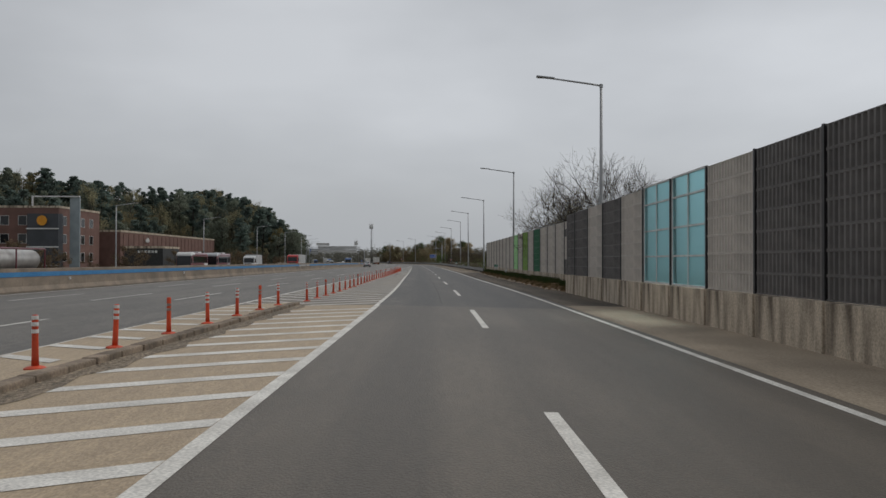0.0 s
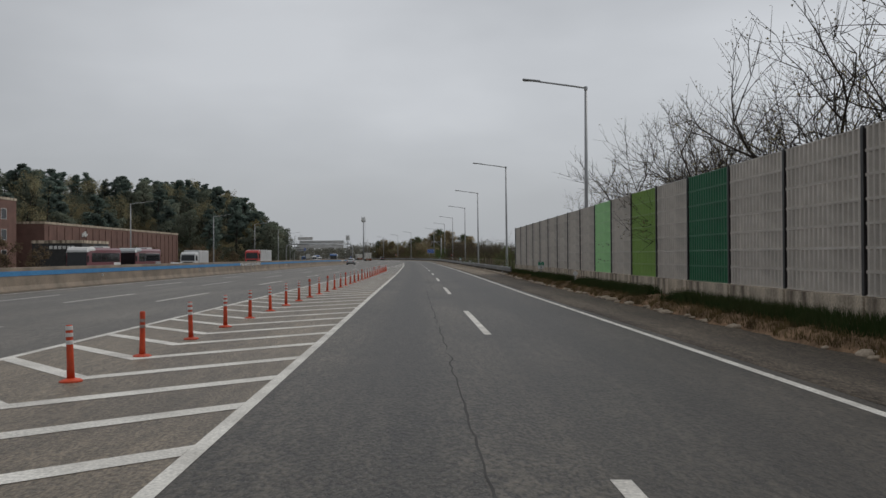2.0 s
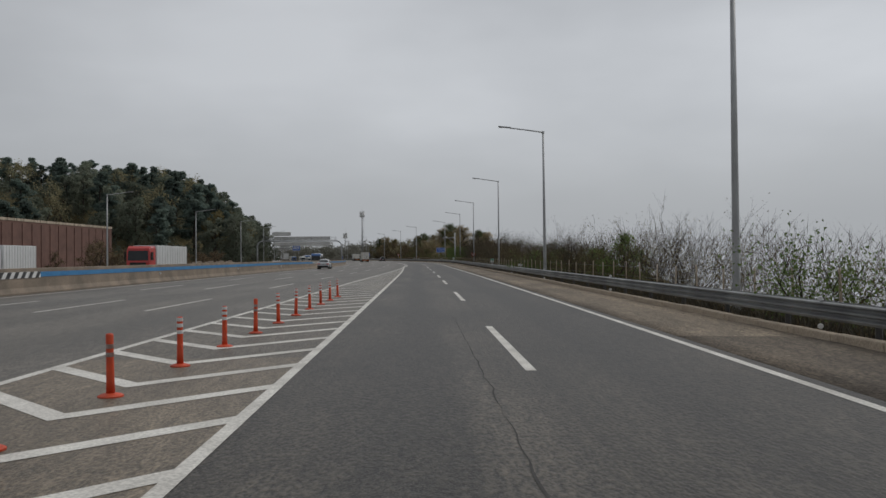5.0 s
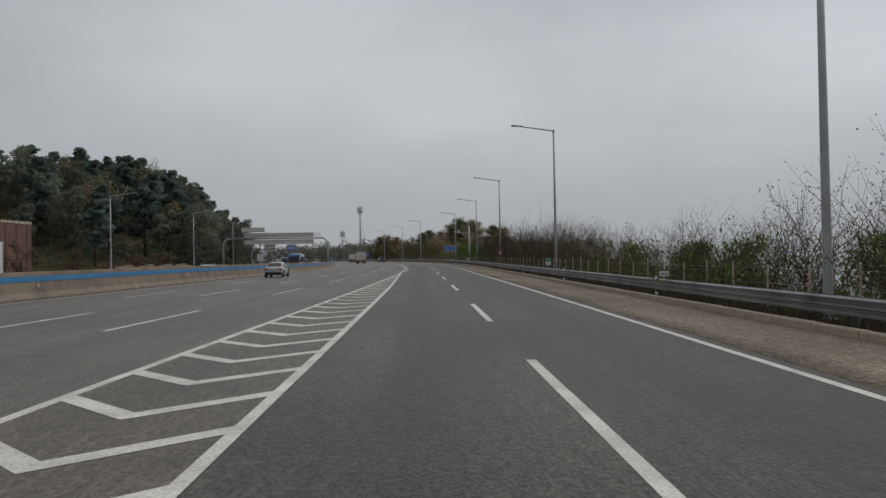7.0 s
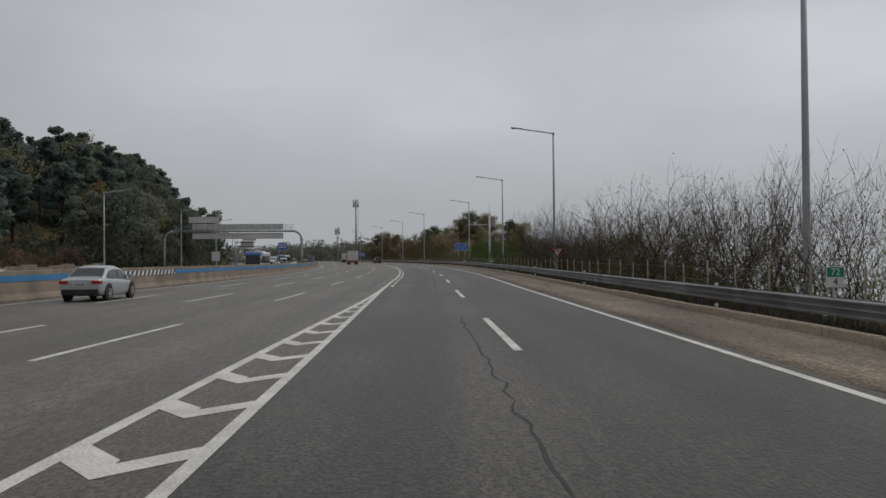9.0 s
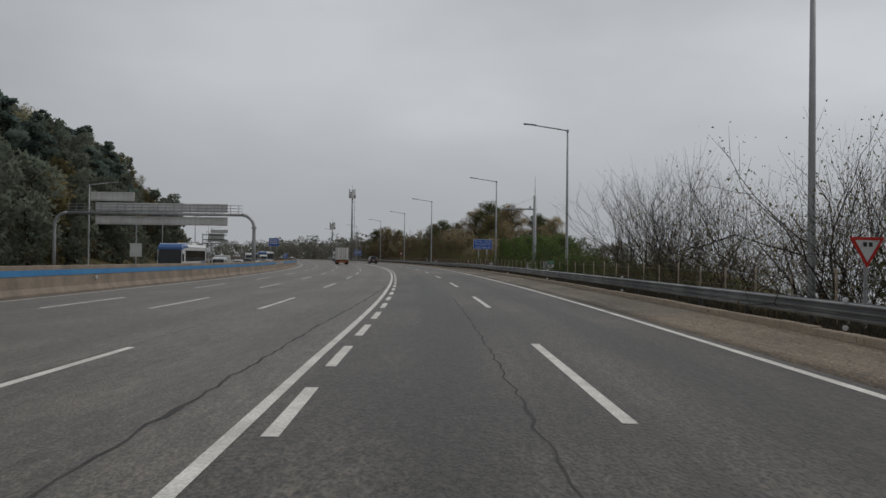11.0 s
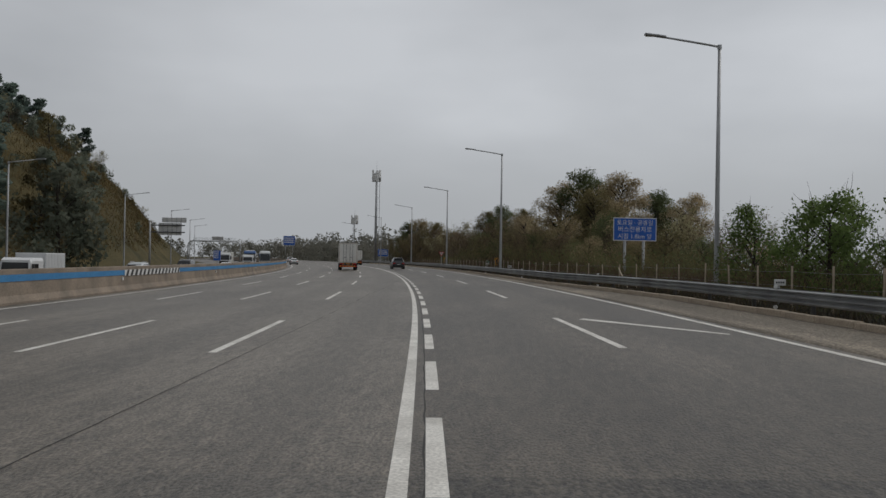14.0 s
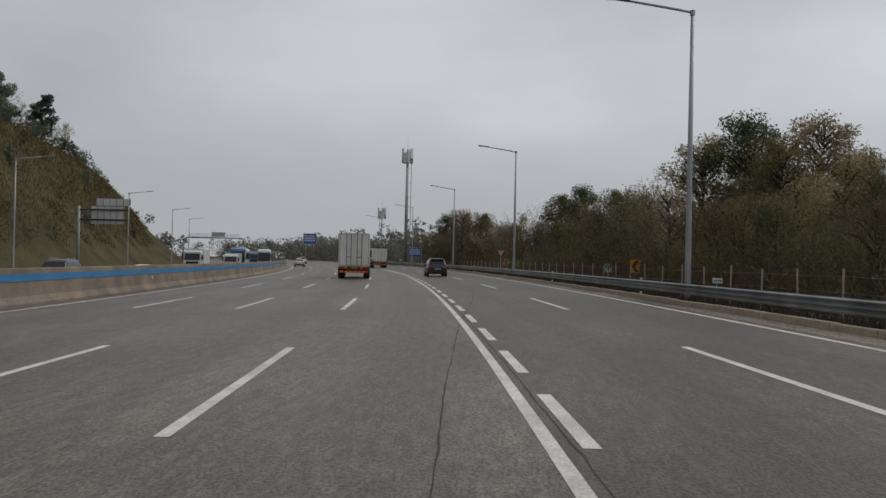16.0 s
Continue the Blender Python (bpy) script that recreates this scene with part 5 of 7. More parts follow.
for i in range(40):
    y = rng.uniform(335, 470)
    q = at(y, guard_n(y) + 3.2 + abs(rng.normal(0, 1.5)))
    kind = leafy if rng.uniform() < 0.75 else greens
    plant(kind, q.x, q.y, terrain(q.x, q.y) - 0.1, rng.uniform(0.45, 0.9), rng, used)

# those not yet set down
for i, t in enumerate([t for k in (pines, darks, hill_olives, pales, olives, wood_darks, wood_browns, masses, bigs, browns, greens, tall_greens, bares, saplings, shrubs, leafy) for t in k if t not in used]):
    q = at(398 + 6 * i, 17 + 2 * (i % 2))
    t.matrix_world = Matrix.Translation((q.x, q.y, terrain(q.x, q.y) - 0.2))

# far woods, where the road bends out of sight
cs, out = [], []
for i in range(760):
    if i % 2:
        y = rng.uniform(520, 900)
        x = dash_line(y) + 12 + 160 * rng.uniform() ** 1.5
    else:
        y = rng.uniform(600, 1000)
        x = main_line(y) - 42 - 300 * rng.uniform() ** 1.3
    z = terrain(x, y)
    s = rng.uniform(0.7, 0.95) if i % 2 == 0 else rng.uniform(0.75, 1.1)
    for k in range(4):
        c = np.array([x + rng.normal(0, 2.0), y + rng.normal(0, 2.0), z + s * (1.6 + 2.3 * k + rng.uniform(-0.8, 0.8))])
        d = rng.normal(size=(48, 3))
        d /= np.linalg.norm(d, axis=1)[:, None]
        cs.append(c + d * s * rng.uniform(1.3, 2.5, (48, 1)))
        out.append(d)
tagged(new("far_woods", card_mesh("far_woods", np.concatenate(cs), 0.46, LEAF_FAR_HAZE, rng, outward=np.concatenate(out))), "far woods in a haze-greyed colour beyond the bend of the motorway", "woods", kind="stuff")


def blades(name, spots, h, mat, label, category, width=0.012, lean_by=0.28):
    k = len(spots)
    p = np.array([tuple(s) for s in spots])
    a = rng.uniform(0, 6.283, k)
    hh = h * rng.uniform(0.5, 1.3, k)
    w = np.stack([np.cos(a), np.sin(a), 0 * a], 1) * width
    lean = np.stack([rng.normal(0, lean_by, k) * hh, rng.normal(0, lean_by, k) * hh, hh], 1)
    v = np.stack([p - w, p + w, p + lean * (1, 1, 1)], 1).reshape(-1, 3)
    me = bpy.data.meshes.new(name)
    me.from_pydata(v.tolist(), [], np.arange(3 * k).reshape(k, 3).tolist())
    me.materials.append(mat)
    return tagged(new(name, me), label, category, kind="stuff")


# thicket of bare twigs on the bank behind the fence
def thicket(name, y0, y1, count, tops, reach, h, mat, label, width):
    spots = []
    for i in range(count):
        y = rng.uniform(y0, y1)
        n = guard_n(y) + 2.6 + reach * rng.uniform() ** 1.4
        q = at(y, n)
        z = terrain(q.x, q.y)
        top = float(np.interp(y, *tops)) * (0.75 + 0.35 * noise.noise(Vector((y * 0.22, n * 0.3, 0)))) - 0.4
        t = rng.uniform() ** 1.3
        spots.append(Vector((q.x, q.y, z + max(0.2, top - z) * t)))
    blades(name, spots, h, mat, label, "thicket", width, 0.6)


TOPS = (BANK_TOPS[0], tuple(0.8 * v for v in BANK_TOPS[1]))
thicket("thicket", 104, 335, 80000, TOPS, 8.0, 0.6, TWIG, "dense thicket of bare brown twigs behind the fence", 0.008)
thicket("olive_thicket", 104, 335, 85000, (BANK_TOPS[0], tuple(0.66 * v for v in BANK_TOPS[1])), 7.0, 0.08, LEAF_OLIVE, "olive and brown leaves in the thicket behind the fence", 0.024)
thicket("green_thicket", 150, 335, 22000, (BANK_TOPS[0], (2.4, 2.5, 2.6, 2.2, 1.8, 2.4, 2.0, 1.8, 2.8, 3.0)), 5.0, 0.1, LEAF_GREEN, "low leafy green growth in the thicket", 0.024)
WOOD = ((332, 345, 360, 378, 392, 404, 418, 440, 470), (2.6, 3.2, 3.8, 4.2, 5.0, 5.4, 4.4, 3.0, 2.8))
thicket("wood_thicket", 330, 470, 70000, WOOD, 11.0, 0.11, LEAF_OLIVE, "olive and brown undergrowth at the edge of the wood", 0.032)
thicket("wood_leaves", 335, 450, 30000, WOOD, 11.0, 0.12, LEAF_DARK, "dark green leaves in the undergrowth of the wood", 0.035)
thicket("wood_twigs", 330, 470, 60000, (WOOD[0], tuple(0.55 * v for v in WOOD[1])), 6.0, 0.6, RUSTY, "bare reddish brown twigs at the edge of the wood", 0.009)
spots = []
for i in range(34000):
    y = rng.uniform(415, 590)
    w = -42 - 0.04 * max(y - 430, 0) - 24 * rng.uniform()
    x = main_line(y) + w
    spots.append(Vector((x, y, terrain(x, y) - 0.05)))
blades("slope_grass", spots, 0.6, DRY_GRASS, "dry tan grass on the cut slope of the hill", "grass", 0.05)


# ---- verge: soil heap, grass, stones ----
def verge_n(y):
    return float(np.interp(y, (24, 31, 45, 70, 97), (7.2, 6.1, 6.2, 6.2, 6.6))) + 0.12 * math.sin(y * 1.3) + 0.08 * math.sin(y * 3.1)


bm = bmesh.new()
rows = []
for i in range(160):
    y = 26.3 + 0.45 * i
    a = verge_n(y)
    prof = ((0, -0.02), (0.14, 0.13 + 0.1 * noise.noise(Vector((y * 1.7, 0, 0)))), (0.35, 0.25 + 0.09 * noise.noise(Vector((y * 1.4, 5, 0)))), (0.65, 0.33), (WALL_N - 0.1 - a, 0.4))
    e = smooth(25.5, 30, y) * (1 - smooth(94, 97.5, y))
    rows.append([bm.verts.new(at(y, a + u, v * e - 0.02 * (1 - e))) for u, v in prof])
for a, b in zip(rows, rows[1:]):
    for j in range(4):
        bm.faces.new((a[j], a[j + 1], b[j + 1], b[j]))
tagged(new("verge_soil", mesh("verge_soil", bm, SOIL, True)), "bank of dry brown soil at the foot of the noise barrier", "soil", kind="stuff")


spots, dry = [], []
for i in range(30000):
    y = rng.uniform(29, 97)
    if math.sin(y * 0.35) + 0.5 * math.sin(y * 1.1) < -0.9:
        continue
    a = verge_n(y)
    u = rng.uniform(0.42, WALL_N - 0.15 - a)
    spots.append(at(y, a + u, 0.25 + 0.14 * smooth(0.3, 1.2, u)))
for i in range(14000):
    y = rng.uniform(27.5, 97)
    u = rng.uniform(0.05, 0.5)
    dry.append(at(y, verge_n(y) + u, 0.02 + 0.5 * u))
blades("grass", spots, 0.3, GRASS, "strip of dark green grass along the noise barrier", "grass", 0.014)
blades("dry_grass", dry, 0.17, DRY_GRASS, "dry yellow grass on the soil bank", "grass", 0.012)
spots, low = [], []
for i in range(60000):
    y = rng.uniform(99, 470)
    u = abs(rng.normal(0.3, 0.6))
    q = at(y, guard_n(y) + u + 0.12)
    (low if i % 4 else spots).append(Vector((q.x, q.y, q.z - 0.05 - 0.12 * max(u - 0.6, 0))))
blades("rough_grass", spots, 0.32, SCRUB, "rough dry grass and weeds under the guard rail", "grass", 0.014)
blades("dark_weeds", low, 0.36, WEEDS, "dark tangle of weeds behind the guard rail", "weeds", 0.02, 0.5)
for i in range(84):
    y = rng.uniform(28, 96)
    bm = bmesh.new()
    bmesh.ops.create_icosphere(bm, subdivisions=2, radius=1)
    s = rng.uniform(0.06, 0.2)
    for v in bm.verts:
        v.co *= 1 + 0.35 * noise.noise(v.co * 1.3 + Vector((i, 0, 0)))
        v.co = Vector((v.co.x * s, v.co.y * s * 1.4, v.co.z * s * 0.55))
    ob = new("stone", mesh("stone", bm, KERB, True))
    ob.matrix_world = Matrix.Translation(at(y, verge_n(y) + rng.uniform(-0.1, 0.12), 0.03)) @ pose(0, 0, 0, 0, 0, rng.uniform(0, 360))
    tagged(ob, "rough grey-brown stone at the edge of the soil", "stone", "stones along the verge")


# small round marker on the soil bank
q = at(66, 7.0)
marker = thing("round_marker", "small white round marker on a short post", "marker", pose(q.x, q.y, q.z + 0.3))
bm = bmesh.new()
tube(bm, [(0, 0, -0.3), (0, 0, 0.42)], 0.03, 8)
part("post", bm, WHITE, marker)
bm = bmesh.new()
lathe(bm, [(0.12, -0.015), (0.13, 0.0), (0.12, 0.015)], 16)
bmesh.ops.rotate(bm, verts=bm.verts, matrix=Matrix.Rotation(radians(90), 3, "X"))
bmesh.ops.translate(bm, verts=bm.verts, vec=(0, -0.04, 0.52))
part("disc", bm, WHITE, marker)


# ---- median barrier ----
median_barrier = thing("median_barrier", "concrete median barrier with a blue painted band", "barrier", kind="structure")
MED = ((0.0, 0.0), (0.0, 0.08), (0.17, 0.32), (0.24, 1.28), (0.28, 1.3), (0.42, 1.3), (0.46, 1.28), (0.53, 0.32), (0.7, 0.0))


def along(name, prof, y0, y1, mat, parent, step=4.0, off=0.0, label=""):
    """A profile (distance left of the barrier's foot, height) swept along the barrier."""
    bm = bmesh.new()
    k = max(1, round((y1 - y0) / step))
    rows = []
    for i in range(k + 1):
        y = y0 + (y1 - y0) * i / k
        rows.append([bm.verts.new(on(median(y), y, v) + Vector((-u + off, 0, 0))) for u, v in prof])
    for a, b in zip(rows, rows[1:]):
        for j in range(len(prof) - 1):
            bm.faces.new((a[j + 1], b[j + 1], b[j], a[j]))
    for r in (rows[0], rows[-1]):
        if len(r) > 2:
            bm.faces.new(r)
    return part(name, bm, mat, parent, label)


y = -60.0
while y < 720:
    along("barrier_block", MED, y + 0.006, y + 11.994, BARRIER, median_barrier)
    y += 12
STRIPED = ((-8, 3), (119.5, 131), (229, 239), (342.5, 354), (455, 466))
ends = [-60.0] + [v for s in STRIPED for v in s] + [700.0]
for a, b in zip(ends[::2], ends[1::2]):
    along("blue_band", ((0.2, 0.84), (0.215, 1.1)), a, b, BLUE_BAND, median_barrier, off=0.012, label="bright blue painted band")
for a, b in STRIPED:
    along("hazard_plate", ((0.2, 0.8), (0.217, 1.12)), a, b, WHITE, median_barrier, off=0.02, label="black and white striped hazard plate")
    k = int((b - a) / 0.72)
    for i in range(k):
        y = a + (b - a) * (i + 0.2) / k
        bm = bmesh.new()
        w = (b - a) / k * 0.5
        vs = [on(median(v), v, h) + Vector((-0.2 + 0.026 - 0.05 * (h - 0.8), 0, 0)) for v, h in ((y, 0.805), (y + w, 0.805), (y + w + 0.3, 1.115), (y + 0.3, 1.115))]
        bm.faces.new([bm.verts.new(v) for v in vs])
        part("black_stripe", bm, BLACK, median_barrier)
for i in range(17):
    y = 6 + 24 * i
    bm = bmesh.new()
    q = on(median(y), y, 0)
    box(bm, q.x - 0.2, q.x - 0.1, y - 0.05, y + 0.05, q.z + 0.58, q.z + 0.74, 0.01)
    part("reflector", bm, WHITE, median_barrier)


# ---- signs ----
def words(text, size, m, mat, parent, name="lettering", thick=0.004, align="CENTER"):
    cu = bpy.data.curves.new(name, "FONT")
    cu.body, cu.size, cu.align_x, cu.align_y, cu.extrude, cu.resolution_u = text, size, align, "CENTER", thick, 2
    tmp = bpy.data.objects.new(name, cu)
    scene.collection.objects.link(tmp)
    me = bpy.data.meshes.new_from_object(tmp)
    bpy.data.objects.remove(tmp)
    me.name = name
    me.materials.clear()
    me.materials.append(mat)
    ob = new(name, me)
    ob.parent = parent
    ob.matrix_basis = m
    return ob


FACE = pose(0, 0, 0, 90, 0, 0)  # lettering that faces -y


def board(name, label, category, m, w, h, z, mat, edge=None, posts=(), post_z=0.0, post_r=0.05, back=None, deep=-0.6):
    ob = thing(name, label, category, m)
    bm = bmesh.new()
    box(bm, -w / 2, w / 2, -0.015, 0.015, z, z + h, 0.004)
    part("board", bm, edge or mat, ob)
    bm = bmesh.new()
    e = 0.03 * max(w, h) * 0.6
    box(bm, -w / 2 + e, w / 2 - e, -0.021, -0.0151, z + e, z + h - e)
    part("face", bm, mat, ob)
    for x in posts:
        bm = bmesh.new()
        tube(bm, [(x, 0.05 + post_r, deep), (x, 0.05 + post_r, z + h * 0.95)], post_r, 10)
        part("post", bm, LAMP_GREY, ob, smooth=True)
    return ob


q = at(355.0, 10.9)
bus_sign = board("road_sign", "blue motorway sign with white lettering on two steel posts", "road sign", pose(q.x, q.y, 0, 0, 0, heading(351)), 2.85, 1.5, 2.98, SIGN_BLUE, WHITE, (-0.62, 0.62), post_r=0.09, deep=-2.0)
for text, z, s in (("토요일 · 공휴일", 4.14, 0.38), ("버스전용차로", 3.71, 0.41), ("시점 1.8km 앞", 3.26, 0.39)):
    words(text, s, Matrix.Translation((0, -0.024, z)) @ FACE, WHITE, bus_sign)


def km_sign(y, n, number):
    q = at(y, n)
    ob = board("distance_marker", "small green and white kilometre marker on a post", "road sign", pose(q.x, q.y, q.z, 0, 0, heading(y)), 0.44, 0.5, 0.85, WHITE, WHITE, (0.0,), post_r=0.03)
    bm = bmesh.new()
    box(bm, -0.205, 0.205, -0.024, -0.0215, 1.1, 1.335)
    part("green_field", bm, SIGN_GREEN, ob)
    words("72", 0.24, Matrix.Translation((0, -0.026, 1.215)) @ FACE, WHITE, ob)
    words(number, 0.23, Matrix.Translation((0, -0.026, 0.98)) @ FACE, BLACK, ob)
    return ob


km_sign(81, 7.3, "6")
km_sign(200, 8.2, "4")
km_sign(290.4, 8.0, "3")
km_sign(400, 7.6, "2")


def yield_sign(y, n, z):
    q = at(y, n)
    ob = thing("warning_sign", "red and white triangular give-way sign on the lamp post", "road sign", pose(q.x, q.y, q.z, 0, 0, heading(y)))
    for s, d, mat, nm in ((0.52, 0.0, SIGN_RED, "red_triangle"), (0.36, -0.012, WHITE, "white_triangle")):
        bm = bmesh.new()
        lo = [bm.verts.new((s * math.sin(a), d - 0.01, z + s * math.cos(a))) for a in (math.pi, math.pi / 3, -math.pi / 3)]
        hi = [bm.verts.new((v.co.x, d + 0.01, v.co.z)) for v in lo]
        bm.faces.new(lo)
        bm.faces.new(hi[::-1])
        for i in range(3):
            bm.faces.new((lo[i], hi[i], hi[(i + 1) % 3], lo[(i + 1) % 3]))
        bmesh.ops.recalc_face_normals(bm, faces=bm.faces)
        part(nm, bm, mat, ob)
    bm = bmesh.new()
    for x in (-0.11, 0.03):
        box(bm, x, x + 0.09, -0.03, -0.0225, z + 0.02, z + 0.13)
    part("symbol", bm, BLACK, ob)
    bm = bmesh.new()
    tube(bm, [(0, 0.07, -0.4), (0, 0.07, z + 0.25)], 0.05, 8)
    part("post", bm, LAMP_GREY, ob)


yield_sign(247.5, 8.9, 1.95)
yield_sign(441, 7.4, 2.35)


def chevron_sign(y, n):
    q = at(y, n)
    ob = board("chevron_sign", "yellow and black chevron curve sign on a post", "road sign", pose(q.x, q.y, q.z, 0, 0, heading(y)), 0.62, 0.8, 0.85, SIGN_YELLOW, BLACK, (0.0,), post_r=0.03)
    bm = bmesh.new()
    for s in (1, -1):
        v = [(-0.2, 1.25), (0.0, 1.25), (0.19, 1.25 + s * 0.32), (-0.01, 1.25 + s * 0.32)]
        f = [bm.verts.new((a, -0.0235, b)) for a, b in (v if s > 0 else v[::-1])]
        bm.faces.new(f)
    part("chevron", bm, BLACK, ob)


for y, n in ((395.7, 8.0), (443, 8.4)):
    chevron_sign(y, n)
for y, n in ((167, 7.9), (327, 8.0), (379.5, 6.6)):
    if n:
        q = at(y, n)
        ob = board("marker_plate", "small white marker plate on a thin post", "marker", pose(q.x, q.y, q.z, 0, 0, heading(y)), 0.38, 0.2, 0.75, WHITE, WHITE, (0.0,), post_r=0.02)
        bm = bmesh.new()
        for i in range(4):
            box(bm, -0.14 + 0.075 * i, -0.09 + 0.075 * i, -0.024, -0.0215, 0.82, 0.88)
        part("unreadable_bars", bm, BLACK, ob)


def bars(ob, rows, w, z, h, mat, y=-0.026, seed=1):
    r = random.Random(seed)
    for i in range(rows):
        bm = bmesh.new()
        x, zz = -w / 2, z - i * h * 1.5
        while x < w / 2 - 0.1:
            k = r.uniform(0.6, 1.4) * h
            box(bm, x, min(x + k, w / 2), y, y + 0.004, zz, zz + h)
            x += k + h * 0.35
        part("unreadable_bars", bm, mat, ob)


far_sign = board("road_sign", "blue direction sign beside the motorway curve", "road sign", pose(-39.0, 520, -0.2, 0, 0, 12), 2.7, 1.9, 2.2, SIGN_BLUE, WHITE, (-0.8, 0.8), post_r=0.09)
bars(far_sign, 3, 2.1, 3.5, 0.28, WHITE)
bend_sign = board("road_sign", "large blue sign at the far bend of the motorway", "road sign", pose(-101.0, 680, 0, 0, 0, 16), 5.2, 4.2, 6.5, SIGN_BLUE, WHITE, (-1.6, 1.6), post_r=0.15, deep=-1)
bars(bend_sign, 3, 4.2, 9.4, 0.6, WHITE, seed=4)
small_sign = board("road_sign", "small blue upright sign on top of the median barrier", "road sign", pose(-34.9, 371.2, 0.0, 0, 0, 6), 0.62, 0.88, 1.1, SIGN_BLUE, WHITE, (0.0,), post_r=0.03, deep=0.6)
bars(small_sign, 4, 0.46, 1.8, 0.11, WHITE, seed=7)


# ---- sign gantries over the far carriageway, seen from behind ----
def gantry(y, xr, xl, zb, panels, label):
    ob = thing("sign_gantry", label, "sign gantry")
    ob.matrix_world = pose(0, y, -0.2)
    r = 0.19
    bend = 1.5
    left, right = [], []
    for i in range(7):
        a = math.pi / 2 * i / 6
        right.append((xr - bend * (1 - math.cos(a)), 0, zb - bend + bend * math.sin(a)))
        left.append((xl + bend * (1 - math.cos(a)), 0, zb - bend + bend * math.sin(a)))
    for nm, x, pts in (("right_leg", xr, right), ("left_leg", xl, left)):
        bm = bmesh.new()
        tube(bm, [(x, 0, -0.3), (x, 0, (zb - bend) * 0.6)] + pts, [r * 1.25, r * 1.1] + [r] * len(pts), 12)
        part(nm, bm, LAMP_GREY, ob, smooth=True)
        bm = bmesh.new()
        tube(bm, [(x, 0, zb - bend - 0.12), (x, 0, zb - bend + 0.12)], r * 1.5, 12)
        part("collar", bm, LAMP_GREY, ob)
    bm = bmesh.new()
    tube(bm, [left[-1], right[-1]], r, 12)
    part("beam", bm, LAMP_GREY, ob, smooth=True)
    # catwalk rail
    bm = bmesh.new()
    x0, x1 = xl + bend + 0.3, xr - bend + 0.2
    for z in (0.35, 0.7, 1.05):
        tube(bm, [(x0, -0.35, zb + z), (x1, -0.35, zb + z)], 0.03, 5)
    x = x0
    while x <= x1 + 0.01:
        tube(bm, [(x, -0.35, zb), (x, -0.35, zb + 1.05)], 0.03, 5)
        x += 0.95
    part("catwalk_rail", bm, STEEL, ob)
    for a, b, z0, z1 in panels:
        bm = bmesh.new()
        box(bm, a, b, 0.25, 0.3, z0, z1)
        pn = part("sign_panel", bm, SIGN_BACK, ob, "pale back of a sign panel with ribs")
        bm = bmesh.new()
        k = max(2, round((b - a) / 0.62))
        for i in range(k + 1):
            x = a + 0.03 + (b - a - 0.06) * i / k
            box(bm, x - 0.018, x + 0.018, 0.2, 0.249, z0, z1)
        for z in (z0 + 0.12, z1 - 0.16):
            box(bm, a, b, 0.16, 0.199, z, z + 0.04)
        part("ribs", bm, PANEL_GREY, pn)
    return ob


gantry(326.5, -30.0, -53.5, 6.5, ((-48.8, -33.2, 5.2, 6.2), (-48.8, -33.2, 6.75, 7.75), (-49.4, -44.2, 7.95, 9.0)), "grey arched steel gantry with sign panels seen from behind")
gantry(570, -91.0, -108.0, 6.2, ((-100.3, -96.6, 6.5, 7.7),), "far grey arched gantry with one sign")

# road side signs of the far carriageway, seen from behind
back_sign = thing("back_of_sign", "pale back of a double sign on a cantilever post", "road sign", pose(-68.0, 445, 0.0, 0, 0, 4))
bm = bmesh.new()
tube(bm, [(-2.4, 0.2, -1.0), (-2.4, 0.2, 7.0)], [0.19, 0.15], 10)
part("post", bm, LAMP_GREY, back_sign, smooth=True)
for z in (5.4, 6.6):
    bm = bmesh.new()
    tube(bm, [(-2.4, 0.2, z), (3.6, 0.2, z)], 0.1, 8)
    part("crossbar", bm, POST_DARK, back_sign)
for a, b, z0, z1 in ((-1.0, 3.0, 4.9, 7.0), (-0.4, 3.8, 7.1, 7.95)):
    bm = bmesh.new()
    box(bm, a, b, 0.33, 0.38, z0, z1, 0.01)
    pn = part("sign_panel", bm, SIGN_BACK, back_sign)
    bm = bmesh.new()
    for i in range(6):
        x = a + 0.05 + (b - a - 0.1) * i / 5
        box(bm, x - 0.03, x + 0.03, 0.27, 0.329, z0, z1)
    part("ribs", bm, STEEL, pn)
plate = thing("back_of_sign", "small grey back of a sign on a pole", "road sign", pose(-47.0, 335, -0.3, 0, 0, 4))
bm = bmesh.new()
tube(bm, [(0, 0.1, 0), (0, 0.1, 7.4)], 0.08, 8)
part("post", bm, LAMP_GREY, plate)
bm = bmesh.new()
box(bm, -0.75, 0.75, 0.0, 0.03, 1.5, 3.2, 0.01)
part("sign_panel", bm, SIGN_BACK, plate)


# ---- traffic camera mast ----
q = at(311.1, 10.2)
mast = thing("camera_mast", "grey steel mast with a traffic camera on a braced arm", "camera mast", pose(q.x, q.y, 0.0, 0, 0, heading(311)))
bm = bmesh.new()
tube(bm, [(0, 0, -2.0), (0, 0, 7.9)], [0.2, 0.15], 14)
part("pole", bm, LAMP_GREY, mast, smooth=True)
bm = bmesh.new()
tube(bm, [(0, 0, 7.9), (0, 0, 9.8)], [0.03, 0.012], 6)
part("lightning_rod", bm, STEEL, mast)
bm = bmesh.new()
tube(bm, [(0.2, 0, 6.55), (-3.3, 0, 6.55)], 0.075, 10)
part("arm", bm, LAMP_GREY, mast)
bm = bmesh.new()
tube(bm, [(-0.05, 0, 5.2), (-1.75, 0, 6.5)], 0.045, 8)
part("brace", bm, LAMP_GREY, mast)
bm = bmesh.new()
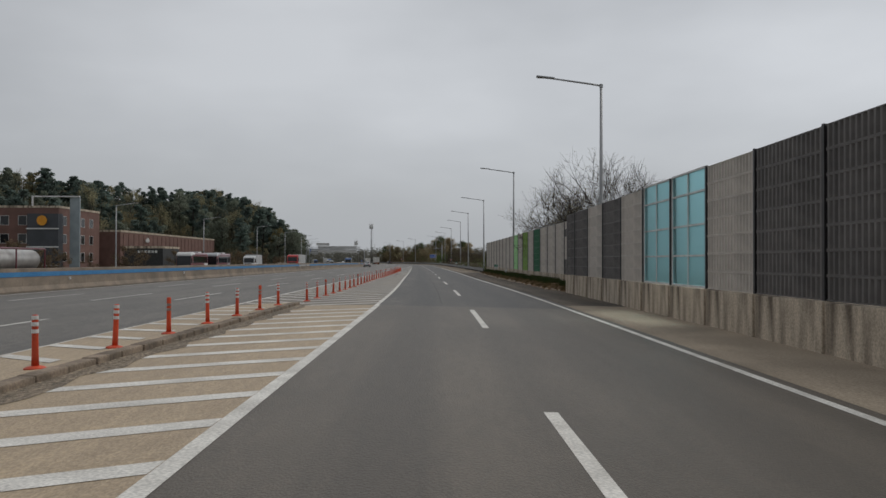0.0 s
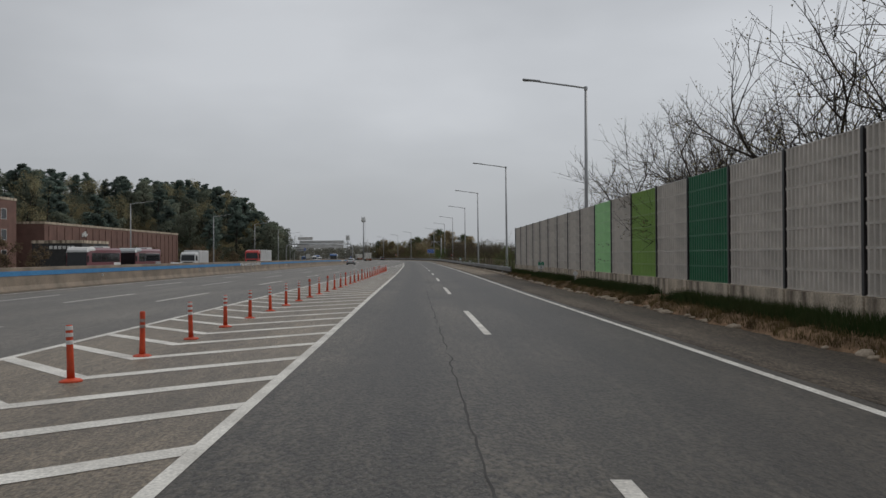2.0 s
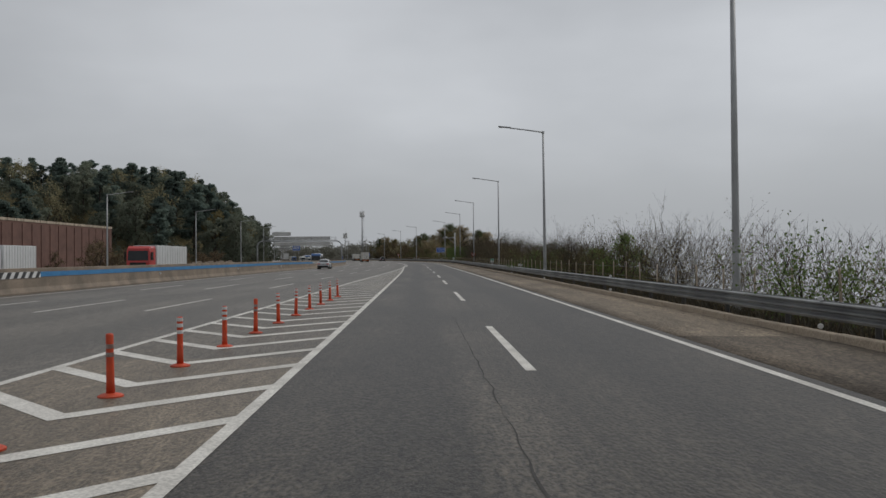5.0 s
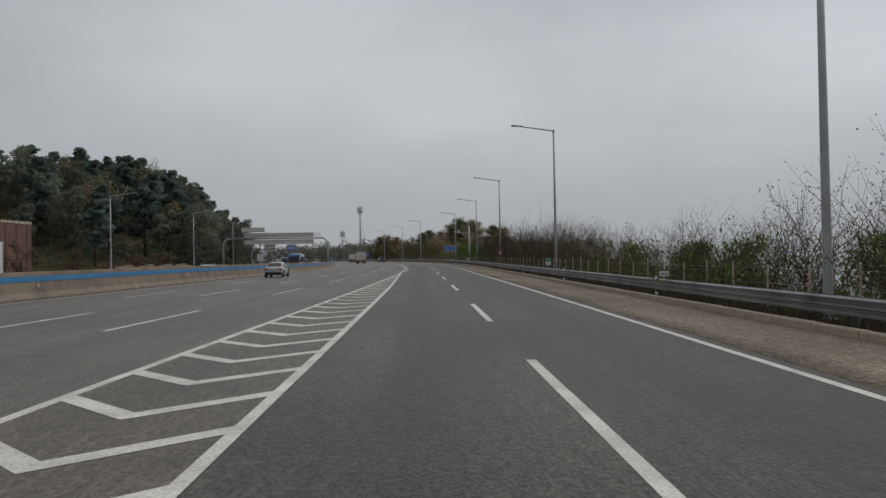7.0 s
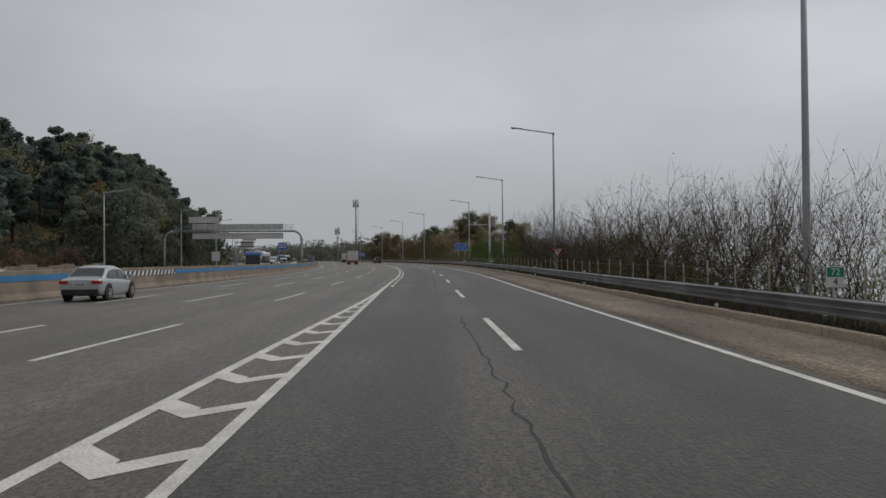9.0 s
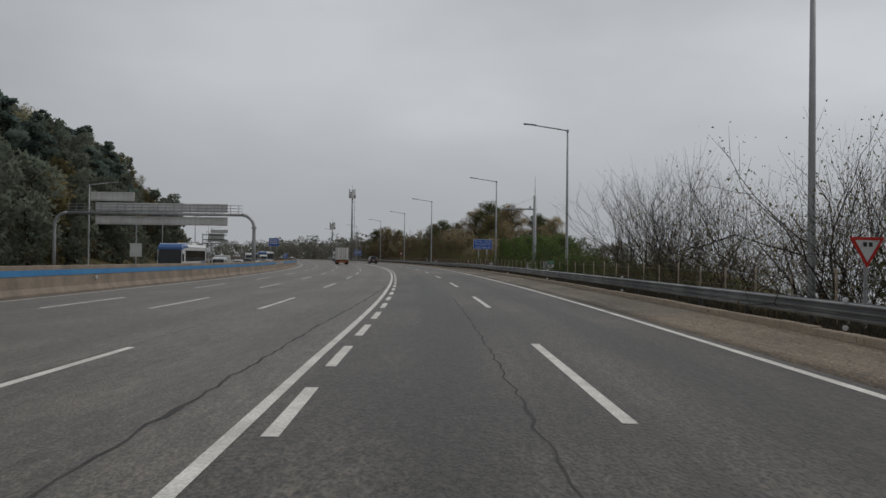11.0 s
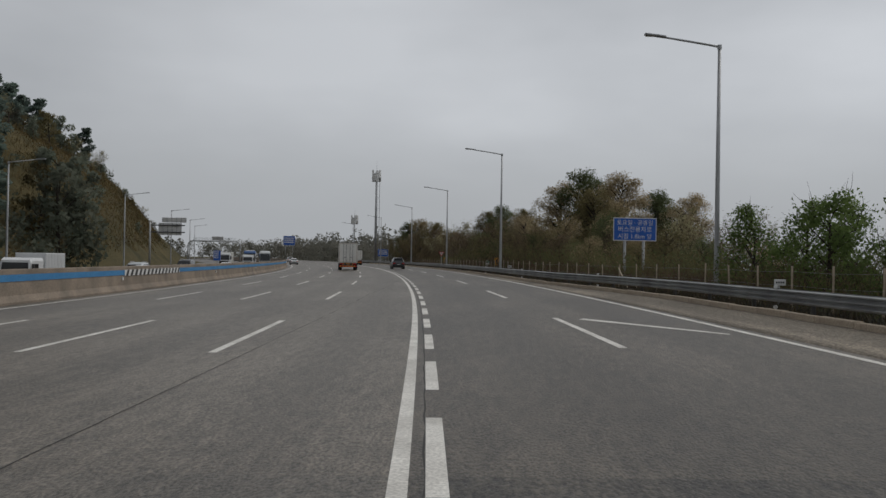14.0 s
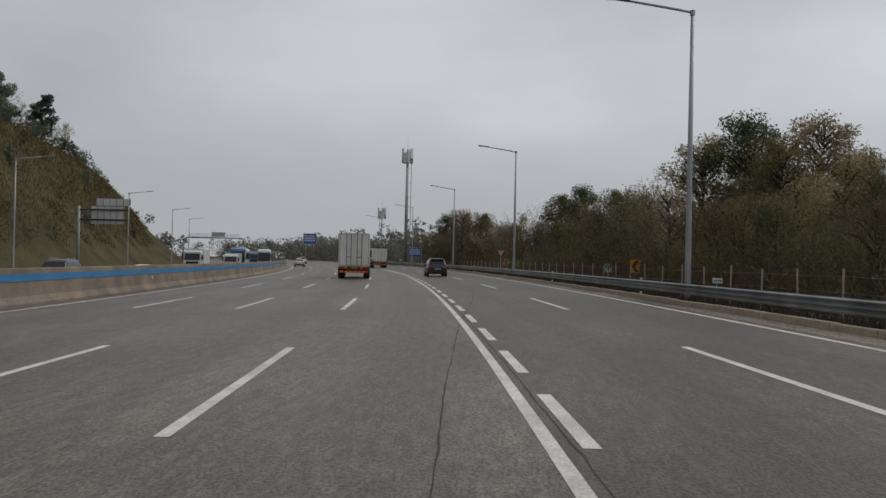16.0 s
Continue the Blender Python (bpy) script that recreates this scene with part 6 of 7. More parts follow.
tube(bm, [(0, 0, 7.75), (-1.9, 0, 6.95)], 0.012, 4)
part("cable", bm, STEEL, mast)
bm = bmesh.new()
box(bm, -2.4, -2.0, -0.3, 0.25, 6.45, 6.95, 0.04)
housing = part("camera_housing", bm, SIGN_BACK, mast, "pale camera housing")
for x in (-2.33, -2.12):
    bm = bmesh.new()
    tube(bm, [(x, 0, 6.46), (x, -0.02, 6.15)], [0.05, 0.03], 8)
    part("camera_lens", bm, BLACK, housing)
bm = bmesh.new()
box(bm, -0.55, -0.4, -0.08, 0.08, 6.63, 6.85, 0.02)
part("sensor", bm, LAMP_GREY, mast)
for x0, x1, z0, z1, yy in ((-0.3, 0.3, 0.2, 1.35, 0.25), (-0.75, -0.32, 0.1, 1.3, 0.0)):
    bm = bmesh.new()
    box(bm, x0, x1, yy - 0.2, yy + 0.2, z0, z1, 0.02)
    part("cabinet", bm, SIGN_BACK, mast, "pale equipment cabinet")
for y, n in ((294, 8.3),):
    q = at(y, n)
    cab = thing("roadside_cabinet", "small grey roadside equipment box on legs", "cabinet", pose(q.x, q.y, q.z, 0, 0, heading(y)))
    bm = bmesh.new()
    box(bm, -0.24, 0.24, -0.16, 0.16, 0.55, 1.25, 0.02)
    part("body", bm, LAMP_GREY, cab)
    bm = bmesh.new()
    box(bm, -0.28, 0.28, -0.2, 0.2, 1.251, 1.3, 0.01)
    part("roof", bm, LAMP_GREY, cab)
    for x in (-0.18, 0.18):
        bm = bmesh.new()
        tube(bm, [(x, 0, -0.8), (x, 0, 0.549)], 0.03, 6)
        part("leg", bm, LAMP_GREY, cab)


# ---- antenna towers ----
def antenna(x, y, high, r, label, lattice):
    ob = thing("antenna_tower", label, "antenna tower", pose(x, y, -0.5))
    bm = bmesh.new()
    tube(bm, [(0, 0, 0), (0, 0, high * 0.5), (0, 0, high)], [r, r * 0.8, r * 0.6], 14)
    part("mast", bm, LAMP_GREY, ob, smooth=True)
    bm = bmesh.new()
    tube(bm, [(0, 0, high), (0, 0, high + 3)], [0.04, 0.015], 6)
    part("lightning_rod", bm, STEEL, ob)
    if lattice:
        bm = bmesh.new()
        for s in (-0.18, 0.18):
            tube(bm, [(r + 0.45, s, 0), (r + 0.45, s, high - 1)], 0.04, 6)
        for i in range(int(high * 1.6)):
            tube(bm, [(r + 0.45, -0.18, 0.6 * i + 0.4), (r + 0.45, 0.18, 0.6 * i + 0.4)], 0.02, 4)
            if i % 5 == 0:
                tube(bm, [(r + 0.45, 0, 0.6 * i + 0.4), (0, 0, 0.6 * i + 0.4)], 0.03, 4)
        part("ladder", bm, STEEL, ob)
    bm = bmesh.new()
    for z in (high - 2.3, high - 0.4):
        ring = [(1.0 * math.cos(a), 1.0 * math.sin(a), z) for a in (2 * math.pi * i / 16 for i in range(17))]
        tube(bm, ring, 0.05, 5)
        for i in range(4):
            tube(bm, [(0, 0, z), ring[4 * i]], 0.04, 4)
    part("platform", bm, STEEL, ob)
    for i in range(9):
        a = 2 * math.pi * i / 9
        bm = bmesh.new()
        z0 = high - 2.6 if i % 3 else high - 1.6
        box(bm, -0.36, 0.36, 0.95, 1.2, z0, z0 + 2.1, 0.04)
        pn = part("antenna_panel", bm, SIGN_BACK, ob, "pale antenna panel")
        pn.matrix_basis = Matrix.Rotation(a, 4, "Z")
    return ob


antenna(-42.3, 530, 25.3, 0.42, "tall pale monopole antenna tower with a ladder", True)
t2 = antenna(-57.5, 590, 16, 0.22, "slim dark antenna mast beyond the bend", False)

# ---- brick building beside the far carriageway ----
BRICK = material("red_brown_brick", (0.2, 0.11, 0.09), (0.15, 0.085, 0.07), 0.9, scale=0.5, fine=9, bump=0.4, vary=0.05)
CLAD = material("dark_cladding", (0.06, 0.065, 0.075), (0.045, 0.05, 0.058), 0.5, scale=0.5, fine=8, bump=0.05)
GLASSY = material("grey_glass_fin", (0.3, 0.35, 0.37), (0.24, 0.28, 0.3), 0.25, scale=0.5, fine=8, bump=0.0)


def window(ob, x, y, z, w, h, face):
    """A window part on a wall: face 'x' looks to +x, 'y' looks to -y."""
    bm = bmesh.new()
    if face == "x":
        for a, b, c, d in ((y, y + 0.08, z, z + h), (y + w - 0.08, y + w, z, z + h), (y + 0.08, y + w - 0.08, z, z + 0.08), (y + 0.08, y + w - 0.08, z + h - 0.08, z + h)):
            box(bm, x, x + 0.07, a, b, c, d)
    else:
        for a, b, c, d in ((x, x + 0.08, z, z + h), (x + w - 0.08, x + w, z, z + h), (x + 0.08, x + w - 0.08, z, z + 0.08), (x + 0.08, x + w - 0.08, z + h - 0.08, z + h)):
            box(bm, a, b, y - 0.07, y, c, d)
    fr = part("window", bm, SIGN_BACK, ob)
    bm = bmesh.new()
    if face == "x":
        box(bm, x + 0.01, x + 0.03, y + 0.08, y + w - 0.08, z + 0.08, z + h - 0.08)
    else:
        box(bm, x + 0.08, x + w - 0.08, y - 0.03, y - 0.01, z + 0.08, z + h - 0.08)
    part("pane", bm, DARK_GLASS, fr, "dark window pane")
    return fr


def simple_building(label, x0, x1, y0, y1, h, mat):
    ob = thing("building", label, "building", pose(0, 0, -0.9))
    bm = bmesh.new()
    box(bm, x0, x1, y0, y1, 0, h)
    part("wall", bm, mat, ob)
    bm = bmesh.new()
    for a, b, c, d in ((x0 - 0.1, x1 + 0.1, y0 - 0.1, y0 + 0.2), (x0 - 0.1, x1 + 0.1, y1 - 0.2, y1 + 0.1), (x0 - 0.1, x0 + 0.2, y0 + 0.2, y1 - 0.2), (x1 - 0.2, x1 + 0.1, y0 + 0.2, y1 - 0.2)):
        box(bm, a, b, c, d, h + 0.003, h + 0.5)
    part("roof_edge", bm, CONCRETE, ob)
    return ob


hall = simple_building("long low red-brown brick hall behind roadside bushes", -110, -84, 204, 300, 10.0, BRICK)
# shallow piers along the hall's wall
for i in range(24):
    bm = bmesh.new()
    box(bm, -84.0, -83.85, 206 + 4 * i, 206.5 + 4 * i, 0, 9.6)
    part("wall_pier", bm, BRICK, hall)
bm = bmesh.new()
for k in range(4):
    box(bm, -83.8, -83.6, 223 + 0.8 * k, 223.55 + 0.8 * k, 7.6 + 0.3 * (k % 2), 8.5 + 0.25 * (k % 3), 0.05)
part("wall_emblem", bm, WHITE, hall, "plain white wall emblem")
house = simple_building("red-brown brick building with dark window bays and a glass fin", -128, -88, 176, 200, 14.6, BRICK)
for r in range(3):
    for i in range(9):
        window(house, -126 + 4.1 * i, 176, 2.2 + 4.2 * r, 2.0, 2.2, "y")
    for i in range(4):
        window(house, -88, 178 + 5.2 * i, 2.2 + 4.2 * r, 2.2, 2.2, "x")
bm = bmesh.new()
box(bm, -94.5, -87.4, 174.4, 177.0, 0, 13.2)
bay = part("entrance_bay", bm, CLAD, house, "dark clad corner bay")
for r in range(3):
    bm = bmesh.new()
    box(bm, -94.6, -87.3, 174.2, 174.39, 1.2 + 4.2 * r, 1.5 + 4.2 * r)
    part("ledge", bm, SIGN_BACK, bay)
bm = bmesh.new()
lathe(bm, [(1.15, 0), (1.15, 0.12), (0.75, 0.13), (0.75, 0.05)], 24)
bmesh.ops.rotate(bm, verts=bm.verts, matrix=Matrix.Rotation(radians(90), 3, "X"))
bmesh.ops.translate(bm, verts=bm.verts, vec=(-91, 174.1, 11.6))
part("round_emblem", bm, SIGN_YELLOW, house, "plain round ochre emblem")
bm = bmesh.new()
box(bm, -86.3, -84.0, 178, 178.4, 0, 17.4)
part("glass_fin", bm, GLASSY, house, "tall grey glass fin")
bm = bmesh.new()
for a, b, c, d in ((-95, -84.0, 17.2, 17.5), (-95, -94.7, 14.6, 17.2)):
    box(bm, a, b, 177.6, 177.9, c, d)
part("roof_frame", bm, SIGN_BACK, house)
hoarding = thing("hoarding", "dark blue-black hoarding with a plain white emblem", "hoarding", pose(-106.5, 168, -0.7))
bm = bmesh.new()
box(bm, -7.0, 4.2, 0, 0.3, 5.2, 10.8, 0.05)
part("board", bm, CLAD, hoarding)
for x in (-5, 2.6):
    bm = bmesh.new()
    tube(bm, [(x, 0.5, 0), (x, 0.5, 9)], 0.18, 8)
    part("post", bm, LAMP_GREY, hoarding)
bm = bmesh.new()
for x in (-1.4, 0.1, 1.6):
    ring = [(x + 0.78 * math.cos(a), -0.08, 8.6 + 0.78 * math.sin(a)) for a in (2 * math.pi * i / 18 for i in range(19))]
    tube(bm, ring, 0.13, 5)
part("emblem", bm, WHITE, hoarding, "plain white ring emblem")
kiosk = simple_building("small black roadside kiosk building", -70, -61.5, 168, 180, 5.2, BLACK)
bm = bmesh.new()
for i in range(6):
    box(bm, -67 + 0.75 * i, -66.5 + 0.75 * i, 167.86, 167.99, 4.2, 4.75)
part("unreadable_bars", bm, WHITE, kiosk)
# low pale retaining wall under the hill
wall_bank = thing("wall_retaining", "low stained pale retaining wall at the foot of the hill", "wall", kind="structure")
for i in range(12):
    y = 262 + 4 * i
    x = main_line(y) - 43.5
    bm = bmesh.new()
    box(bm, x - 0.3, x, y + 0.01, y + 3.99, -1.2, 0.9 + 0.2 * math.sin(i * 2.1), 0.03)
    part("wall_panel", bm, BARRIER, wall_bank)
# guard rail of the far carriageway
far_rail = thing("guard_rail_far", "plain guard rail on the far side of the oncoming carriageway", "guard rail", kind="structure")
for i in range(30):
    y0 = 12.0 * i + 20
    for z in (0.3,):
        beam(y0, y0 + 12, z, lambda v: main_line(v) - 39.6 - dash_line(v), -1, RAIL, far_rail)
    bm = bmesh.new()
    q = on(main_line(y0) - 39.75, y0)
    tube(bm, [(q.x, q.y, q.z - 1), (q.x, q.y, q.z + 0.45)], 0.06, 6)
    part("rail_post", bm, RAIL, far_rail)


# ---- vehicles, standing where they were ----
def paint(name, colour, rough=0.3, metal=0.0):
    m = material(name, colour, tuple(v * 0.9 for v in colour), rough, metal, scale=1.2, fine=14, bump=0.0)
    m.node_tree.nodes["Principled BSDF"].inputs["Coat Weight"].default_value = 0.4
    return m


PAINT_BLACK = paint("dark_car_paint", (0.02, 0.021, 0.026))
PAINT_SILVER = paint("silver_car_paint", (0.45, 0.47, 0.48), 0.35, 0.3)
PAINT_WHITE = paint("white_car_paint", (0.68, 0.69, 0.69))
PAINT_RED = paint("red_car_paint", (0.5, 0.03, 0.025))
PAINT_MAROON = paint("maroon_car_paint", (0.16, 0.03, 0.04))
PAINT_BLUE = paint("blue_car_paint", (0.05, 0.13, 0.33))
BOX_GREY = material("pale_grey_box_body", (0.8, 0.79, 0.75), (0.68, 0.67, 0.63), 0.45, 0.05, scale=0.7, fine=12, bump=0.02)
TYRE = material("tyre_rubber", (0.018, 0.018, 0.018), (0.028, 0.027, 0.026), 0.85, scale=4, fine=30, bump=0.2)
RIM = material("alloy_rim", (0.4, 0.4, 0.41), (0.3, 0.3, 0.31), 0.35, 0.7, scale=3, fine=20, bump=0.0)
CHASSIS = material("black_chassis", (0.02, 0.02, 0.02), (0.035, 0.033, 0.03), 0.8, scale=2, fine=20, bump=0.1)
TAIL_RED = paint("red_tail_light", (0.45, 0.012, 0.01), 0.2)
LAMP_CLEAR = paint("clear_head_light", (0.6, 0.62, 0.64), 0.15)
AMBER = paint("amber_lens", (0.8, 0.3, 0.02), 0.2)
STEEL_TANK = material("steel_tank", (0.5, 0.48, 0.45), (0.36, 0.34, 0.32), 0.35, 0.6, scale=1, fine=12, bump=0.02)


def loft(bm, sections, index=0, close=True):
    """Joins rings of points of equal count into a skin."""
    rings = [[bm.verts.new(p) for p in s] for s in sections]
    k = len(rings[0])
    for a, b in zip(rings, rings[1:]):
        for i in range(k):
            bm.faces.new((a[i], a[(i + 1) % k], b[(i + 1) % k], b[i])).material_index = index
    if close:
        bm.faces.new(rings[0][::-1]).material_index = index
        bm.faces.new(rings[-1]).material_index = index
    bmesh.ops.recalc_face_normals(bm, faces=bm.faces)


def rounded(ob, levels=2):
    mod = ob.modifiers.new("rounded", "SUBSURF")
    mod.levels = mod.render_levels = levels
    return ob


def wheel(parent, x, y, r, w, name="wheel"):
    bm = bmesh.new()
    lathe(bm, [(r * 0.62, -w / 2), (r * 0.92, -w / 2), (r, -w * 0.36), (r, w * 0.36), (r * 0.92, w / 2), (r * 0.62, w / 2)], 22)
    bmesh.ops.rotate(bm, verts=bm.verts, matrix=Matrix.Rotation(radians(90), 3, "Y"))
    t = part(name, bm, TYRE, parent)
    t.matrix_basis = Matrix.Translation((x, y, r))
    bm = bmesh.new()
    s = 1 if x > 0 else -1
    lathe(bm, [(r * 0.6, 0.0), (r * 0.6, 0.012), (r * 0.5, 0.018), (r * 0.18, 0.006), (r * 0.12, 0.03)], 18)
    for i in range(5):
        a = 2 * math.pi * i / 5
        tube(bm, [(0, 0, 0.02), (r * 0.55 * math.cos(a), r * 0.55 * math.sin(a), 0.02)], r * 0.07, 5)
    bmesh.ops.rotate(bm, verts=bm.verts, matrix=Matrix.Rotation(radians(90 * s), 3, "Y"))
    bmesh.ops.translate(bm, verts=bm.verts, vec=(s * w / 2, 0, 0))
    part("rim", bm, RIM, t, "alloy rim")
    return t


def block(parent, name, mat, x0, x1, y0, y1, z0, z1, bevel=0.0, label=""):
    bm = bmesh.new()
    box(bm, x0, x1, y0, y1, z0, z1, bevel)
    return part(name, bm, mat, parent, label)


def car(label, m, coat, L=4.6, W=1.85, H=1.68, kind="suv", category="car"):
    """Front towards +y, standing on z = 0, middle at the origin."""
    ob = thing("car", label, category, m, "vehicles on the motorway")
    belt, z0 = H * (0.58 if kind == "suv" else 0.63), 0.2
    h = L / 2
    if kind == "suv":
        prof = ((-h, 0.42, belt * 0.9, 0.9), (-h + 0.1, 0.3, belt * 1.02, 0.97), (-h + 0.5, z0, belt, 1.0), (-0.4, z0, belt, 1.0), (h * 0.38, z0, belt * 0.98, 1.0), (h * 0.8, z0, belt * 0.9, 0.97), (h - 0.12, 0.25, belt * 0.78, 0.9), (h, 0.36, belt * 0.6, 0.8))
        line = ((-h + 0.1, belt), (-h + 0.22, belt + 0.2), (-h + 0.5, H - 0.12), (-h + 0.8, H - 0.02), (-0.4, H), (0.3, H - 0.03), (0.62, H - 0.13), (h * 0.36, belt + 0.3), (h * 0.56, belt - 0.02))
        back, front, sides = (-h + 0.16, -h + 0.5), (0.68, h * 0.54), (-h + 0.55, 0.95)
    else:
        prof = ((-h, 0.42, belt * 0.95, 0.84), (-h + 0.1, 0.28, belt * 1.05, 0.93), (-h + 0.6, z0, belt * 1.06, 0.99), (-0.4, z0, belt, 1.0), (h * 0.35, z0, belt * 0.97, 1.0), (h * 0.8, z0, belt * 0.83, 0.95), (h - 0.12, 0.25, belt * 0.68, 0.86), (h, 0.36, belt * 0.52, 0.74))
        line = ((-h + 0.5, belt + 0.04), (-h + 0.85, belt + 0.22), (-h + 1.25, H - 0.1), (-h + 1.65, H - 0.015), (-0.1, H), (0.25, H - 0.03), (0.55, H - 0.12), (h * 0.42, belt + 0.22), (h * 0.6, belt - 0.03))
        back, front, sides = (-h + 0.6, -h + 1.28), (0.5, h * 0.56), (-h + 0.95, 0.9)
    cab = [(y, z, 0, 0) for y, z in line]
    bm = bmesh.new()
    secs = []
    prof = (prof[0],) + prof + (prof[-1],)
    for y, a, b, k in prof:
        w = W / 2 * k
        half = [(0.0, a), (w * 0.8, a), (w * 0.96, a + 0.05), (w * 1.0, a + (b - a) * 0.35), (w * 1.01, a + (b - a) * 0.62), (w * 0.99, b - 0.08), (w * 0.93, b - 0.01), (w * 0.6, b + 0.01), (0.0, b + 0.02)]
        ring = half + [(-x, z) for x, z in half[-2:0:-1]]
        secs.append([(x, y, z) for x, z in ring])
    loft(bm, secs)
    rounded(part("body", bm, coat, ob, smooth=True))

    def roofline(y):
        """Height of the roof at y, rounded off between the points of its line."""
        e = 0.12
        ys, zs = [q[0] for q in line], [q[1] for q in line]
        return sum(float(np.interp(y + d * e, ys, zs)) for d in (-1, -0.5, 0, 0.5, 1)) / 5

    def side(y, t):
        """Half width of the greenhouse, t of the way from the belt to the roof."""
        return W * (0.462 - 0.022 * max(0, -y / h)) * (1 - t) + W * 0.345 * t + 0.025 * math.sin(math.pi * t)

    def patch(us, vs, place):
        bm = bmesh.new()
        rows = [[bm.verts.new(place(u, v)) for v in vs] for u in us]
        for p, q in zip(rows, rows[1:]):
            for i in range(len(vs) - 1):
                bm.faces.new((p[i], p[i + 1], q[i + 1], q[i]))
        bmesh.ops.recalc_face_normals(bm, faces=bm.faces)
        return bm

    bm = bmesh.new()
    secs = []
    for i in range(29):
        y = line[0][0] + (line[-1][0] - line[0][0]) * i / 28
        top = max(roofline(y), belt - 0.03)
        t = max((top - belt) / (H - belt), 0.0)
        half = [(0.0, belt - 0.1)] + [(side(y, t * k), belt - 0.08 + (top - belt + 0.02) * k) for k in (0, 0.4, 0.8)] + [(side(y, t) - 0.03, top - 0.025), (side(y, t) - 0.1, top), (side(y, t) * 0.5, top + 0.02), (0.0, top + 0.025)]
        secs.append([(x, y, z) for x, z in half + [(-x, z) for x, z in half[-2:0:-1]]])
    loft(bm, secs)
    part("roof", bm, coat, ob, smooth=True)
    across = [-1, -0.7, -0.35, 0, 0.35, 0.7, 1]
    for name, (y0, y1) in (("rear_window", back), ("windscreen", front)):
        def place(u, v):
            y = y0 + (y1 - y0) * u
            top = roofline(y)
            t = max((top - belt) / (H - belt), 0.0)
            return (v * (side(y, t) - 0.1), y, top + 0.032 - 0.018 * abs(v))
        part(name, patch([i / 8 for i in range(9)], across, place), DARK_GLASS, ob, "dark window glass", smooth=True)
    for s in (-1, 1):
        mid = sides[0] + (sides[1] - sides[0]) * 0.5
        for y0, y1 in ((sides[0], mid - 0.04), (mid + 0.04, sides[1])):
            def place(u, v):
                y = y0 + (y1 - y0) * u
                top = min(roofline(y) - 0.13, H - 0.15)
                k = max((top - belt - 0.03), 0.02) * v + 0.03
                full = max(roofline(y) - belt, 0.05)
                return (s * (side(y, k / (H - belt)) + 0.014), y, belt + k)
            part("side_window", patch([i / 6 for i in range(7)], (0, 0.5, 1), place), DARK_GLASS, ob, "dark window glass", smooth=True)
    r0, r1 = -h + 0.8, 0.35
    for s in (-1, 1):
        for y, nm in ((-h + 0.85, "wheel"), (h - 0.9, "wheel")):
            bm = bmesh.new()
            lathe(bm, [(0.4, -0.05), (0.4, 0.0), (0.3, 0.004)], 20)
            bmesh.ops.rotate(bm, verts=bm.verts, matrix=Matrix.Rotation(radians(90 * s), 3, "Y"))
            bmesh.ops.translate(bm, verts=bm.verts, vec=(s * (W / 2 + 0.004), y, 0.36))
            part("wheel_arch", bm, CHASSIS, ob)
            wheel(ob, s * (W / 2 - 0.09), y, 0.335, 0.22)
        block(ob, "tail_light", TAIL_RED, min(s * W * 0.47, s * W * 0.26), max(s * W * 0.47, s * W * 0.26), -h - 0.015, -h + 0.25, belt * 0.79, belt * 0.95, 0.03, "red tail light")
        block(ob, "head_light", LAMP_CLEAR, min(s * W * 0.4, s * W * 0.22), max(s * W * 0.4, s * W * 0.22), h - 0.3, h - 0.02, belt * 0.55, belt * 0.72, 0.02, "clear head light")
        bm = bmesh.new()
        box(bm, min(s * W * 0.48, s * W * 0.58), max(s * W * 0.48, s * W * 0.58), h * 0.42, h * 0.42 + 0.12, belt - 0.02, belt + 0.15, 0.03)
        part("mirror", bm, coat, ob)
    block(ob, "rear_bumper", CHASSIS, -W * 0.42, W * 0.42, -h - 0.03, -h + 0.15, 0.3, 0.52, 0.03)
    block(ob, "front_bumper", CHASSIS, -W * 0.38, W * 0.38, h - 0.15, h + 0.02, 0.28, 0.46, 0.03)
    plate = block(ob, "number_plate", WHITE, -0.27, 0.27, -h - 0.045, -h - 0.02, 0.66, 0.78, 0.004, "white number plate")
    bm = bmesh.new()
    for i in range(5):
        box(bm, -0.21 + 0.088 * i, -0.15 + 0.088 * i, -h - 0.049, -h - 0.0455, 0.69, 0.75)
    part("plain_bars", bm, BLACK, plate)
    if kind == "suv":
        for s in (-1, 1):
            bm = bmesh.new()
            tube(bm, [(s * W * 0.31, r0 + 0.1, H + 0.06), (s * W * 0.31, r1 - 0.2, H + 0.06)], 0.022, 6)
            part("roof_rail", bm, RIM, ob)
        block(ob, "rear_spoiler", coat, -W * 0.32, W * 0.32, -h + 0.3, -h + 0.7, H - 0.075, H - 0.03, 0.02)
    return ob


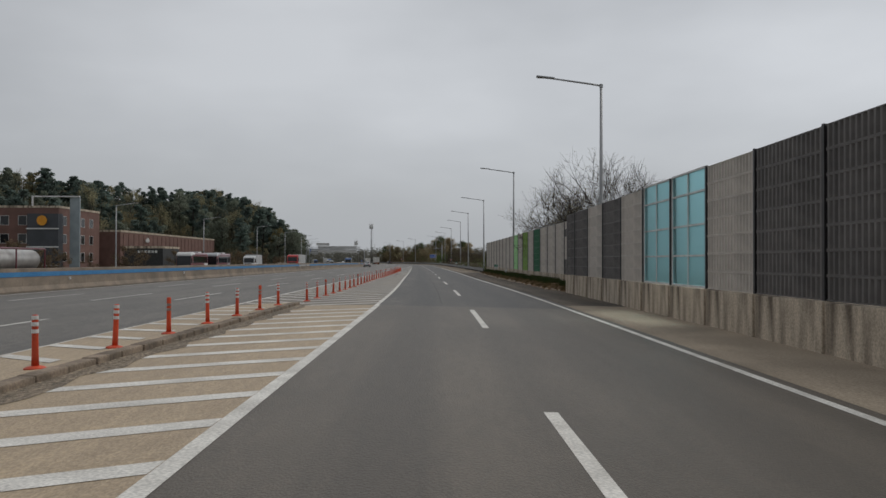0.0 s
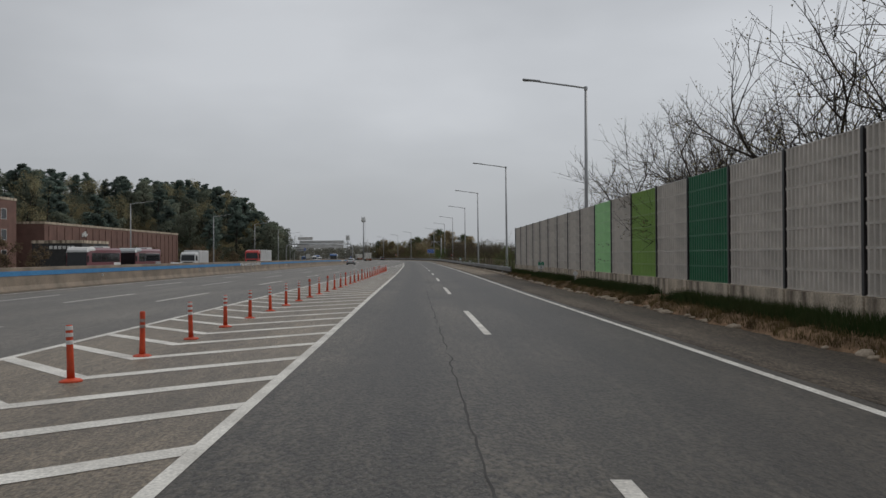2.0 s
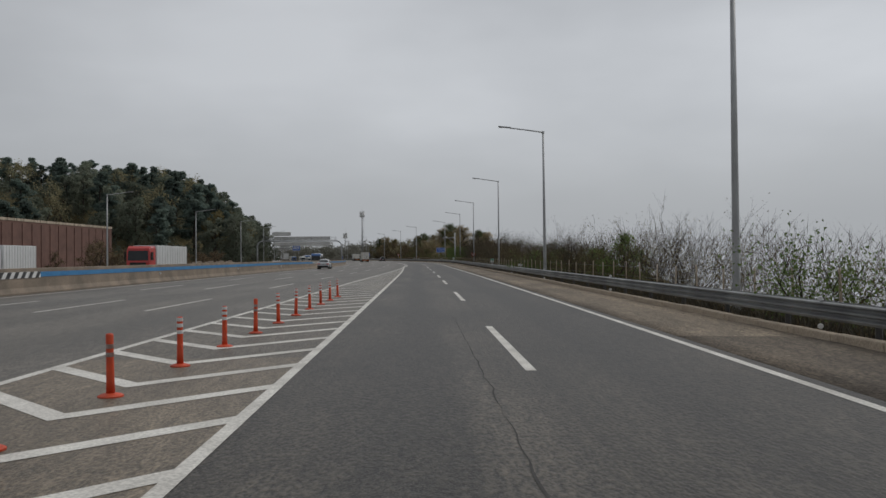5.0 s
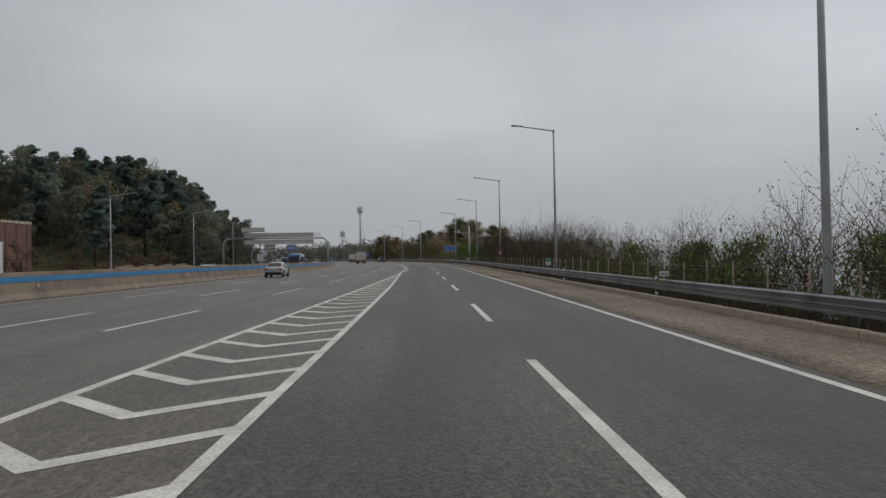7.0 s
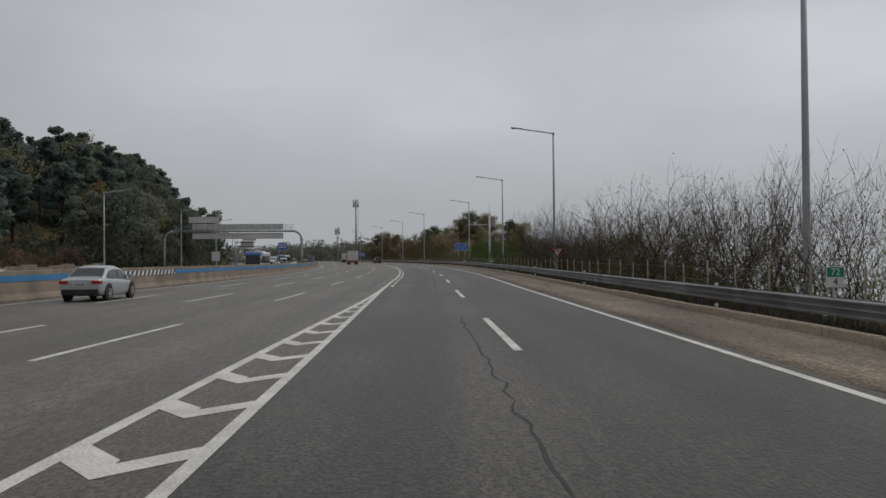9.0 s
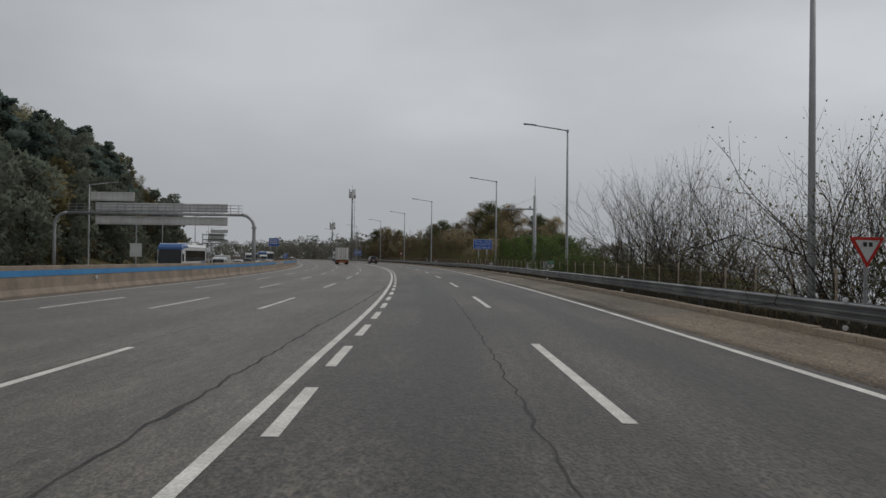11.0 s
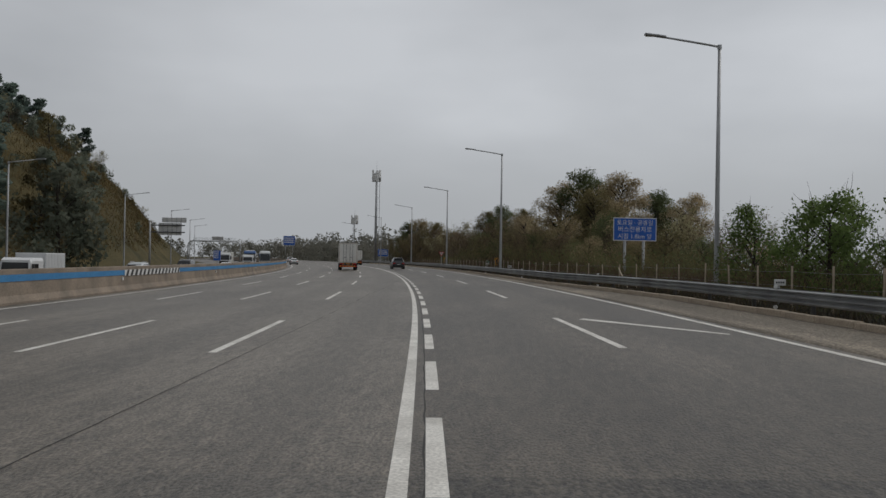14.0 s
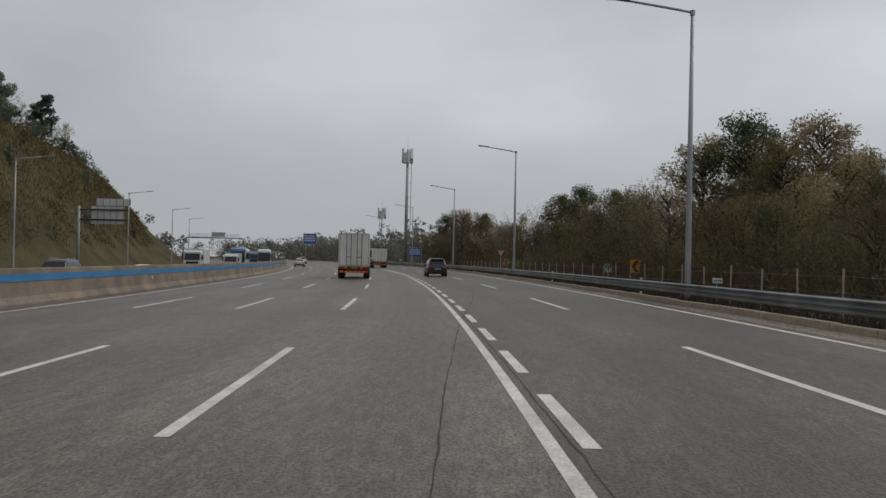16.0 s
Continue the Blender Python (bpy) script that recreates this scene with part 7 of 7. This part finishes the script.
def cab_unit(ob, coat, W, y0, H):
    """A truck cab whose front is at y0, towards +y."""
    bm = bmesh.new()
    secs = []
    for y, a, b, k in ((y0 - 2.1, 0.75, H, 0.98), (y0 - 0.5, 0.55, H, 1.0), (y0 - 0.15, 0.5, H * 0.93, 0.99), (y0 - 0.03, 0.5, H * 0.55, 0.97), (y0, 0.5, H * 0.5, 0.95)):
        w = W / 2 * k
        secs.append([(w * 0.95, y, a), (w, y, a + 0.15), (w, y, b - 0.2), (w * 0.92, y, b), (-w * 0.92, y, b), (-w, y, b - 0.2), (-w, y, a + 0.15), (-w * 0.95, y, a)])
    loft(bm, secs)
    c = part("cab", bm, coat, ob)
    bm = bmesh.new()
    vs = [(-W * 0.44, y0 + 0.0, H * 0.56), (W * 0.44, y0 + 0.0, H * 0.56), (W * 0.42, y0 - 0.12, H * 0.86), (-W * 0.42, y0 - 0.12, H * 0.86)]
    a = [bm.verts.new(v) for v in vs]
    b = [bm.verts.new((v[0], v[1] - 0.2, v[2])) for v in vs]
    for f in ((a[0], a[1], a[2], a[3]), (b[3], b[2], b[1], b[0]), (a[0], b[0], b[1], a[1]), (a[1], b[1], b[2], a[2]), (a[2], b[2], b[3], a[3]), (a[3], b[3], b[0], a[0])):
        bm.faces.new(f)
    part("windscreen", bm, DARK_GLASS, c, "dark windscreen")
    for s in (-1, 1):
        block(ob, "side_window", DARK_GLASS, min(s * W * 0.49, s * W * 0.505), max(s * W * 0.49, s * W * 0.505), y0 - 1.3, y0 - 0.35, H * 0.57, H * 0.82, 0.01)
        block(ob, "head_light", LAMP_CLEAR, min(s * W * 0.28, s * W * 0.44), max(s * W * 0.28, s * W * 0.44), y0 - 0.1, y0 + 0.02, 0.75, 0.95, 0.02)
        block(ob, "mirror", CHASSIS, min(s * W * 0.54, s * W * 0.6), max(s * W * 0.54, s * W * 0.6), y0 - 0.3, y0 - 0.1, H * 0.6, H * 0.82, 0.02)
    block(ob, "bumper", CHASSIS, -W * 0.47, W * 0.47, y0 - 0.3, y0 + 0.04, 0.35, 0.7, 0.04)
    block(ob, "grille", CHASSIS, -W * 0.35, W * 0.35, y0 - 0.05, y0 + 0.02, 0.98, H * 0.5, 0.02)
    return c


def truck(label, m, coat, L=9.5, W=2.45, H=3.6, box_mat=None, tail="box", cab_h=3.0, axles=None):
    """Box or tipper truck, front towards +y, rear at -L/2."""
    ob = thing("truck", label, "truck", m, "vehicles on the motorway")
    h = L / 2
    cab_unit(ob, coat, W * 0.97, h, cab_h)
    bm = bmesh.new()
    for s in (-0.4, 0.3):
        box(bm, s, s + 0.12, -h + 0.1, h - 0.6, 0.75, 1.0)
    part("chassis", bm, CHASSIS, ob)
    for y in (axles or (h - 1.2, -h + 2.3, -h + 1.1)):
        for s in (-1, 1):
            wheel(ob, s * (W / 2 - 0.2), y, 0.48, 0.34 if y > 0 else 0.5)
    bx0, bx1 = -h, h - 2.35
    if tail == "box":
        b = block(ob, "box_body", box_mat, -W / 2, W / 2, bx0 + 0.05, bx1, 1.02, H, 0.03)
        bm = bmesh.new()
        for x in (-W / 2 + 0.02, W / 2 - 0.12):
            box(bm, x, x + 0.1, bx0, bx0 + 0.049, 1.02, H)
        for z in (1.02, H - 0.12):
            box(bm, -W / 2 + 0.12, W / 2 - 0.12, bx0, bx0 + 0.049, z, z + 0.12)
        part("rear_frame", bm, PANEL_GREY, b)
        for s in (-1, 1):
            d = block(ob, "rear_door", box_mat, 0.01 if s > 0 else -W / 2 + 0.13, W / 2 - 0.13 if s > 0 else -0.01, bx0 + 0.0, bx0 + 0.045, 1.16, H - 0.14, 0.01)
            for x in (0.25, 0.62):
                bm = bmesh.new()
                tube(bm, [(s * x, bx0 - 0.03, 1.1), (s * x, bx0 - 0.03, H - 0.08)], 0.022, 6)
                part("lock_bar", bm, POST_DARK, d)
            bm = bmesh.new()
            box(bm, min(s * 0.2, s * 0.6), max(s * 0.2, s * 0.6), bx0 - 0.05, bx0 - 0.005, 1.75, 1.82)
            part("door_handle", bm, STEEL, d)
        k = 12
        for s in (-1, 1):
            bm = bmesh.new()
            for i in range(k + 1):
                y = bx0 + 0.1 + (bx1 - bx0 - 0.25) * i / k
                box(bm, min(s * W / 2, s * (W / 2 + 0.03)), max(s * W / 2, s * (W / 2 + 0.03)), y, y + 0.06, 1.05, H - 0.05)
            part("side_ribs", bm, box_mat, b)
    elif tail == "tipper":
        bm = bmesh.new()
        secs = []
        for y, e in ((bx0, 0.0), (bx0 + 0.4, 0.02), (bx1, 0.0)):
            w = W / 2
            secs.append([(w * 0.8, y, 1.15), (w, y, 1.5 + e), (w, y, H), (w - 0.12, y, H + 0.04), (-w + 0.12, y, H + 0.04), (-w, y, H), (-w, y, 1.5 + e), (-w * 0.8, y, 1.15)])
        loft(bm, secs)
        b = part("tipper_body", bm, box_mat, ob)
        bm = bmesh.new()
        for x in (-0.85, -0.28, 0.28, 0.85):
            box(bm, x - 0.05, x + 0.05, bx0 - 0.06, bx0 - 0.001, 1.3, H - 0.05)
        part("tail_ribs", bm, PANEL_GREY, b)
        bm = bmesh.new()
        tube(bm, [(-W / 2 + 0.1, bx0 + 0.2, H + 0.1), (0, bx0 + 0.5, H + 0.32), (W / 2 - 0.1, bx0 + 0.2, H + 0.1)], 0.05, 6)
        box(bm, -0.5, 0.1, bx0 + 0.3, bx0 + 1.2, H + 0.05, H + 0.3, 0.05)
        part("cover_gear", bm, CHASSIS, b, "rolled cover gear on top")
    elif tail == "tank":
        bm = bmesh.new()
        lathe(bm, [(0.3, bx0 + 0.7), (0.85, bx0 + 0.8), (1.02, bx0 + 1.1), (1.02, bx1 - 0.7), (0.85, bx1 - 0.4), (0.3, bx1 - 0.3)], 22)
        bmesh.ops.rotate(bm, verts=bm.verts, matrix=Matrix.Rotation(radians(-90), 3, "X"))
        bmesh.ops.translate(bm, verts=bm.verts, vec=(0, 0, 2.2))
        part("tank", bm, STEEL_TANK, ob, "dull steel tank", smooth=True)
        bm = bmesh.new()
        for s in (-1, 1):
            for z in (1.12, 3.3):
                tube(bm, [(s * 1.15, bx0 + 0.3, z), (s * 1.15, bx1 - 0.1, z)], 0.08, 6)
            for y in (bx0 + 0.3, bx0 + (bx1 - bx0) * 0.5, bx1 - 0.1):
                tube(bm, [(s * 1.15, y, 1.12), (s * 1.15, y, 3.3)], 0.08, 6)
                tube(bm, [(1.15, y, 3.3), (-1.15, y, 3.3)], 0.07, 6)
        part("tank_frame", bm, PAINT_MAROON, ob, "dark red container frame")
    lb = block(ob, "light_bar", CHASSIS, -W / 2 + 0.05, W / 2 - 0.05, -h - 0.06, -h + 0.1, 0.78, 1.0, 0.01)
    for s in (-1, 1):
        block(ob, "tail_light", TAIL_RED, min(s * 0.7, s * 1.1), max(s * 0.7, s * 1.1), -h - 0.09, -h - 0.061, 0.82, 0.96, 0.01, "red tail light")
        block(ob, "indicator", AMBER, min(s * 0.55, s * 0.69), max(s * 0.55, s * 0.69), -h - 0.09, -h - 0.061, 0.82, 0.96, 0.01, "amber indicator")
    under = block(ob, "underrun_bar", SIGN_RED, -W / 2 + 0.08, W / 2 - 0.08, -h - 0.05, -h + 0.05, 0.5, 0.66, 0.01, "red and yellow striped rear bar")
    for i in range(6):
        x = -W / 2 + 0.12 + i * (W - 0.3) / 6
        bm = bmesh.new()
        f = [bm.verts.new(v) for v in ((x, -h - 0.053, 0.505), (x + 0.18, -h - 0.053, 0.505), (x + 0.28, -h - 0.053, 0.655), (x + 0.1, -h - 0.053, 0.655))]
        bm.faces.new(f)
        part("yellow_stripe", bm, SIGN_YELLOW, under)
    pl = block(ob, "number_plate", SIGN_YELLOW, -0.26, 0.26, -h - 0.085, -h - 0.062, 0.83, 0.97, 0.003, "yellow plate")
    bm = bmesh.new()
    for i in range(4):
        box(bm, -0.2 + 0.105 * i, -0.13 + 0.105 * i, -h - 0.09, -h - 0.0855, 0.86, 0.94)
    part("plain_bars", bm, BLACK, pl)
    return ob


def coach(label, m, coat, trim, L=11.8, W=2.5, H=3.45):
    """Front towards +y."""
    ob = thing("bus", label, "bus", m, "vehicles on the motorway")
    h = L / 2
    bm = bmesh.new()
    secs = []
    for y, a, b, k in ((-h, 0.5, H - 0.25, 0.96), (-h + 0.2, 0.35, H, 1.0), (h - 0.7, 0.35, H, 1.0), (h - 0.15, 0.35, H - 0.35, 0.99), (h, 0.4, H * 0.5, 0.96)):
        w = W / 2 * k
        secs.append([(w * 0.95, y, a), (w, y, a + 0.1), (w, y, b - 0.25), (w * 0.9, y, b), (-w * 0.9, y, b), (-w, y, b - 0.25), (-w, y, a + 0.1), (-w * 0.95, y, a)])
    loft(bm, secs)
    b = part("body", bm, coat, ob)
    for s in (-1, 1):
        k = 6
        for i in range(k):
            y = -h + 0.6 + (L - 2.0) * i / k
            block(ob, "side_window", DARK_GLASS, min(s * W * 0.499, s * (W / 2 + 0.012)), max(s * W * 0.499, s * (W / 2 + 0.012)), y + 0.03, y + (L - 2.0) / k - 0.03, H * 0.5, H * 0.82, 0.0)
        block(ob, "side_stripe", trim, min(s * W * 0.499, s * (W / 2 + 0.01)), max(s * W * 0.499, s * (W / 2 + 0.01)), -h + 0.3, -h + 2.8, 0.5, H * 0.48, 0.0, "coloured side stripe")
        block(ob, "head_light", LAMP_CLEAR, min(s * 0.75, s * 1.1), max(s * 0.75, s * 1.1), h - 0.12, h + 0.01, 0.65, 0.85, 0.02)
        block(ob, "mirror", CHASSIS, min(s * 1.28, s * 1.42), max(s * 1.28, s * 1.42), h - 0.1, h + 0.15, H * 0.5, H * 0.72, 0.02)
        for y in (h - 2.3, -h + 2.9):
            wheel(ob, s * (W / 2 - 0.16), y, 0.48, 0.3)
    bm = bmesh.new()
    vs = [(-W * 0.46, h + 0.03, H * 0.36), (W * 0.46, h + 0.03, H * 0.36), (W * 0.45, h - 0.06, H * 0.84), (-W * 0.45, h - 0.06, H * 0.84)]
    a = [bm.verts.new(v) for v in vs]
    c = [bm.verts.new((v[0], v[1] - 0.3, v[2])) for v in vs]
    for f in ((a[0], a[1], a[2], a[3]), (c[3], c[2], c[1], c[0]), (a[0], c[0], c[1], a[1]), (a[1], c[1], c[2], a[2]), (a[2], c[2], c[3], a[3]), (a[3], c[3], c[0], a[0])):
        bm.faces.new(f)
    part("windscreen", bm, DARK_GLASS, ob, "large dark windscreen")
    block(ob, "roof_unit", SIGN_BACK, -0.8, 0.8, -h + 3.0, -h + 5.4, H - 0.02, H + 0.22, 0.06)
    bm = bmesh.new()
    secs = []
    for y, top, low in ((h - 2.6, H + 0.02, H - 0.3), (h - 2.2, H + 0.1, H - 0.34), (h - 0.75, H + 0.09, H - 0.4), (h - 0.3, H - 0.02, H * 0.84), (h - 0.06, H - 0.3, H * 0.85)):
        w = W / 2 + 0.012
        secs.append([(w, y, low), (w, y, top - 0.26), (w * 0.9, y, top), (-w * 0.9, y, top), (-w, y, top - 0.26), (-w, y, low)])
    loft(bm, secs)
    part("roof_front", bm, trim, ob, "coloured front roof cap")
    return ob


def stand(x, y, turn, sink=0.0):
    return pose(x, y, height(x, y) - sink, 0, 0, turn)


# same direction, beyond the camera's way
car("dark grey-black sport utility car seen from behind", stand(dash_line(425) - 1.6, 427.5, heading(425)), PAINT_BLACK)
truck("white box truck with grey rear doors and striped bumper", stand(dash_line(418) - 9.3, 420.5, heading(418)), PAINT_WHITE, 9.8, 2.5, 3.75, BOX_GREY)
truck("white tipper truck with a covered body", stand(dash_line(490) - 3.6, 492, heading(490)), PAINT_WHITE, 8.6, 2.5, 3.2, BOX_GREY, "tipper")
car("silver saloon car in the far lane", stand(main_line(215.5) - 11.8, 216.8, heading(215)), PAINT_SILVER, 4.55, 1.8, 1.47, "saloon")
car("white saloon car far ahead", stand(main_line(502) - 12.6, 502, heading(502)), PAINT_WHITE, 4.7, 1.83, 1.47, "saloon")
car("white sport utility car far ahead", stand(main_line(560) - 9, 560, heading(560)), PAINT_WHITE)


def opposite(y, w, extra=0.0):
    x = main_line(y) + w
    return pose(x, y, height(x, y) - 0.3, 0, 0, heading(y) + 180)


# oncoming carriageway
truck("white tractor with a steel tank in a dark red frame", opposite(58, -33.5), PAINT_WHITE, 15.5, 2.5, 3.4, None, "tank", 3.55, (6.2, 2.6, -4.4, -5.7, -7.0))
coach("dark red coach on the oncoming carriageway", opposite(128, -35), PAINT_MAROON, SIGN_BACK)
coach("maroon coach behind another on the oncoming carriageway", opposite(143, -34.5), PAINT_MAROON, PAINT_SILVER)
truck("white box lorry on the oncoming carriageway", opposite(158, -31), PAINT_WHITE, 8.5, 2.4, 3.3, PAINT_WHITE)
truck("red lorry with a long pale box body", opposite(183, -26), PAINT_RED, 14.5, 2.5, 3.5, PAINT_WHITE, "box", 3.4, (6.0, 2.4, -4.2, -5.4, -6.6))
car("white hatchback on the oncoming carriageway", opposite(118, -22), PAINT_WHITE, 4.2, 1.8, 1.55, "suv")
car("silver car on the oncoming carriageway", opposite(222, -20), PAINT_SILVER, 4.6, 1.85, 1.65, "suv")
car("grey car on the oncoming carriageway", opposite(246, -24), PAINT_SILVER, 4.6, 1.85, 1.6, "suv")
coach("white coach with orange and blue rear stripes", opposite(318, -22.3), PAINT_WHITE, PAINT_BLUE)
truck("small white flatbed lorry", opposite(352, -24), PAINT_WHITE, 5.6, 1.9, 2.4, PAINT_WHITE, "box", 2.1)
car("white car on the oncoming carriageway", opposite(363, -20), PAINT_WHITE, 4.5, 1.82, 1.5, "saloon")
car("silver sport utility car on the oncoming carriageway", opposite(377, -24.5), PAINT_SILVER)
car("dark van on the oncoming carriageway", opposite(402, -25), PAINT_BLACK, 4.9, 1.92, 1.9)
car("white saloon behind a van on the oncoming carriageway", opposite(409, -21), PAINT_WHITE, 4.6, 1.82, 1.48, "saloon")
truck("white lorry in the oncoming queue", opposite(463, -27), PAINT_WHITE, 8.5, 2.4, 3.2, BOX_GREY)
truck("white small lorry in the oncoming queue", opposite(474, -23), PAINT_WHITE, 6.5, 2.1, 2.7, PAINT_WHITE, "box", 2.5)
coach("white coach with a dark front in the oncoming queue", opposite(488, -23), PAINT_WHITE, PAINT_BLUE)
coach("grey coach in the oncoming queue", opposite(512, -19.5), PAINT_SILVER, PAINT_WHITE)
truck("blue lorry in the oncoming queue", opposite(545, -22), PAINT_BLUE, 8.5, 2.4, 3.3, BOX_GREY)
